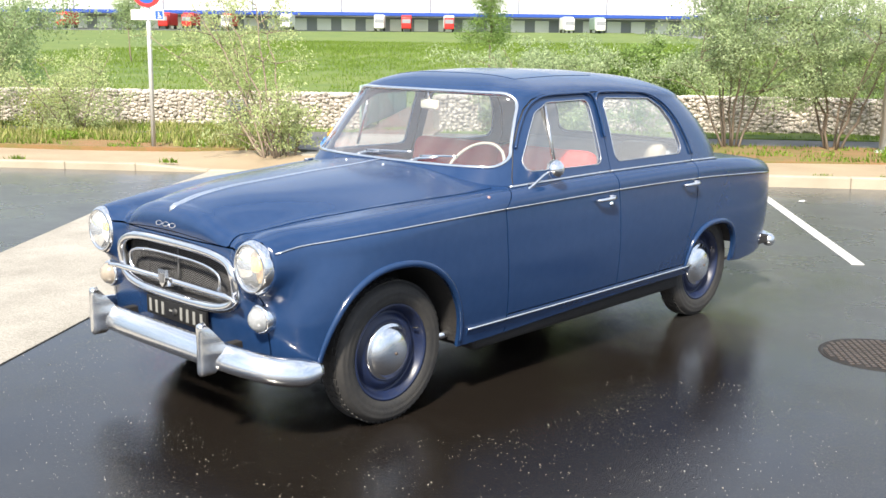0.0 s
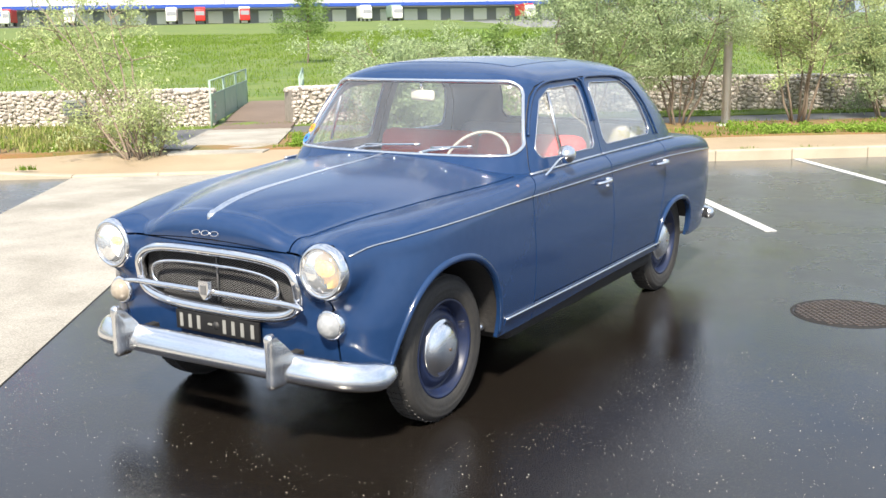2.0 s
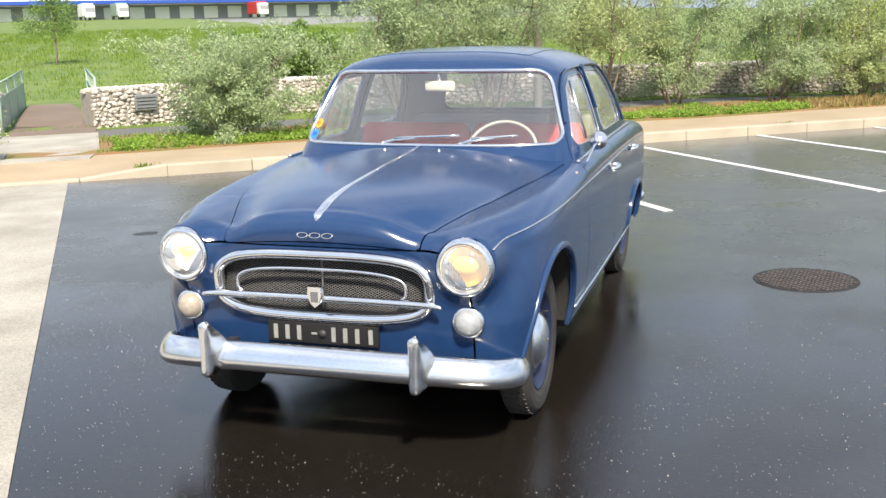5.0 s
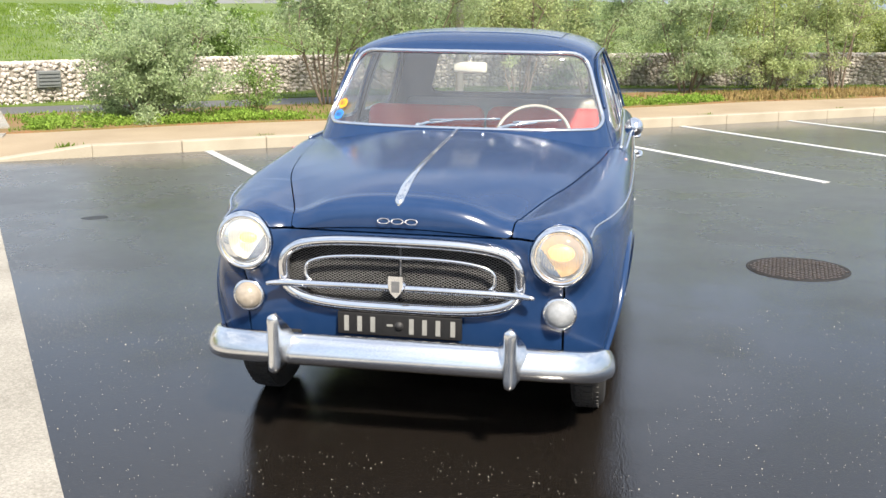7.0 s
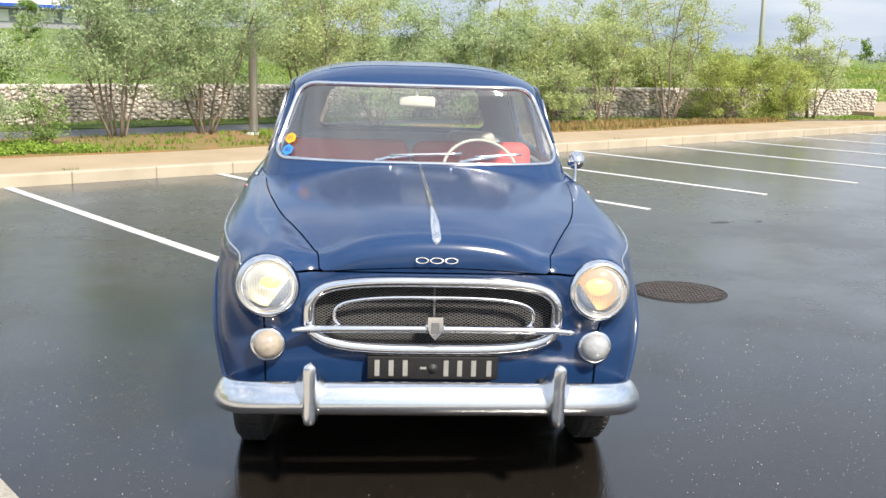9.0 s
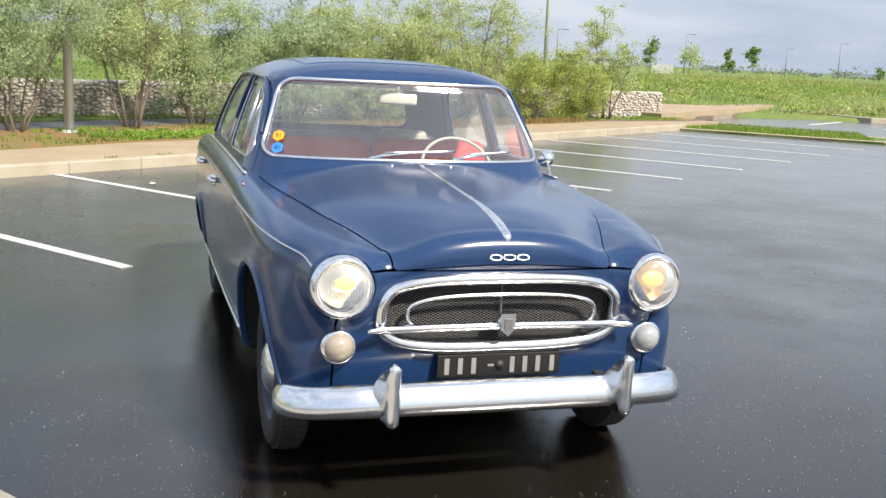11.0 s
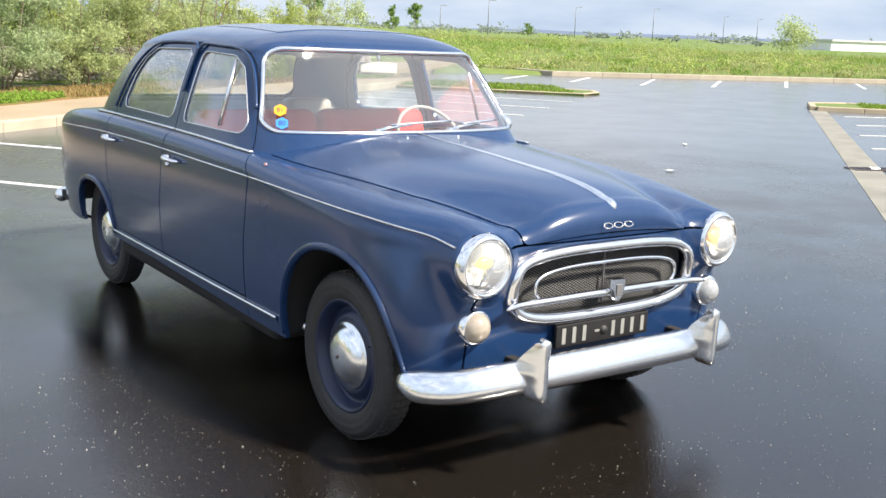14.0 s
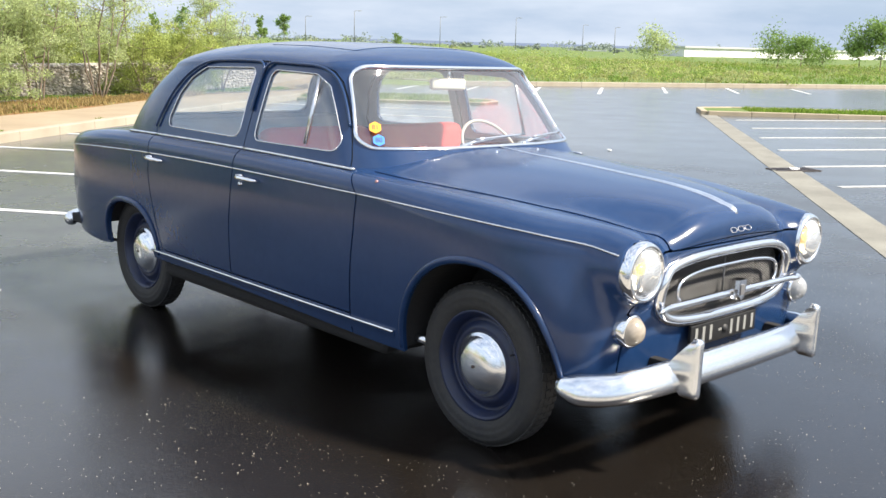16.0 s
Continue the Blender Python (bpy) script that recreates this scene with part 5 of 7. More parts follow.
# ---- wheels
def wheel(x, y, side, size=0.925, steer=0.0):
    lift = (car.rotation_euler.to_matrix() @ Vector((x * side, y, 0.0))).z      # the tyre stands on the ground
    wh = empty("wheel", (x * side, y, 0.334 * size - lift - car.location.z), "wheel with dull chrome hubcap and blue rim")
    wh.parent = car
    wh.rotation_euler = (0, 0, radians(0 if side > 0 else 180) + steer)
    wh.scale = (1.0, size, size)
    prof = [(0.215, -0.030), (0.232, -0.042), (0.262, -0.049), (0.290, -0.050), (0.312, -0.046), (0.326, -0.036), (0.333, -0.024), (0.335, -0.005), (0.335, 0.02), (0.333, 0.050), (0.326, 0.066), (0.312, 0.078), (0.305, 0.0815), (0.300, 0.080), (0.290, 0.084), (0.275, 0.0845), (0.270, 0.082), (0.262, 0.0835), (0.245, 0.079), (0.232, 0.073), (0.215, 0.060)]
    tyre = emit("tyre", *lathe(prof, 72, "x"), "rubber", wh)
    treads = []
    for k in range(60):
        a = 360 * k / 60
        for dx, lean in ((-0.018, 14), (0.005, -14), (0.028, 14), (0.049, -14)):
            treads.append(moved(box(-0.010, 0.010, -0.0135, 0.0135, 0.331, 0.3385 if abs(dx) < 0.03 else 0.336), pose(0, 0, 0, a) @ pose(dx, 0, 0, 0, 0, lean)))
    emit("tread", *join(*treads), "rubber", tyre, smooth=False)
    rimp = [(0.226, 0.060), (0.230, 0.068), (0.226, 0.074), (0.217, 0.072), (0.211, 0.060), (0.203, 0.050), (0.196, 0.030), (0.192, 0.022), (0.176, 0.030), (0.160, 0.046), (0.148, 0.050), (0.135, 0.044), (0.120, 0.040), (0.0, 0.040)]
    rim = emit("rim", *lathe(rimp, 56, "x"), "rimpaint", wh)
    emit("rim_barrel", *lathe([(0.226, 0.060), (0.20, 0.02), (0.20, -0.06), (0.0, -0.06)], 40, "x"), "dark", rim)
    hub = emit("hubcap", *lathe([(0.136, 0.044), (0.137, 0.051), (0.131, 0.056), (0.122, 0.058), (0.116, 0.064), (0.100, 0.079), (0.075, 0.091), (0.045, 0.0965), (0.020, 0.0985), (0.0, 0.099)], 56, "x"), "alu", wh, "dull chrome domed hubcap")
    emit("hub_bolt", *lathe([(0.007, 0.097), (0.007, 0.103), (0.004, 0.1045), (0.0, 0.1045)], 12, "x", (0, 0, 0)), "iron", hub)
    valve = tube([(0.045, 0.165, 0.08), (0.072, 0.172, 0.084)], 0.004, sides=6)
    emit("valve", *valve, "black", rim)
    return wh


for side in SIDES:
    wheel(0.655, -0.012, side, 0.935), wheel(0.655, 2.645, side, 0.955)
for y in (-0.012, 2.645):
    emit("axle", *tube([(-0.6, y, 0.309), (0.6, y, 0.309)], 0.045, sides=10), "dark", car)


# ---- front: grille, lamps, bumper
FACE = half.V[(half.V[:, 1] < -0.2) & (half.V[:, 2] > 0.45) & (half.V[:, 2] < 0.86) & (half.V[:, 0] < 0.56)]


def nose_y(x, z=0.68):
    """How far forward the nose panel stands."""
    x, z = np.broadcast_arrays(np.abs(np.asarray(x, float)), np.asarray(z, float))
    d = (x.reshape(-1, 1) - FACE[:, 0]) ** 2 + (z.reshape(-1, 1) - FACE[:, 2]) ** 2
    w = np.exp(-(d - d.min(1, keepdims=True)) / 0.012 ** 2)
    return ((w * FACE[:, 1]).sum(1) / w.sum(1)).reshape(x.shape)


a = np.linspace(0, 2 * math.pi, 121)[:-1]


def grille_oval(hx, z0, z1, n=3.4, bow=0.0):
    c, s = np.cos(a), np.sin(a)
    x = hx * np.sign(c) * np.abs(c) ** (2 / n)
    z = (z0 + z1) / 2 + (z1 - z0) / 2 * np.sign(s) * np.abs(s) ** (2 / n)
    return x, z + bow * (1 - (x / hx) ** 2)


# box behind the mesh, its colour painted as the recess's shade
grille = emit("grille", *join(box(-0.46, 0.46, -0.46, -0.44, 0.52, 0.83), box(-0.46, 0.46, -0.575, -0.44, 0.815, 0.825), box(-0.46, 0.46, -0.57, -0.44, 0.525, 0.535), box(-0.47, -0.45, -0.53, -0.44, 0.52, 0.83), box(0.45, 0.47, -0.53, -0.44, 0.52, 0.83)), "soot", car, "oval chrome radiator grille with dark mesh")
x, z = grille_oval(0.432, 0.553, 0.803)
ring = np.stack([x, nose_y(x, z) - 0.006, z], 1)
emit("grille_surround", *tube(ring, np.interp(ring[:, 2], [0.56, 0.63, 0.8], [0.027, 0.023, 0.021]), True, 12, up=(0, 1, 0)), "chrome", grille, "broad chrome surround")
ha = np.linspace(radians(-28), radians(208), 120)
hc, hs = np.cos(ha), np.sin(ha)
x, z = 0.345 * np.sign(hc) * np.abs(hc) ** (2 / 3.0), 0.680 + 0.066 * np.sign(hs) * np.abs(hs) ** (2 / 3.0)
inner = np.stack([x, nose_y(x) - 0.022, z], 1)
emit("inner_hoop", *tube(resample(inner, 90), 0.0072, False, 8, up=(0, 1, 0)), "chrome", grille)
bx = np.linspace(-0.487, 0.487, 61)
bar_path = np.stack([bx, nose_y(bx) - 0.034 - 0.010 * (1 - (bx / 0.487) ** 2), 0.640 - 0.008 * (bx / 0.487) ** 2], 1)
emit("grille_bar", *tube(bar_path, 0.0145 * np.clip(1.25 - 0.35 * np.abs(bx / 0.487) - 0.45 * np.abs(bx / 0.487) ** 30, 0.35, 1), False, 10), "chrome", grille, "tapered chrome crossbar")
wires = []
for lean in (1, -1):
    for k in range(-44, 45):
        p = [(k * 0.0178 + lean * t * 0.0185, 0.68 + t * 0.0098) for t in np.linspace(-14, 14, 90)]
        run = [q for q in p if grille_shape(np.array(q[0]), np.array(q[1])) < 0.0]
        if len(run) > 2:
            (x0, z0), (x1, z1) = run[0], run[-1]
            y0, y1 = float(nose_y(x0)) + 0.024, float(nose_y(x1)) + 0.024
            wires.append(tube([(x0, y0, z0), ((x0 + x1) / 2, float(nose_y((x0 + x1) / 2)) + 0.026, (z0 + z1) / 2), (x1, y1, z1)], 0.0009, sides=4))
emit("grille_mesh", *join(*wires), "mesh", grille, "fine dark wire mesh", smooth=False, kind="stuff")
emit("mesh_rib", *tube([(0, -0.588, 0.59), (0, -0.588, 0.79)], 0.004, sides=6), "mesh", grille)
shield = [(-0.032, 0.690), (0.032, 0.690), (0.034, 0.655), (0.022, 0.628), (0.0, 0.610), (-0.022, 0.628), (-0.034, 0.655)]
V = [(x * 0.8, -0.672, z) for x, z in shield] + [(x, -0.660, z) for x, z in shield] + [(x, -0.63, z) for x, z in shield]
F = [tuple(range(7))] + [(i + 7 * r, i + 7 * r + 7, (i + 1) % 7 + 7 * r + 7, (i + 1) % 7 + 7 * r) for r in (0, 1) for i in range(7)]
badge = emit("emblem", V, [tuple(reversed(f)) for f in F], "chrome", grille, "small chrome shield", smooth=False)
emit("emblem_face", *box(-0.014, 0.014, -0.6755, -0.672, 0.632, 0.672, 0.001), "mesh", badge, smooth=False)

for side in SIDES:
    lamp = emit("headlight", *lathe([(0.092, -0.50), (0.100, -0.575), (0.108, -0.597), (0.109, -0.620), (0.101, -0.636), (0.092, -0.640), (0.086, -0.634), (0.084, -0.622)], 56, "y", (0.571 * side, 0, 0.779)), "chrome", car, "round headlight in a deep chrome rim")
    emit("reflector", *lathe([(0.086 * k / 14, -0.550 - 0.072 * (k / 14) ** 2) for k in range(14, -1, -1)], 48, "y", (0.571 * side, 0, 0.779)), "reflector" if side < 0 else "tinted", lamp, "" if side < 0 else "yellow-tinted reflector")
    # bulb widened and shifted to stand in for its spread reflection
    cap = lathe([(0.036 * math.sin(a), -0.612 - 0.016 * math.cos(a)) for a in np.linspace(0, math.pi, 13)], 24, "y")
    emit("bulb", *moved(cap, pose(0.571 * side + 0.008 * (side < 0), 0, 0.779 + 0.010) @ Matrix.Diagonal((1.0 if side < 0 else 1.35, 1, 0.62 if side < 0 else 0.9, 1))), "yellow" if side < 0 else "amber", lamp, "yellow headlight bulb cap" if side < 0 else "amber headlight bulb cap")
    g = emit("lens", *lathe([(0.087, -0.626), (0.080, -0.638), (0.060, -0.650), (0.035, -0.657), (0.0, -0.660)], 48, "y", (0.571 * side, 0, 0.779)), "lens", lamp)
    g.visible_shadow = False
    flute = [tube([(0.571 * side + dx, -0.6515 + 0.15 * (dx * dx) * 20, 0.779 - h), (0.571 * side + dx, -0.6515 + 0.15 * dx * dx * 20, 0.779 + h)], 0.0006, sides=4) for dx in np.linspace(-0.066, 0.066, 15) for h in (math.sqrt(max(0, 0.074 ** 2 - dx * dx)) * 0.6,)]
    emit("lens_flutes", *join(*flute), "lens", lamp, kind="stuff")
    park = emit("side_lamp", *lathe([(0.055, -0.50), (0.061, -0.572), (0.061, -0.592), (0.056, -0.600), (0.050, -0.600)], 40, "y", (0.573 * side, 0, 0.567)), "chrome", car, "small round parking lamp")
    emit("lens", *lathe([(0.052, -0.597), (0.046, -0.614), (0.032, -0.629), (0.016, -0.636), (0.0, -0.638)], 36, "y", (0.573 * side, 0, 0.567)), "lampwhite" if side > 0 else "lampcream", park, "clear ribbed lens" if side > 0 else "yellowed lens")
    emit("wing_reflector", *lathe([(0.0, 0.005), (0.005, 0.004), (0.0075, 0.001), (0.008, -0.006)], 14, "x", (0, 0, 0)), "marker", car, "tiny dull red marker")

for ob in [o for o in car.children if o.name.startswith("wing_reflector")]:
    k = 1 if ob.name == "wing_reflector" else -1
    ob.matrix_local = pose(0.775 * k, 0.555, 0.964, 0, 0, 0 if k > 0 else 180) @ pose(0, 0, 0, 0, -52, 0)

# bumper
ctrl = [(-0.758, -0.425, 0.372), (-0.750, -0.50, 0.378), (-0.715, -0.580, 0.388), (-0.645, -0.645, 0.402), (-0.50, -0.690, 0.415), (-0.25, -0.712, 0.422), (0, -0.718, 0.424)]
ctrl = ctrl + [(-p[0], p[1], p[2]) for p in reversed(ctrl[:-1])]
c = np.array(ctrl)
s = np.r_[0, np.cumsum(np.linalg.norm(np.diff(c, axis=0), axis=1))]
fx, fy, fz = (curve(list(zip(s, c[:, i]))) for i in range(3))
ss = np.linspace(0, s[-1], 90)
path = np.stack([fx(ss), fy(ss), fz(ss)], 1)
prof = [(-0.040, 0.038), (-0.026, 0.043), (-0.012, 0.040), (0.002, 0.026), (0.014, 0.006), (0.024, -0.016), (0.027, -0.036), (0.021, -0.056), (0.004, -0.069), (-0.020, -0.071), (-0.040, -0.064)]
V, F = [], []
for i, p in enumerate(path):
    t = path[min(i + 1, 89)] - path[max(i - 1, 0)]
    t /= np.linalg.norm(t)
    out = np.array([t[1], -t[0], 0])
    out /= np.linalg.norm(out)
    e = min(i, 89 - i)
    k = min(1.0, 0.45 + 0.55 * math.sin(min(1, e / 5) * math.pi / 2))
    for o, z in prof:
        V.append(p + out * o * k + np.array([0, 0, z * k]))
m = len(prof)
for i in range(89):
    for j in range(m - 1):
        F.append((i * m + j, i * m + j + 1, (i + 1) * m + j + 1, (i + 1) * m + j))
    F.append((i * m + m - 1, i * m, (i + 1) * m, (i + 1) * m + m - 1))
F += [tuple(reversed(range(m))), tuple(range(89 * m, 90 * m))]
bumper = emit("front_bumper", V, F, "alu", car, "dull polished wraparound front bumper")


def overrider(x, parent):
    """A bumper guard: a tall narrow blade standing forward of the bumper, with a web sloping back to it."""
    V, F, n, m = [], [], 26, 9
    for k in range(n + 1):
        t = k / n
        z = 0.334 + 0.219 * t
        end = math.sqrt(max(0.0, 1 - abs(2 * t - 1) ** 12)) * 0.75 + 0.25
        back = float(np.interp(z, [0.30, 0.36, 0.40, 0.47, 0.545], [-0.742, -0.712, -0.690, -0.690, -0.748]))
        foot = float(np.interp(z, [0.30, 0.37, 0.43, 0.49, 0.545], [0.018, 0.036, 0.060, 0.040, 0.012]))
        front = -0.768 - 0.014 * end
        hw = 0.021 * end
        for s, dy in ((-1, 0.0), (-1, 0.5), (-1, 0.85), (-0.55, 0.97), (0, 1.0), (0.55, 0.97), (1, 0.85), (1, 0.5), (1, 0.0)):
            w = hw + (foot * end - hw) * max(0, 1 - dy / 0.85) ** 1.6 if abs(s) == 1 else hw
            V.append((x + s * max(w, 0.004), back + (front - back) * dy, z))
    for k in range(n):
        for j in range(m - 1):
            F.append((k * m + j, k * m + j + 1, k * m + j + 1 + m, k * m + j + m))
        F.append((k * m + m - 1, k * m, k * m + m, k * m + 2 * m - 1))
    F += [tuple(reversed(range(m))), tuple(range(n * m, n * m + m))]
    emit("overrider", V, F, "alu", parent, "upright bumper guard", sharp=50)


overrider(0.42, bumper), overrider(-0.42, bumper)
for side in SIDES:
    emit("bumper_bracket", *box(side * 0.40 - 0.02, side * 0.40 + 0.02, -0.71, -0.50, 0.40, 0.44, 0.004), "dark", bumper, smooth=False)
# rear bumper
ctrl = [(-0.735, 3.53, 0.368), (-0.73, 3.565, 0.368), (-0.69, 3.63, 0.368), (-0.58, 3.69, 0.368), (0, 3.73, 0.368)]
ctrl = np.array(ctrl + [(-p[0], p[1], p[2]) for p in reversed(ctrl[:-1])])
rp = resample(ctrl, 50)
rear_bumper = emit("rear_bumper", *tube(rp, 0.044 * np.sqrt(np.clip(np.sin(np.linspace(0.05, math.pi - 0.05, 50)) * 9, 0.45, 1)), False, 12, flat=1.0), "alu", car, "dull polished rear bumper")
for side in SIDES:
    emit("tail_bracket", *tube([(side * 0.755, 3.005, 0.47), (side * 0.755, 3.0, 0.36), (side * 0.75, 2.985, 0.335), (side * 0.72, 2.93, 0.325)], 0.009, sides=6), "dark", car)
    emit("bumper_arm", *box(*sorted((side * 0.66, side * 0.735)), 3.36, 3.54, 0.355, 0.41, 0.006), "dark", rear_bumper, smooth=False)

# number plate: plain bars for its characters
plate = emit("number_plate", *box(-0.229, 0.229, -0.612, -0.598, 0.449, 0.531, 0.003), "plateblack", car, "black number plate with pale characters", smooth=False)
for x in (-0.195, -0.146, -0.097, 0.046, 0.094, 0.143, 0.197):
    emit("bar", *box(x - 0.0085, x + 0.0085, -0.6145, -0.612, 0.462, 0.519), "platewhite", plate, smooth=False)
emit("bar", *box(-0.045, -0.023, -0.6145, -0.612, 0.487, 0.495), "platewhite", plate, smooth=False)
emit("plate_bolt", *lathe([(0.0, -0.621), (0.014, -0.619), (0.017, -0.612)], 14, "y", (0.0, 0, 0.490)), "black", plate)

# bonnet spear and badge
sy = np.linspace(0.605, -0.565, 50)
sp = [(0, y, float(top_height(0.0, y)) + 0.004) for y in sy]
nose_mid = [(0, float(y), float(z)) for y, z in ((-0.592, 0.957), (-0.608, 0.946), (-0.620, 0.930))]
spear = resample(np.array(sp + nose_mid), 60)
emit("bonnet_spear", *tube(spear, np.interp(np.arange(60), [0, 40, 54, 58, 59], [0.006, 0.012, 0.019, 0.018, 0.007]), False, 8, flat=0.55), "chrome", car, "long bright spear along the bonnet")
loop_a = np.linspace(0, 2 * math.pi, 25)[:-1]
for x in (-0.050, 0.0, 0.050):
    ring_b = [(x + 0.021 * math.cos(v), -0.643 + 0.6 * (0.009 * math.sin(v)), 0.881 + 0.0085 * math.sin(v)) for v in loop_a]
    emit("badge_loop", *tube(ring_b, 0.0019, True, 6, up=(0, 1, 0)), "trim", car, "small flattened chrome badge loop")

# wipers, washers
for x0, x1 in ((-0.195, 0.195), (0.195, 0.475)):
    pivot = np.array([x0, 0.645, 1.075])
    on_glass = lambda x, z: (x, 0.628 + 0.045 * (x / 0.6) ** 2 + 0.30 * (z - 1.10), z)
    w = emit("wiper", *tube([pivot, pivot + [0.05, -0.006, 0.016], on_glass(x0 + 0.17, 1.106)], [0.010, 0.0085, 0.006], sides=6), "chrome", car, "chrome windscreen wiper")
    emit("wiper_boss", *lathe([(0.0, -0.014), (0.010, -0.011), (0.012, 0.0), (0.012, 0.02)], 16, "y", tuple(pivot)), "chrome", w)
    emit("wiper_blade", *tube([on_glass(x, 1.104 + 0.014 * t) for t in np.linspace(0, 1, 8) for x in (x0 + 0.06 + t * (x1 - x0 - 0.06),)], 0.0060, sides=6), "trim", w)
for x in (-0.135, 0.135):
    emit("washer_jet", *lathe([(0.0, 0.014), (0.004, 0.012), (0.006, 0.0)], 10, "z", (x, 0.50, float(top_height(x, 0.50)))), "chrome", car)

# door handles, locks and the door mirror
for side in SIDES:
    for which, y in (("front", 1.425), ("rear", 2.30)):
        xh = float(width_at(y)) - 0.006
        d = doors[which, side]
        h = emit("handle", *tube(np.array([(xh, y - 0.085, 0.872), (xh + 0.026, y - 0.07, 0.874), (xh + 0.034, y - 0.02, 0.876), (xh + 0.034, y + 0.03, 0.877), (xh + 0.03, y + 0.055, 0.877)]) * [side, 1, 1], [0.006, 0.009, 0.010, 0.012, 0.012], False, 8), "chrome", d, "chrome door handle")
        emit("handle_boss", *lathe([(0.0, 0.034), (0.012, 0.032), (0.014, 0.0)], 14, "x", (0, 0, 0)), "chrome", h)
        h.children[0].matrix_local = pose(xh * side, y + 0.055, 0.877, 0, 0 if side > 0 else 180, 0)
    xl = float(width_at(1.5))
    lock = emit("lock", *lathe([(0.0, 0.006), (0.010, 0.004), (0.011, -0.01)], 14, "x", (0, 0, 0)), "chrome", doors["front", side])
    lock.matrix_local = pose(xl * side, 1.49, 0.842, 0, 0 if side > 0 else 180, 0)
mirror = emit("door_mirror", *lathe([(0.0, -0.055), (0.022, -0.050), (0.040, -0.034), (0.052, -0.010), (0.055, 0.006), (0.053, 0.014), (0.046, 0.012)], 28, "y", (0, 0, 0)), "chrome", doors["front", 1], "round chrome door mirror on a stalk")
mirror.matrix_local = pose(0.805, 1.008, 1.060, 0, 0, 18) @ Matrix.Diagonal((0.84, 0.84, 0.84, 1))
emit("mirror_glass", *lathe([(0.047, 0.013), (0.0, 0.013)], 24, "y"), "chrome", mirror)
emit("stalk", *tube(resample([(0.766, 0.83, 0.964), (0.776, 0.872, 0.988), (0.79, 0.94, 1.034), (0.80, 1.0, 1.057)], 14), 0.0065, sides=8), "chrome", doors["front", 1])
emit("stalk_foot", *lathe([(0.0, 0.02), (0.015, 0.014), (0.024, 0.0)], 16, "z", (0.763, 0.825, 0.955)), "chrome", doors["front", 1])
# quarter-light posts
for side in SIDES:
    q = np.array([(0.632, 1.128, 1.350), (0.718, 1.115, 1.06)]) * [side, 1, 1] + [0.006 * side, 0, 0]
    emit("quarterlight_post", *tube(q, 0.009, sides=6), "trim", doors["front", side], "bright quarter-light post")

# stickers on the windscreen: hexagons with their numbers
for col, ctr, txt, tag in (("orange", (-0.589, 0.797, 1.150), "81", "orange hexagonal sticker"), ("blue", (-0.600, 0.757, 1.099), "80", "blue hexagonal sticker")):
    fwd = Vector((-0.42, -0.72, 0.55)).normalized()
    m = Matrix.Translation(Vector(ctr) + fwd * 0.012) @ fwd.to_track_quat("Z", "Y").to_matrix().to_4x4()
    V = [(0.029 * math.cos(radians(60 * k + 30)), 0.029 * math.sin(radians(60 * k + 30)), d) for d in (0.001, -0.001) for k in range(6)]
    F = [tuple(range(6)), tuple(reversed(range(6, 12)))] + [(k, k + 6, (k + 1) % 6 + 6, (k + 1) % 6) for k in range(6)]
    st = emit("sticker", V, F, col, windscreen, tag, smooth=False)
    st.matrix_local = m
    tx = bpy.data.curves.new("number", "FONT")
    tx.body, tx.size, tx.align_x, tx.align_y, tx.extrude = txt, 0.031, "CENTER", "CENTER", 0.0006
    tx.materials.append(M["ink"])
    to = new("number", tx)
    to.parent, to.matrix_local = st, pose(0, 0, 0.0015)

# ---- inside
liner_skin = (shell.plus(shell.mirror())).moved(-0.024)
liner_skin.emit("headlining", "headliner", car, depth=0)
for side in SIDES:
    both(fframe, side).moved(-0.02).emit("inner_frame", "headliner", doors["front", side], depth=0)
    both(rframe, side).moved(-0.02).emit("inner_frame", "headliner", doors["rear", side], depth=0)
    emit("door_card", *box(side * 0.735 - 0.012, side * 0.735 + 0.012, 0.72, 1.60, 0.36, 0.985, 0.008), "greyseat", doors["front", side])
    emit("door_card", *box(side * 0.735 - 0.012, side * 0.735 + 0.012, 1.62, 2.46, 0.36, 0.985, 0.008), "greyseat", doors["rear", side])
emit("dashboard", *box(-0.62, 0.62, 0.79, 0.97, 0.70, 1.02, 0.05), "dash", car)
emit("bulkhead", *box(-0.62, 0.62, 0.62, 0.66, 0.33, 0.93), "dark", car, smooth=False)


def seat(name, x0, x1, y, top, mat, label, lean=12):
    s = empty(name, (0, y, 0.34), label)
    s.parent = car
    emit("cushion", *box(x0, x1, -0.52, 0.0, 0.05, 0.24, 0.06), mat, s)
    b = emit("backrest", *box(x0, x1, -0.07, 0.07, 0.0, top, 0.06), mat, s)
    b.matrix_local = pose(0, 0.02, 0.12, -lean)
    return s


seat("front_seat", -0.66, -0.006, 1.42, 0.645, "redseat", "red cloth front seat")
seat("front_seat", 0.006, 0.66, 1.42, 0.645, "redseat", "red cloth front seat")
seat("rear_seat", -0.66, 0.66, 2.36, 0.61, "greyseat", "grey rear bench seat")
emit("parcel_shelf", *box(-0.64, 0.64, 2.48, 2.86, 0.96, 0.99, 0.006), "headliner", car)
emit("loose_cushion", *box(0.27, 0.57, 2.36, 2.50, 0.92, 1.080, 0.04), "ivory", car, "pale cushion on the rear seat")
t = np.linspace(0, 2 * math.pi, 49)[:-1]
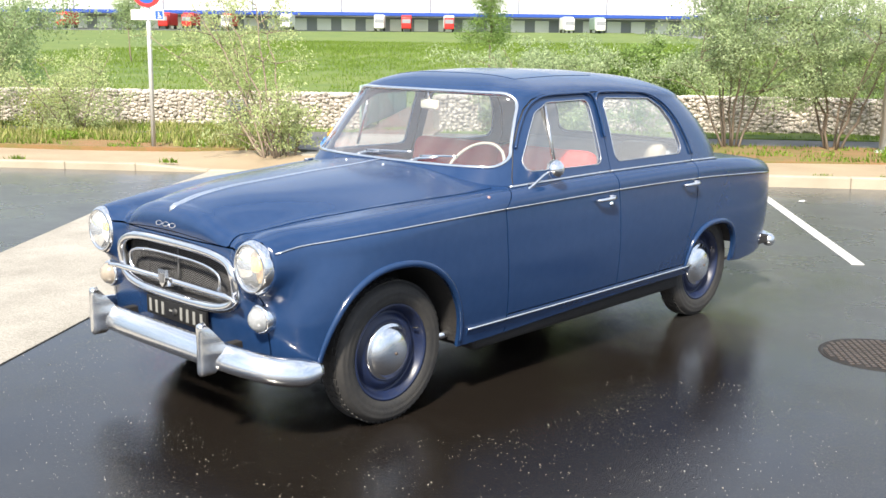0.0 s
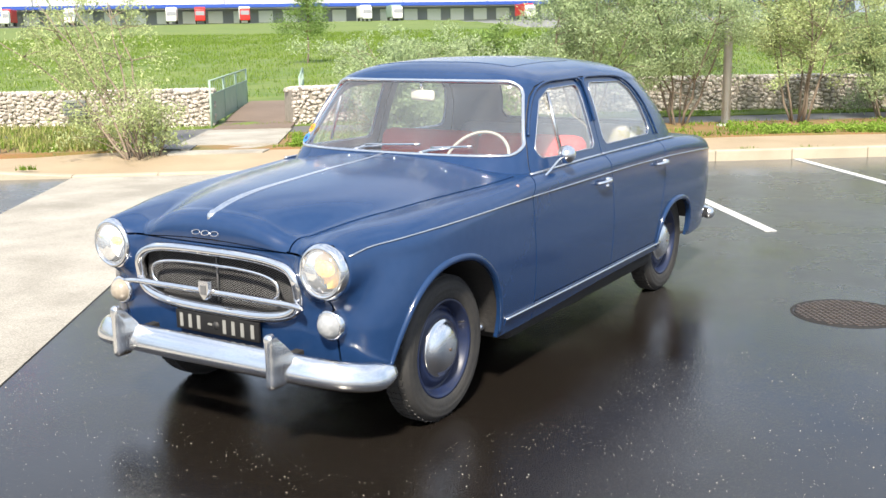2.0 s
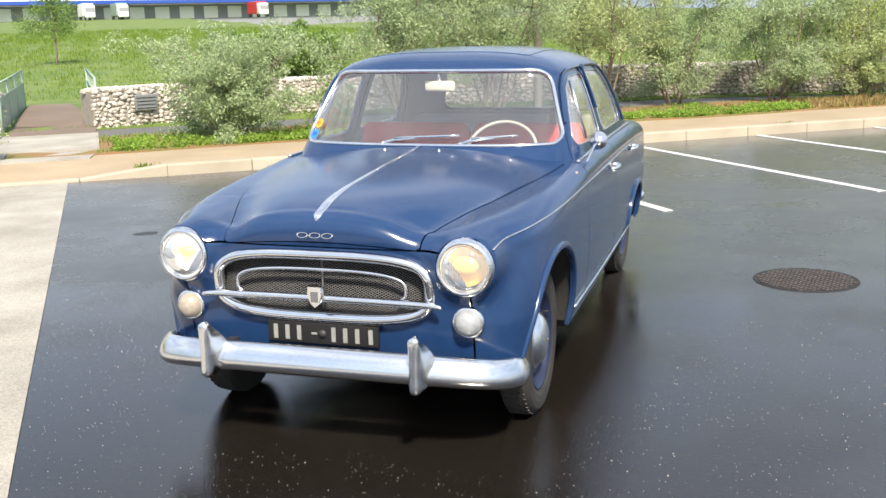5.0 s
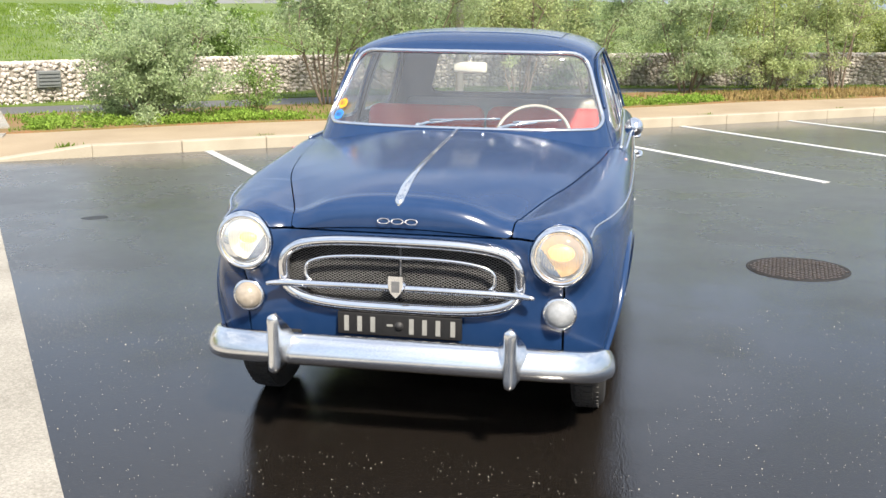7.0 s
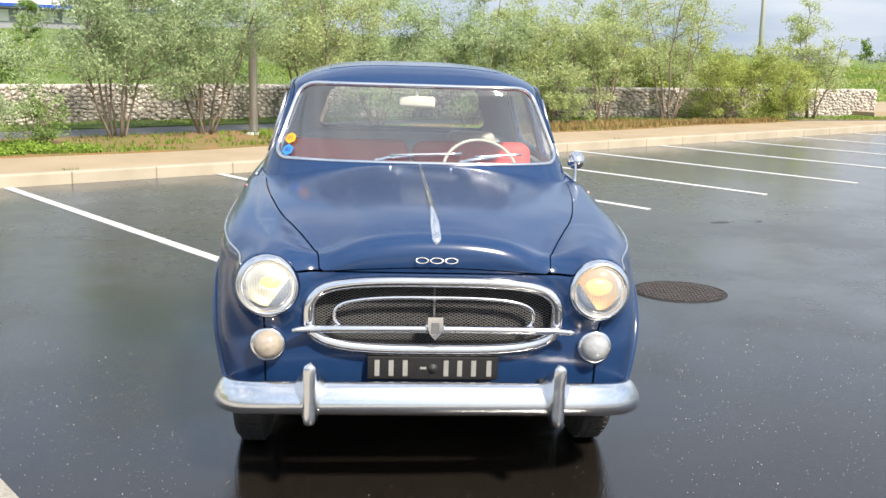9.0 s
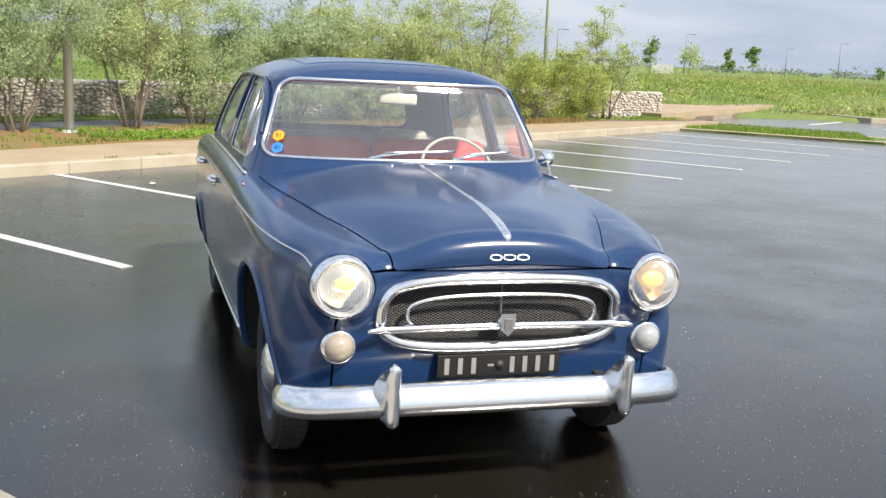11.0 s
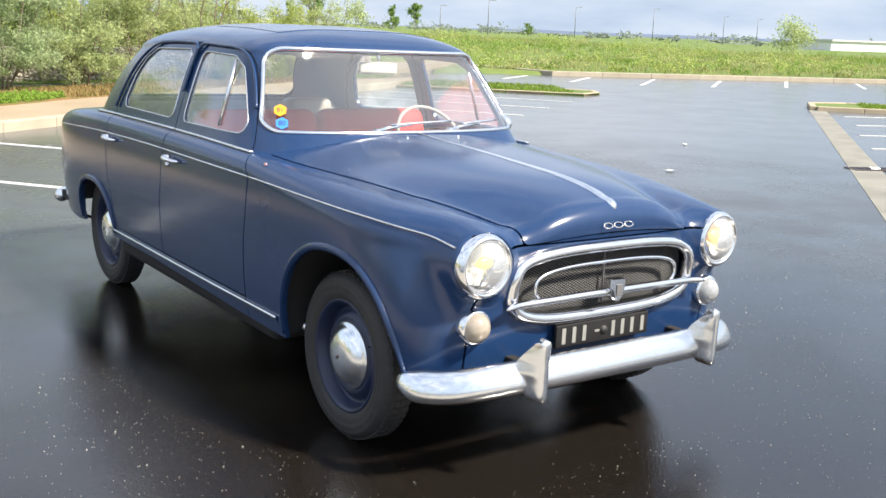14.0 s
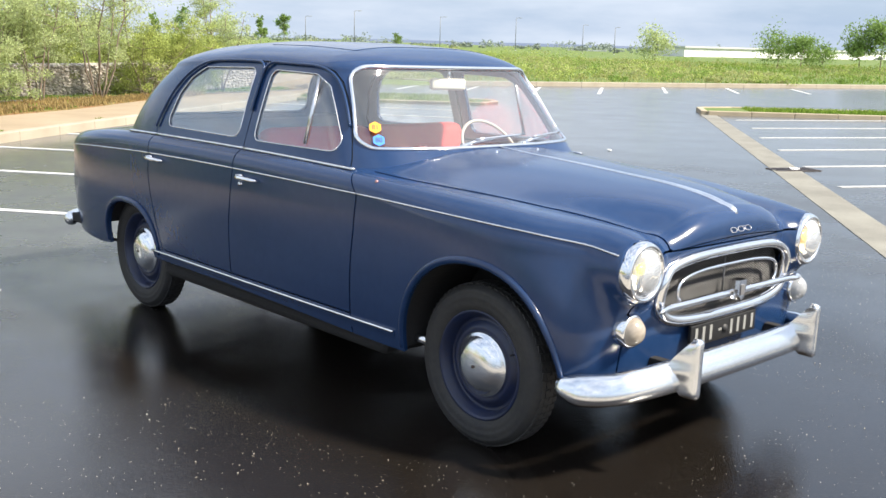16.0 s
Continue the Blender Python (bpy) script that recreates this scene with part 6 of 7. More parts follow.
sw = empty("steering_wheel", (0.318, 0.965, 1.000), "cream steering wheel")
sw.parent = car
sw.rotation_euler = (radians(52), 0, 0)
emit("wheel_rim", *tube([(0.182 * math.cos(v), 0.182 * math.sin(v), 0) for v in t], 0.0082, True, 10), "ivory", sw)
for ang in (200, 340):
    v = radians(ang)
    emit("spoke", *tube([(0, 0, -0.02), (0.178 * math.cos(v), 0.178 * math.sin(v), 0)], 0.007, sides=6), "ivory", sw)
emit("hub", *lathe([(0.0, 0.012), (0.03, 0.006), (0.035, -0.03)], 20, "z"), "ivory", sw)
emit("horn_ring", *tube([(0.12 * math.cos(v), 0.12 * math.sin(v), 0.002) for v in np.linspace(math.pi * 0.95, math.pi * 2.05, 24)], 0.005, sides=6), "chrome", sw)
emit("column", *tube([(0, 0, -0.02), (0, 0, -0.35)], 0.022), "dash", sw)
mirror_in = emit("rear_view_mirror", *box(-0.090, 0.090, 0.955, 0.985, 1.305, 1.358, 0.012), "cream", car, "cream rear-view mirror")
emit("mirror_stem", *tube([(0, 0.965, 1.357), (0, 0.96, 1.40)], 0.008, sides=6), "chrome", mirror_in)
mirror_in.matrix_local = pose(0, 0.97, 0, 0, 0, -20) @ pose(0, -0.97, 0)      # turned towards the driver


# ---------------------------------------------------------------- plants
def leaves(centres, spread, count, size, rng, narrow=0.42, droop=0.2):
    """Many small pointed leaves in clumps round the given centres."""
    C = np.array(centres)
    pick = rng.integers(0, len(C), count)
    S = np.array(spread)[pick] if not np.isscalar(spread) else np.full(count, spread)
    off = rng.normal(size=(count, 3))
    off *= (rng.random(count) ** 0.5 / np.linalg.norm(off, axis=1))[:, None] * S[:, None]
    off[:, 2] *= 0.75
    P = C[pick] + off
    d = rng.normal(size=(count, 3))
    d[:, 2] -= droop
    d /= np.linalg.norm(d, axis=1)[:, None]
    n = rng.normal(size=(count, 3))
    s = np.cross(d, n)
    s /= np.linalg.norm(s, axis=1)[:, None]
    L = size * rng.uniform(0.6, 1.3, count)[:, None]
    V = np.stack([P - d * L / 2, P + s * L * narrow / 2, P + d * L / 2, P - s * L * narrow / 2], 1).reshape(-1, 3)
    F = np.arange(count * 4).reshape(-1, 4)
    return V, F


def emit_fast(name, V, F, mat, parent, label="", kind=""):
    me = bpy.data.meshes.new(name)
    me.from_pydata(V.tolist(), [], F.tolist())
    me.materials.append(M[mat])
    ob = new(name, me)
    ob.parent = parent
    return tagged(ob, label, kind=kind)


def shrub(u, v, height, wide, mat, seed, label, name="shrub", stems=6, count=5000, leaf=0.056, open_foot=0.16, lean=0.0, z0=0.14, spot=None, group="shrubs behind the kerb", clump=0.20, bare=0.0):
    """A shrub with several leaning stems, forking branches and clumped leaves with gaps."""
    rng = np.random.default_rng(seed)
    x, y, _ = at_uv(u, v) if spot is None else spot
    t = empty(name, (x, y, z0), label, "shrub" if name == "shrub" else "tree", group)
    wood, tips = [], []
    for k in range(stems):
        a = 2 * math.pi * (k + rng.random() * 0.7) / stems
        r = wide / 2 * (0.35 + 0.65 * rng.random())
        top = height * (0.62 + 0.36 * rng.random())
        base = np.array([0.10 * math.cos(a), 0.10 * math.sin(a), -0.08]) * (1 if stems > 1 else 0.1)
        end = np.array([r * math.cos(a) + lean, r * math.sin(a), top])
        if stems == 1:
            end = np.array([lean, 0, height * 0.9])
        mid = base + (end - base) * 0.45 + rng.normal(size=3) * 0.08 * wide + [0, 0, 0.12 * height]
        s = np.linspace(0, 1, 10)[:, None]
        P = base * (1 - s) ** 2 + mid * 2 * s * (1 - s) + end * s ** 2
        P += rng.normal(size=P.shape) * 0.018 * min(1, height / 2)
        thick = (0.010 + 0.008 * height / 2) * (1.8 if stems == 1 else 1)
        wood.append(tube(P, np.linspace(thick, thick * 0.25, 10), False, 5))
        forks = 10 if stems > 1 else 22
        for j in range(forks):
            f = open_foot + (1 - open_foot) * rng.random()
            i = min(9, int(f * 9))
            q = P[i]
            out = rng.normal(size=3)
            out[2] = abs(out[2]) * 0.5 + 0.1
            out /= np.linalg.norm(out)
            ln = wide * (0.16 + 0.22 * rng.random()) * (1.15 - 0.5 * f)
            if stems == 1:
                ln = wide * 0.5 * (0.5 + 0.5 * rng.random()) * (1.1 - 0.75 * max(0, f - 0.35))
            e = q + out * ln
            bend = q + out * ln * 0.5 + [0, 0, 0.06 * ln]
            wood.append(tube([q, bend, e], [thick * 0.4, thick * 0.28, thick * 0.12], False, 4))
            tips += [e, bend + (e - bend) * 0.4]
            for _ in range(2):
                tips.append(e + rng.normal(size=3) * 0.13 * wide * 0.6)
        tips.append(P[-1])
    emit("trunk", *join(*wood), "wood", t, "thin grey-brown stems")
    tips = [p for p in tips if p[2] > open_foot * height * 0.6]
    spread = clump * (0.6 + 0.8 * rng.random(len(tips))) * max(0.6, wide / 2.2)
    V, F = leaves(tips, spread, int(count * (5.6 if stems > 1 else 2.2)), leaf, rng, 0.34)
    emit_fast("crown", V, F, mat, t, "clumps of small leaves")
    return t


OLIVE = "low olive green bush before the stone wall"
SILVER, PALE, FRESH = "bushy shrub with silvery green leaves behind the kerb", "sparse pale green flowering shrub behind the kerb", "fresh green shrub behind the kerb"
ROW = [
    (-2.95, 9.55, 2.5, 1.9, "leafB", PALE, 8, 1900), (-2.75, 9.75, 0.95, 0.8, "leafB", PALE, 5, 420), (-7.53, 12.91, 1.5, 2.2, "leafB", PALE, 6, 1500), (-9.7, 13.2, 1.4, 2.2, "leafB", PALE, 6, 1500),
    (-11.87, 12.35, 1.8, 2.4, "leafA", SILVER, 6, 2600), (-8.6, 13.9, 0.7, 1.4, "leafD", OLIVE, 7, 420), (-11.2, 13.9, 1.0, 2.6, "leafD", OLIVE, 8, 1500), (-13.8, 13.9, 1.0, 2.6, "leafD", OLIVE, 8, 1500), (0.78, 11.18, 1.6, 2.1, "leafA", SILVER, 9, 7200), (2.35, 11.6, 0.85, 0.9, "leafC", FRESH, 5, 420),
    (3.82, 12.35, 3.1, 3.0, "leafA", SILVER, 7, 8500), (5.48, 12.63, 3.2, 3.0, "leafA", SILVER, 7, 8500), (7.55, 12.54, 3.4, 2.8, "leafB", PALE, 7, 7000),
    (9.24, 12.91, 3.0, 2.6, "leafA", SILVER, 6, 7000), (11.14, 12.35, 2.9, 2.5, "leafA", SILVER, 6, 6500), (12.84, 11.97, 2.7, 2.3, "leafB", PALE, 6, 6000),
    (14.35, 11.69, 2.8, 2.3, "leafB", PALE, 6, 5200), (16.12, 11.32, 3.3, 2.2, "leafB", PALE, 6, 3600), (17.77, 11.04, 1.9, 2.3, "leafD", FRESH, 6, 4000),
    (19.42, 10.66, 1.7, 2.0, "leafD", FRESH, 6, 3200), (20.59, 10.47, 3.0, 1.7, "leafB", PALE, 5, 2600),
]
for k, (u, v, h, w, mat, label, stems, count) in enumerate(ROW):
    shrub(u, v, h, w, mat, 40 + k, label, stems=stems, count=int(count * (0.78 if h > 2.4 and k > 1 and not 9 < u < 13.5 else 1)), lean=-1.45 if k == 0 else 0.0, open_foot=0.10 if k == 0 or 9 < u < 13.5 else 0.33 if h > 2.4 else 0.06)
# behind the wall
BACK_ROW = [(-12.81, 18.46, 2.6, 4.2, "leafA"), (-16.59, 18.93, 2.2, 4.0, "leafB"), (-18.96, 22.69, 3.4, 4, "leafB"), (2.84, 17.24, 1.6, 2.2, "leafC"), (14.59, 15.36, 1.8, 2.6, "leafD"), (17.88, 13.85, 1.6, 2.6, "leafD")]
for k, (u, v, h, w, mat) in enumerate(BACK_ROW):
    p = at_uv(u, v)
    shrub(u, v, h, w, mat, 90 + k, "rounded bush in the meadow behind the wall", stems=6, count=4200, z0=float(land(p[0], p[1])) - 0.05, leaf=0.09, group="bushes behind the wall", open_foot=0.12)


def polar(az, far, eye=(0.0, -3.0)):
    return eye[0] + far * math.cos(radians(az)), eye[1] + far * math.sin(radians(az))


# young trees in the meadow and on the bank
for k, (az, far, h, w, mat, eye, count, leaf) in enumerate((
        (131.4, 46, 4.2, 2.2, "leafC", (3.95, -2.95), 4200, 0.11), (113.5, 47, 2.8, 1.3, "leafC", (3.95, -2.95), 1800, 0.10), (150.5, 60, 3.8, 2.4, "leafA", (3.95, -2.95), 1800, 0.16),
        (63.9, 120, 3.4, 1.5, "leafC", (-1.6, -3.5), 420, 0.28), (62.5, 115, 4.6, 2.0, "leafC", (-1.6, -3.5), 500, 0.30), (60.4, 112, 3.8, 2.6, "leafB", (-1.6, -3.5), 450, 0.30),
        (58.4, 110, 3.2, 1.5, "leafC", (-1.6, -3.5), 500, 0.26), (57.1, 112, 3.6, 1.7, "leafC", (-1.6, -3.5), 500, 0.28), (50.9, 120, 2.0, 1.3, "leafC", (-1.6, -3.5), 300, 0.24),
        (35.9, 95, 3.2, 3.0, "leafB", (-3.4, -2.6), 900, 0.28), (29.6, 92, 2.7, 3.4, "leafC", (-3.4, -2.6), 900, 0.26), (28.4, 90, 2.9, 2.6, "leafC", (-3.4, -2.6), 900, 0.26),
        (27.3, 92, 2.0, 2.4, "leafC", (-3.4, -2.6), 600, 0.24), (25.6, 84, 3.6, 2.6, "leafC", (-3.4, -2.6), 1000, 0.26), (24.6, 84, 4.0, 2.8, "leafC", (-3.4, -2.6), 1000, 0.26), (23.4, 80, 3.6, 3.0, "leafC", (-3.4, -2.6), 900, 0.26))):
    x, y = polar(az, far, eye)
    shrub(0, 0, h, w, mat, 200 + k, "slim young tree with a light crown in the meadow", name="tree", stems=1, count=count, leaf=leaf, open_foot=0.33, z0=float(land(x, y)) - 0.1, spot=(x, y, 0), group="young trees", clump=0.34 * w / 1.4)
# low scrub beyond the far kerb
rng = np.random.default_rng(5)
SCRUB = [[[], [], 0] for k in range(3)]
for k in range(460):
    az, far = rng.uniform(18, 72), 36 + 85 * rng.random() ** 1.4
    x, y = polar(az, far, (-2, -3))
    if FAR[0] * x + FAR[1] * y < FAR[2] + 1.2:
        continue
    h = (0.2 + 1.15 * rng.random() ** 2.4) * float(np.interp(az, [33, 42], [0.5, 1.0]))
    c = rng.normal(size=(14, 3)) * [h, h, h * 0.25] + [x, y, float(land(x, y)) + h * 0.35]
    v, f = leaves(c, h * 0.5, 300, 0.12, rng, 0.4)
    b = SCRUB[k % 3]
    b[0].append(v), b[1].append(f + b[2])
    b[2] += len(v)
for (V, F, n), mat, label in zip(SCRUB, ("scrubA", "scrubB", "scrubC"), ("low green scrub on the far bank", "yellowish scrub on the far bank", "pale dry scrub on the far bank")):
    emit_fast("scrub", np.vstack(V), np.vstack(F), mat, None, label, "stuff")["category"] = "scrub"


def grass(name, spots, height, label, mat="blade"):
    """Tufts of grass blades, each a narrow bent triangle."""
    rng = np.random.default_rng(len(spots))
    P = np.array(spots)
    n = len(P)
    a = rng.uniform(0, 2 * math.pi, n)
    h = height * rng.uniform(0.4, 1.2, n) * (1 + np.clip((np.hypot(P[:, 0], P[:, 1]) - 22) / 50, 0, 1.5))
    d = np.stack([np.cos(a), np.sin(a), np.zeros(n)], 1)
    s = np.stack([-np.sin(a), np.cos(a), np.zeros(n)], 1) * (0.010 + 0.05 * h)[:, None]
    tip = P + d * (h * rng.uniform(0.1, 0.8, n))[:, None] + np.stack([np.zeros(n), np.zeros(n), h], 1)
    V = np.stack([P - s, P + s, tip], 1).reshape(-1, 3)
    ob = emit_fast(name, V, np.arange(3 * n).reshape(-1, 3), mat, None, label, "stuff")
    ob["category"] = "grass"


rng = np.random.default_rng(11)
tufts = []
for k in range(26000):
    u = rng.uniform(-18, 22.8)
    lush = noise.noise((u * 0.35, 1.7, 0.2))
    f = rng.random() ** 1.6
    v = bed_front(u) + f * (float(path_front(u)) - bed_front(u))
    if rng.random() < 0.25:
        v = path_back(u) + rng.random() * (float(wall_v(u)) - path_back(u))
    elif -2.85 < u < -1.15 or lush + (0.5 if -2 < u < 9.5 else 0.25 if u < 0 else 0.0) < 0.10 and rng.random() < 0.92 or noise.noise((u * 1.9, v * 1.9, 0.7)) < -0.12:
        continue
    p = at_uv(u, v)
    tufts.append((p[0], p[1], 0.15))
for u in (-6.3, -4.1, -0.6, 1.7, 4.4, 5.2, 6.1, 8.6, 11.3):
    for k in range(45):
        p = at_uv(u + rng.normal() * 0.07, KERB + 0.16 + abs(rng.normal()) * 0.03)
        tufts.append((p[0], p[1], 0.10))
grass("weeds", tufts, 0.065, "green weeds and grass in the planting bed")
low, dry = [], []
for k in range(2600):
    u, f = rng.uniform(-12, 22), rng.random() ** 1.7
    v = bed_front(u) + 0.05 + f * 1.5
    if v > path_front(u) - 0.1 or -2.9 < u < -0.9:
        continue
    p, here = at_uv(u, v), noise.noise((u * 0.8, v * 0.8, 4.1))
    if (3.6 < u < 10.4 and f < 0.55 and here > (-0.3 if u > 5 else -0.05)) or here > 0.3 and u < 10.4 or -0.9 < u < 0.6 and here > -0.2:
        low.append((p[0], p[1], 0.17 + 0.05 * rng.random()))
    elif u > 9.5 and here > -0.3:
        dry.append((p[0], p[1], 0.155))
V, F = leaves(low, 0.10, 42 * len(low), 0.045, rng, 0.55, 0.0)
emit_fast("ground_cover", V, F, "cover", None, "bright green low leafy weeds along the pavement", "stuff")["category"] = "weeds"
dry = [(x + rng.normal() * 0.08, y + rng.normal() * 0.08, z) for x, y, z in dry for _ in range(11)]
grass("dry_grass", dry, 0.10, "dry tan grass at the edge of the planting bed", "dryblade")
tufts = []
n = 240000
u, d = rng.uniform(-38, 26, n), 0.6 + 110 * rng.random(n) ** 1.8
v = np.array(wall_v(u)) + d
x, y = u * U[0] + v * W[0], u * U[1] + v * W[1]
clump = np.sin(x * 0.9 + 2 * np.sin(y * 0.43)) * np.sin(y * 1.1 + 2 * np.sin(x * 0.37)) + 0.6 * np.sin(x * 2.3 + y * 1.7)
keep = (clump + rng.normal(size=n) * 0.5 > -0.45) & ~((u > -2.65) & (u < -1.05) & (v < 20.2))
tufts = np.stack([x, y, land(x, y) - 0.03], 1)[keep]
grass("meadow_grass", tufts, 0.12, "long grass blades on the meadow behind the wall")
n = 70000
az, far = np.radians(rng.uniform(16, 76, n)), 30 + 85 * rng.random(n) ** 1.5
x, y = -2 + far * np.cos(az), -3 + far * np.sin(az)
keep = FAR[0] * x + FAR[1] * y > FAR[2] + 1.2
spots = np.stack([x, y, land(x, y) - 0.03], 1)[keep]
yellowed = np.array([noise.noise((p[0] * 0.13, p[1] * 0.13, 8.8)) for p in spots]) + rng.normal(size=len(spots)) * 0.12 > -0.02
grass("bank_grass", spots[~yellowed], 0.14, "long rough green grass on the far bank")
grass("bank_grass", spots[yellowed], 0.15, "long yellowed grass on the far bank", "straw")
# rank grass and brush before the left wall
n = 52000
u, v = rng.uniform(-20, -3.5, n), rng.uniform(10.3, 14.6, n)
keep = np.array([noise.noise((a * 0.5, b * 0.9, 2.2)) for a, b in zip(u, v)]) + rng.normal(size=n) * 0.15 + np.interp(u, [-7, -3.6], [0.2, 0.0]) + np.interp(v, [10.4, 11.4], [-0.1, 0.1]) > 0.0
spots = np.stack([u * U[0] + v * W[0], u * U[1] + v * W[1], np.full(n, 0.14)], 1)[keep]
grass("rank_grass", spots[::2], 0.15, "rank olive grass before the stone wall", "straw")
grass("rank_grass", spots[1::3], 0.13, "rank green grass before the stone wall")
tufts, long_tufts = [], []
for k in range(15000):
    t, w = rng.random(), rng.random()
    if k % 3 == 0:
        a, b, c = np.array(PEN[0][:2]), np.array(PEN[1][:2]), np.array(PEN[4][:2])
        p = a + t * 0.97 * (b - a) + (w * 0.95 + 0.02) * (c - a)
    else:
        a, b, c = np.array(ISL[0]), np.array(ISL[4]), np.array(ISL[0]) + [1.4, 1.2]
        p = a + (0.07 + t * 0.93) * (b - a) + (0.12 + w * 0.8) * (c - a)
        long_tufts.append((p[0], p[1], 0.07))
        continue
    tufts.append((p[0], p[1], 0.045))
grass("island_grass", tufts, 0.075, "short grass on the traffic island")
grass("island_grass", long_tufts, 0.09, "tufted green grass on the long traffic island")


# ---------------------------------------------------------------- street furniture and far buildings
def sign_post():
    x, y = -10.3, 5.38
    t = empty("road_sign", (x, y, 0.12), "no-parking sign with a small plate on a grey post", "road sign")
    t.rotation_euler = (0, 0, radians(-60) + math.pi / 2 + radians(12))
    emit("post", *tube([(0, 0, -0.1), (0, 0, 2.68)], 0.035, sides=12), "post", t)
    face = lambda prof, at: lathe(prof, 40, "y", at)
    disc = emit("disc", *face([(0.0, -0.045), (0.222, -0.045), (0.225, -0.035), (0.0, -0.035)], (0, 0, 2.33)), "red", t, "round red sign", smooth=False)
    emit("blue_field", *face([(0.0, -0.049), (0.165, -0.049), (0.165, -0.045)], (0, 0, 2.33)), "signblue", disc, smooth=False)
    bar = emit("slash", *box(-0.02, 0.02, -0.053, -0.049, -0.165, 0.165), "red", disc, smooth=False)
    bar.matrix_local = pose(0, 0, 2.33, 0, -45, 0)
    pl = emit("plate", *box(-0.25, 0.25, -0.045, -0.037, 1.92, 2.07, 0.004), "white", t, "white plate with a small blue square", smooth=False)
    emit("blue_square", *box(0.12, 0.235, -0.049, -0.045, 1.935, 2.055), "signblue", pl, smooth=False)
    emit("symbol", *join(box(0.165, 0.180, -0.052, -0.049, 1.98, 2.035), box(0.165, 0.205, -0.052, -0.049, 1.975, 1.986), box(0.155, 0.205, -0.052, -0.049, 1.948, 1.958), box(0.20, 0.21, -0.052, -0.049, 1.95, 1.98)), "white", pl, smooth=False)


sign_post()


def lamp_post(x, y, z, h, r=0.075, mat="post", label="tall grey steel lamp post"):
    t = empty("street_lamp", (x, y, z), label, "lamp post", "lamp posts")
    emit("pole", *tube([(0, 0, -0.2), (0, 0, h * 0.5), (0, 0, h)], [r, r * 0.85, r * 0.6], sides=12), mat, t)
    emit("arm", *tube([(0, 0, h), (0.4 * h / 6, 0, h + 0.08), (1.0 * h / 6, 0, h + 0.1)], r * 0.5, sides=6), mat, t)
    emit("lantern", *moved(box(-0.35, 0.35, -0.12, 0.12, -0.05, 0.05, 0.03), pose(1.2 * h / 6, 0, h + 0.1)), "plastic", t)
    emit("foot", *lathe([(r * 1.9, 0.0), (r * 1.9, 0.03), (r * 1.1, 0.05)], 16, "z"), "post", t)


lamp_post(*at_uv(6.17, 12.26)[:2], 0.12, 8.0, 0.075)
x, y = polar(69.7, 42, (-0.2, -4.06))
lamp_post(x, y, float(land(x, y)), 9.0, 0.1)
for az, far, h in ((73.8, 95, 5.6), (67.9, 110, 4.2), (61.0, 150, 5.5), (53.2, 170, 5.4), (48.4, 190, 5.6), (44.2, 200, 6.0), (40.5, 210, 5.4), (38.8, 200, 5.0), (55.8, 180, 4.6)):
    x, y = polar(az, far, (-0.8, -3.6))
    lamp_post(x, y, float(land(x, y)), h, 0.075, "plastic", "slim dark grey lamp post far across the fields")


def ground_lamp(u, v, turn):
    """A grey box lamp on the stones."""
    t = empty("wall_lamp", at_uv(u, v, 0.55), "grey rectangular lamp box fixed on the stone wall", "lamp")
    t.rotation_euler = (0, 0, ANG + radians(turn))
    emit("housing", *box(-0.2, 0.2, -0.12, 0.03, -0.14, 0.14, 0.015), "plastic", t, smooth=False)
    emit("louvre", *join(*[box(-0.17, 0.17, -0.14, -0.12, z, z + 0.03) for z in (-0.09, -0.03, 0.03, 0.09)]), "plastic", t, smooth=False)


ground_lamp(-0.3, 14.81, 14), ground_lamp(-5.08, 14.51, 0)


def railing(a, b, panel, label):
    """A metal railing: posts, rails, an upper lattice and a solid panel below."""
    t = empty("railing", (0, 0, 0), label, "railing")
    a, b = np.array(a), np.array(b)
    rise = 0.10
    n = 4 if panel else 2
    up = lambda f, z: (*(a + (b - a) * f)[:2], z + rise * f)
    for k in range(n):
        f = k / (n - 1)
        emit("post", *tube([up(f, 0.05), up(f, 1.0)], 0.022, sides=8), "rail", t)
    for z in (0.99, 0.74):
        emit("rail", *tube([up(0, z), up(1, z)], 0.017, sides=8), "rail", t)
    if panel:
        d = (b - a)[:2] / np.linalg.norm((b - a)[:2])
        w = np.array([-d[1], d[0], 0]) * 0.008
        corners = [np.array(up(f, z)) for f, z in ((0, 0.22), (1, 0.22), (1, 0.73), (0, 0.73))]
        V = [tuple(c - w) for c in corners] + [tuple(c + w) for c in corners]
        emit("panel", V, [(3, 2, 1, 0), (4, 5, 6, 7)] + [(k, (k + 1) % 4, (k + 1) % 4 + 4, k + 4) for k in range(4)], "rail", t, smooth=False)
    for k in range(22 if panel else 8):
        f = (k + 0.5) / (22 if panel else 8)
        emit("baluster", *tube([up(f, 0.74 if panel else 0.2), up(f, 0.99)], 0.005, sides=5), "rail", t)


railing(at_uv(-2.62, 14.2), at_uv(-2.5, 18.6), True, "grey-green metal railing with a solid lower panel beside the path")
railing(at_uv(-1.1, 15.4), at_uv(-1.25, 18.6), False, "short grey-green metal railing behind the stone wall")


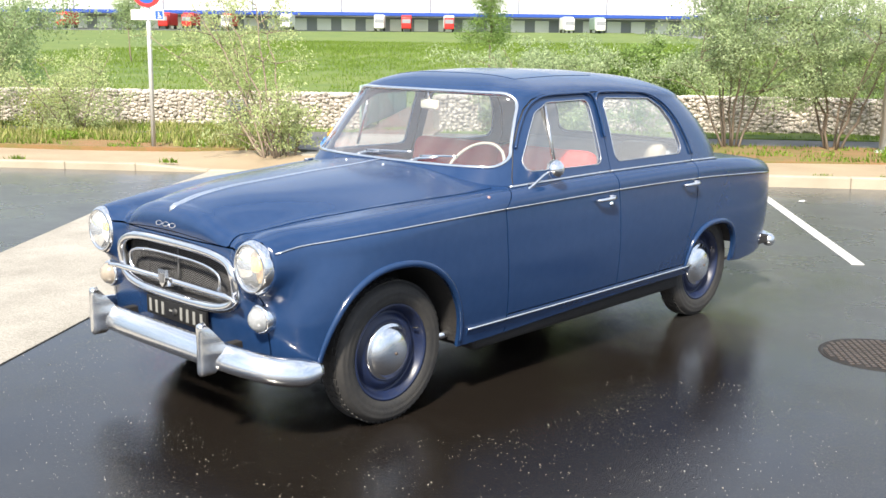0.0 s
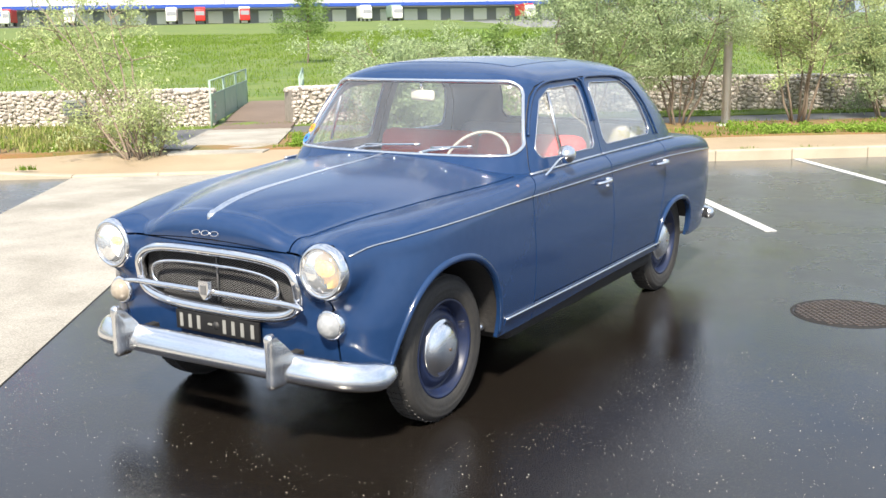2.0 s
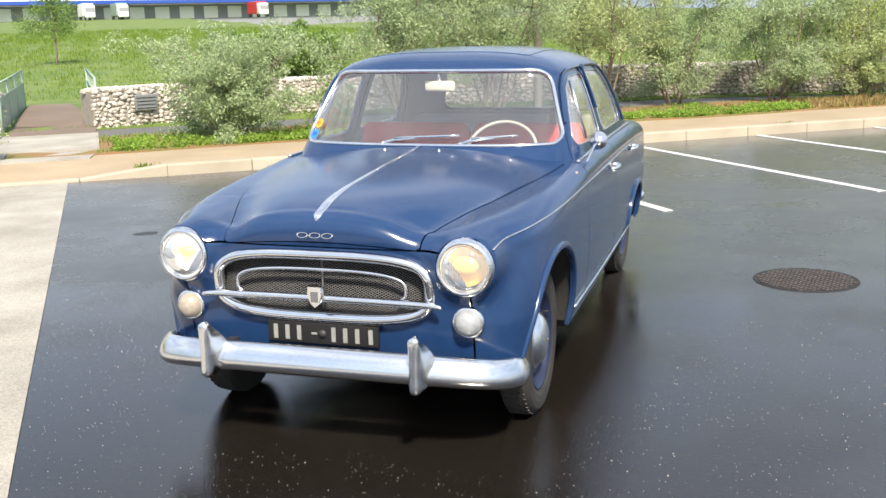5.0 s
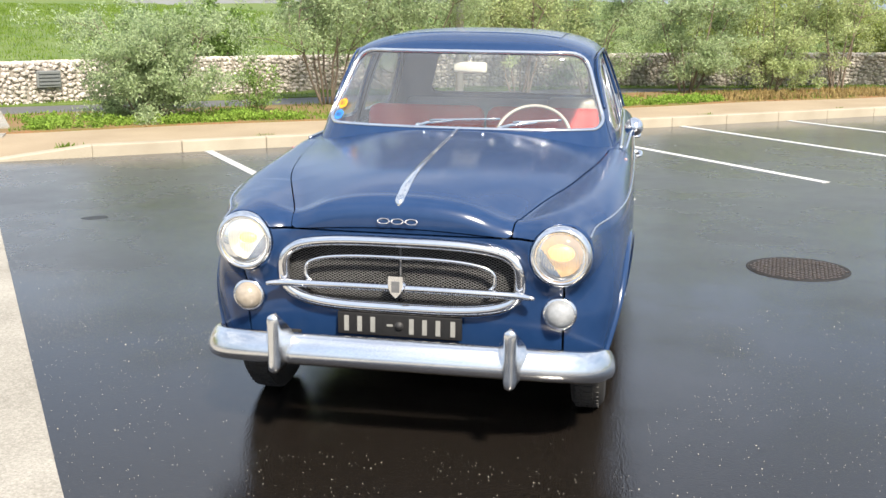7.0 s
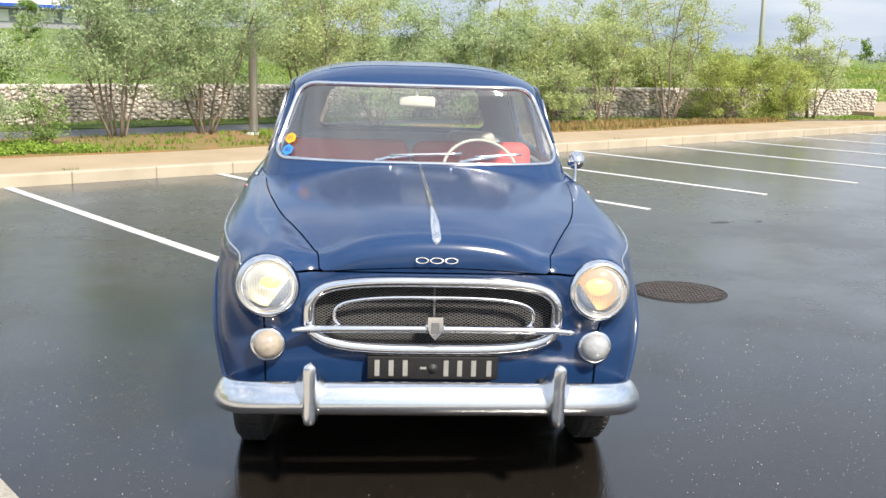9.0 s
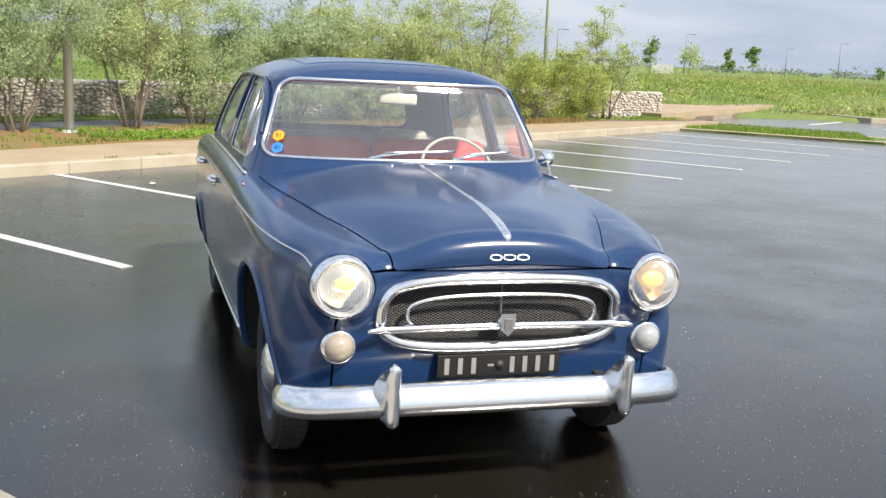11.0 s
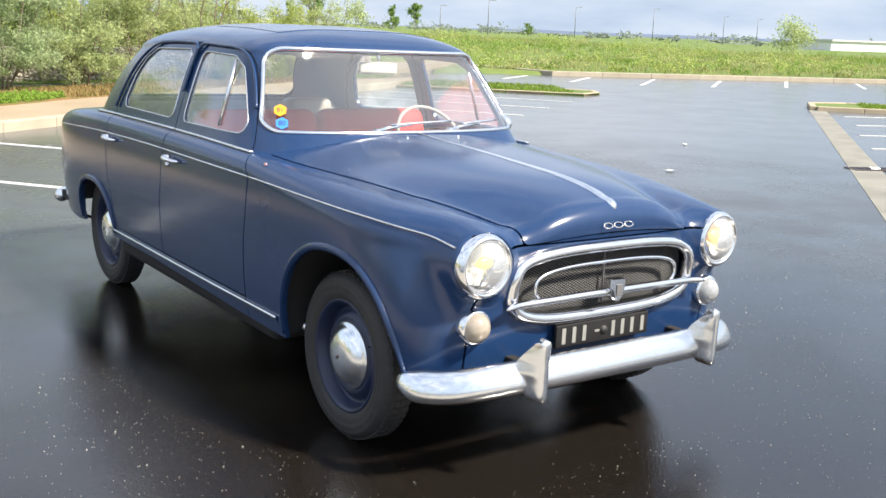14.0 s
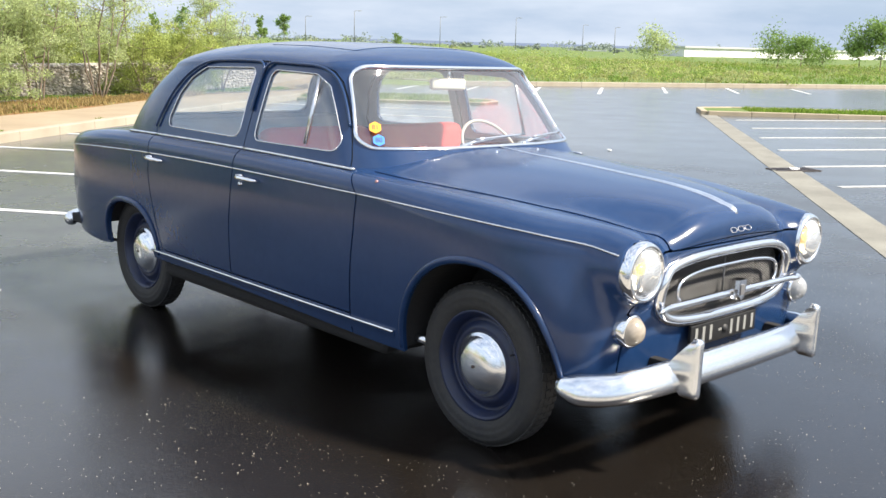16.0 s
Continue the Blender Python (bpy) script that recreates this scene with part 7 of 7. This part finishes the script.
def warehouse():
    """A long goods building far off: white wall over a blue edge and a row of loading docks."""
    cx, cy = polar(135, 285, (3.95, -2.95))
    z = 7.5
    t = empty("warehouse", (cx, cy, z), "long white warehouse with a blue edge over its loading docks", "warehouse")
    t.rotation_euler = (0, 0, radians(135 - 90))
    emit("wall", *box(-190, 190, 0, 60, 5.2, 16), "white", t, smooth=False)
    emit("blue_edge", *box(-190, 190, -3.0, 0, 4.2, 5.1), "cladblue", t, smooth=False)
    emit("dock_wall", *box(-190, 190, 1.0, 58, -3, 5.2), "dock", t, smooth=False)
    base = None
    for k in range(56):
        x = -185 + k * 6.6
        if base is None:
            base = emit("dock_door", *box(-1.9, 1.9, 0.75, 1.02, 0.3, 3.4), "white", t, smooth=False)
            base.matrix_local = pose(x, 0, 0)
        else:
            ob = new("dock_door", base.data)
            ob.parent, ob.matrix_local = t, pose(x, 0, 0)
    roof = [box(-190 + 24 * k, -190 + 24 * k + 0.5, -0.2, 0, 5.3, 16) for k in range(16)]
    emit("wall_joints", *join(*roof), "dock", t, smooth=False, kind="stuff")
    return t


wh = warehouse()


def truck(along, colour, cab, label):
    cx, cy = polar(135, 285, (3.95, -2.95))
    M0 = pose(cx, cy, 7.5, 0, 0, 45)
    t = empty("truck", (M0 @ Vector((along, -12, 0))), label, "truck", "trucks at the docks")
    t.rotation_euler = (0, 0, radians(45))
    emit("cargo_box", *box(-1.3, 1.3, -2.0, 6.5, 0.9, 4.0, 0.08), colour, t, smooth=False)
    emit("cab", *box(-1.25, 1.25, -4.6, -2.2, 0.5, 3.5, 0.25), cab, t)
    emit("cab_window", *box(-1.1, 1.1, -4.68, -4.58, 1.9, 2.9, 0.03), "dock", t, smooth=False)
    for x in (-1.1, 1.1):
        for y in (-3.6, 3.5, 5.0):
            w = lathe([(0.0, -0.15), (0.5, -0.15), (0.5, 0.15), (0.0, 0.15)], 16, "x", (x, y, 0.5))
            emit("wheel", *w, "rubber", t, smooth=False)


for along, colour, cab, label in ((-66, "red", "red", "red delivery truck at the docks"), (-60, "red", "red", "red delivery truck at the docks"), (-35, "white", "white", "white truck at the docks"), (-50, "red", "white", "red and white truck at the docks"), (-4, "red", "red", "red delivery truck at the docks"), (-11, "white", "white", "white trailer truck at the docks"), (7, "white", "red", "white truck with a red cab"), (38, "white", "white", "white trailer truck at the docks"), (46, "rail", "white", "green container truck at the docks"), (82, "red", "white", "red truck at the docks"), (-92, "red", "red", "red delivery truck at the docks")):
    truck(along, colour, cab, label)


def far_hall(az0, az1, far, top, base, label, mat="white", far1=None):
    a, b = np.array(polar(az0, far, (-3.4, -2.6))), np.array(polar(az1, far1 or far, (-3.4, -2.6)))
    ln = float(np.linalg.norm(b - a))
    d = (b - a) / ln
    t = empty("factory_hall", (a[0], a[1], base), label, "building", "far buildings")
    t.rotation_euler = (0, 0, math.atan2(d[1], d[0]))
    emit("wall", *box(0, ln, 0, 7, -3, top - base), mat, t, smooth=False)
    emit("roof", *box(-0.4, ln + 0.4, -0.4, 7.4, top - base, top - base + 0.35), "post", t, smooth=False)
    for k in range(max(2, int(ln / 9))):
        emit("door", *box(4 + k * 9, 7 + k * 9, -0.12, 0.02, -2, (top - base) * 0.6), "post", t, smooth=False)


far_hall(34.4, 20, 200, 1.75, -2.4, "long low white factory hall on the far edge of the fields", far1=328)
far_hall(40.6, 38.6, 300, 0.2, -3.5, "small white building far off in the fields")
far_hall(45.6, 44.6, 320, -0.2, -3.5, "small white building far off in the fields")
far_hall(66.6, 65.4, 150, 3.0, 0.5, "small grey service building on the bank", "plastic")


def hills():
    """Low ridge added on the horizon, its haze put into the blue colour."""
    rng = np.random.default_rng(21)
    V, F, n = [], [], 160
    for k in range(n):
        az = radians(-40 + 240 * k / (n - 1))
        h = 5 + 7 * noise.noise((k * 0.06, 3.1, 0.0)) + 3 * noise.noise((k * 0.31, 1.1, 0.0))
        for far, z in ((2600, -60), (2900, h * 0.7), (3300, h)):
            V.append((far * math.cos(az), far * math.sin(az), z))
    F = [(3 * k + j, 3 * k + 3 + j, 3 * k + 4 + j, 3 * k + 1 + j) for k in range(n - 1) for j in (0, 1)]
    emit("backdrop", V, F, "hills", None, "low added ridge on the horizon, coloured blue for haze", kind="structure")


hills()


def far_woods():
    """A thin line of trees and hedges at the end of the fields."""
    rng = np.random.default_rng(31)
    V, F, count = [], [], 0
    for k in range(230):
        az, far = rng.uniform(16, 78), rng.uniform(240, 420)
        x, y = polar(az, far, (-2, -3))
        h = (0.5 + 1.3 * rng.random() ** 3) * far / 260
        c = rng.normal(size=(9, 3)) * [h * 1.1, h * 1.1, h * 0.28] + [x, y, float(land(x, y)) + h * 0.7]
        v, f = leaves(c, h * 0.45, 110, 0.55, rng, 0.6)
        V.append(v), F.append(f + count)
        count += len(v)
    # the trees' haze comes from their greyed colour alone
    emit_fast("woods", np.vstack(V), np.vstack(F), "woods", None, "dark green trees greyed with painted haze along the horizon", "stuff")["category"] = "woods"


far_woods()
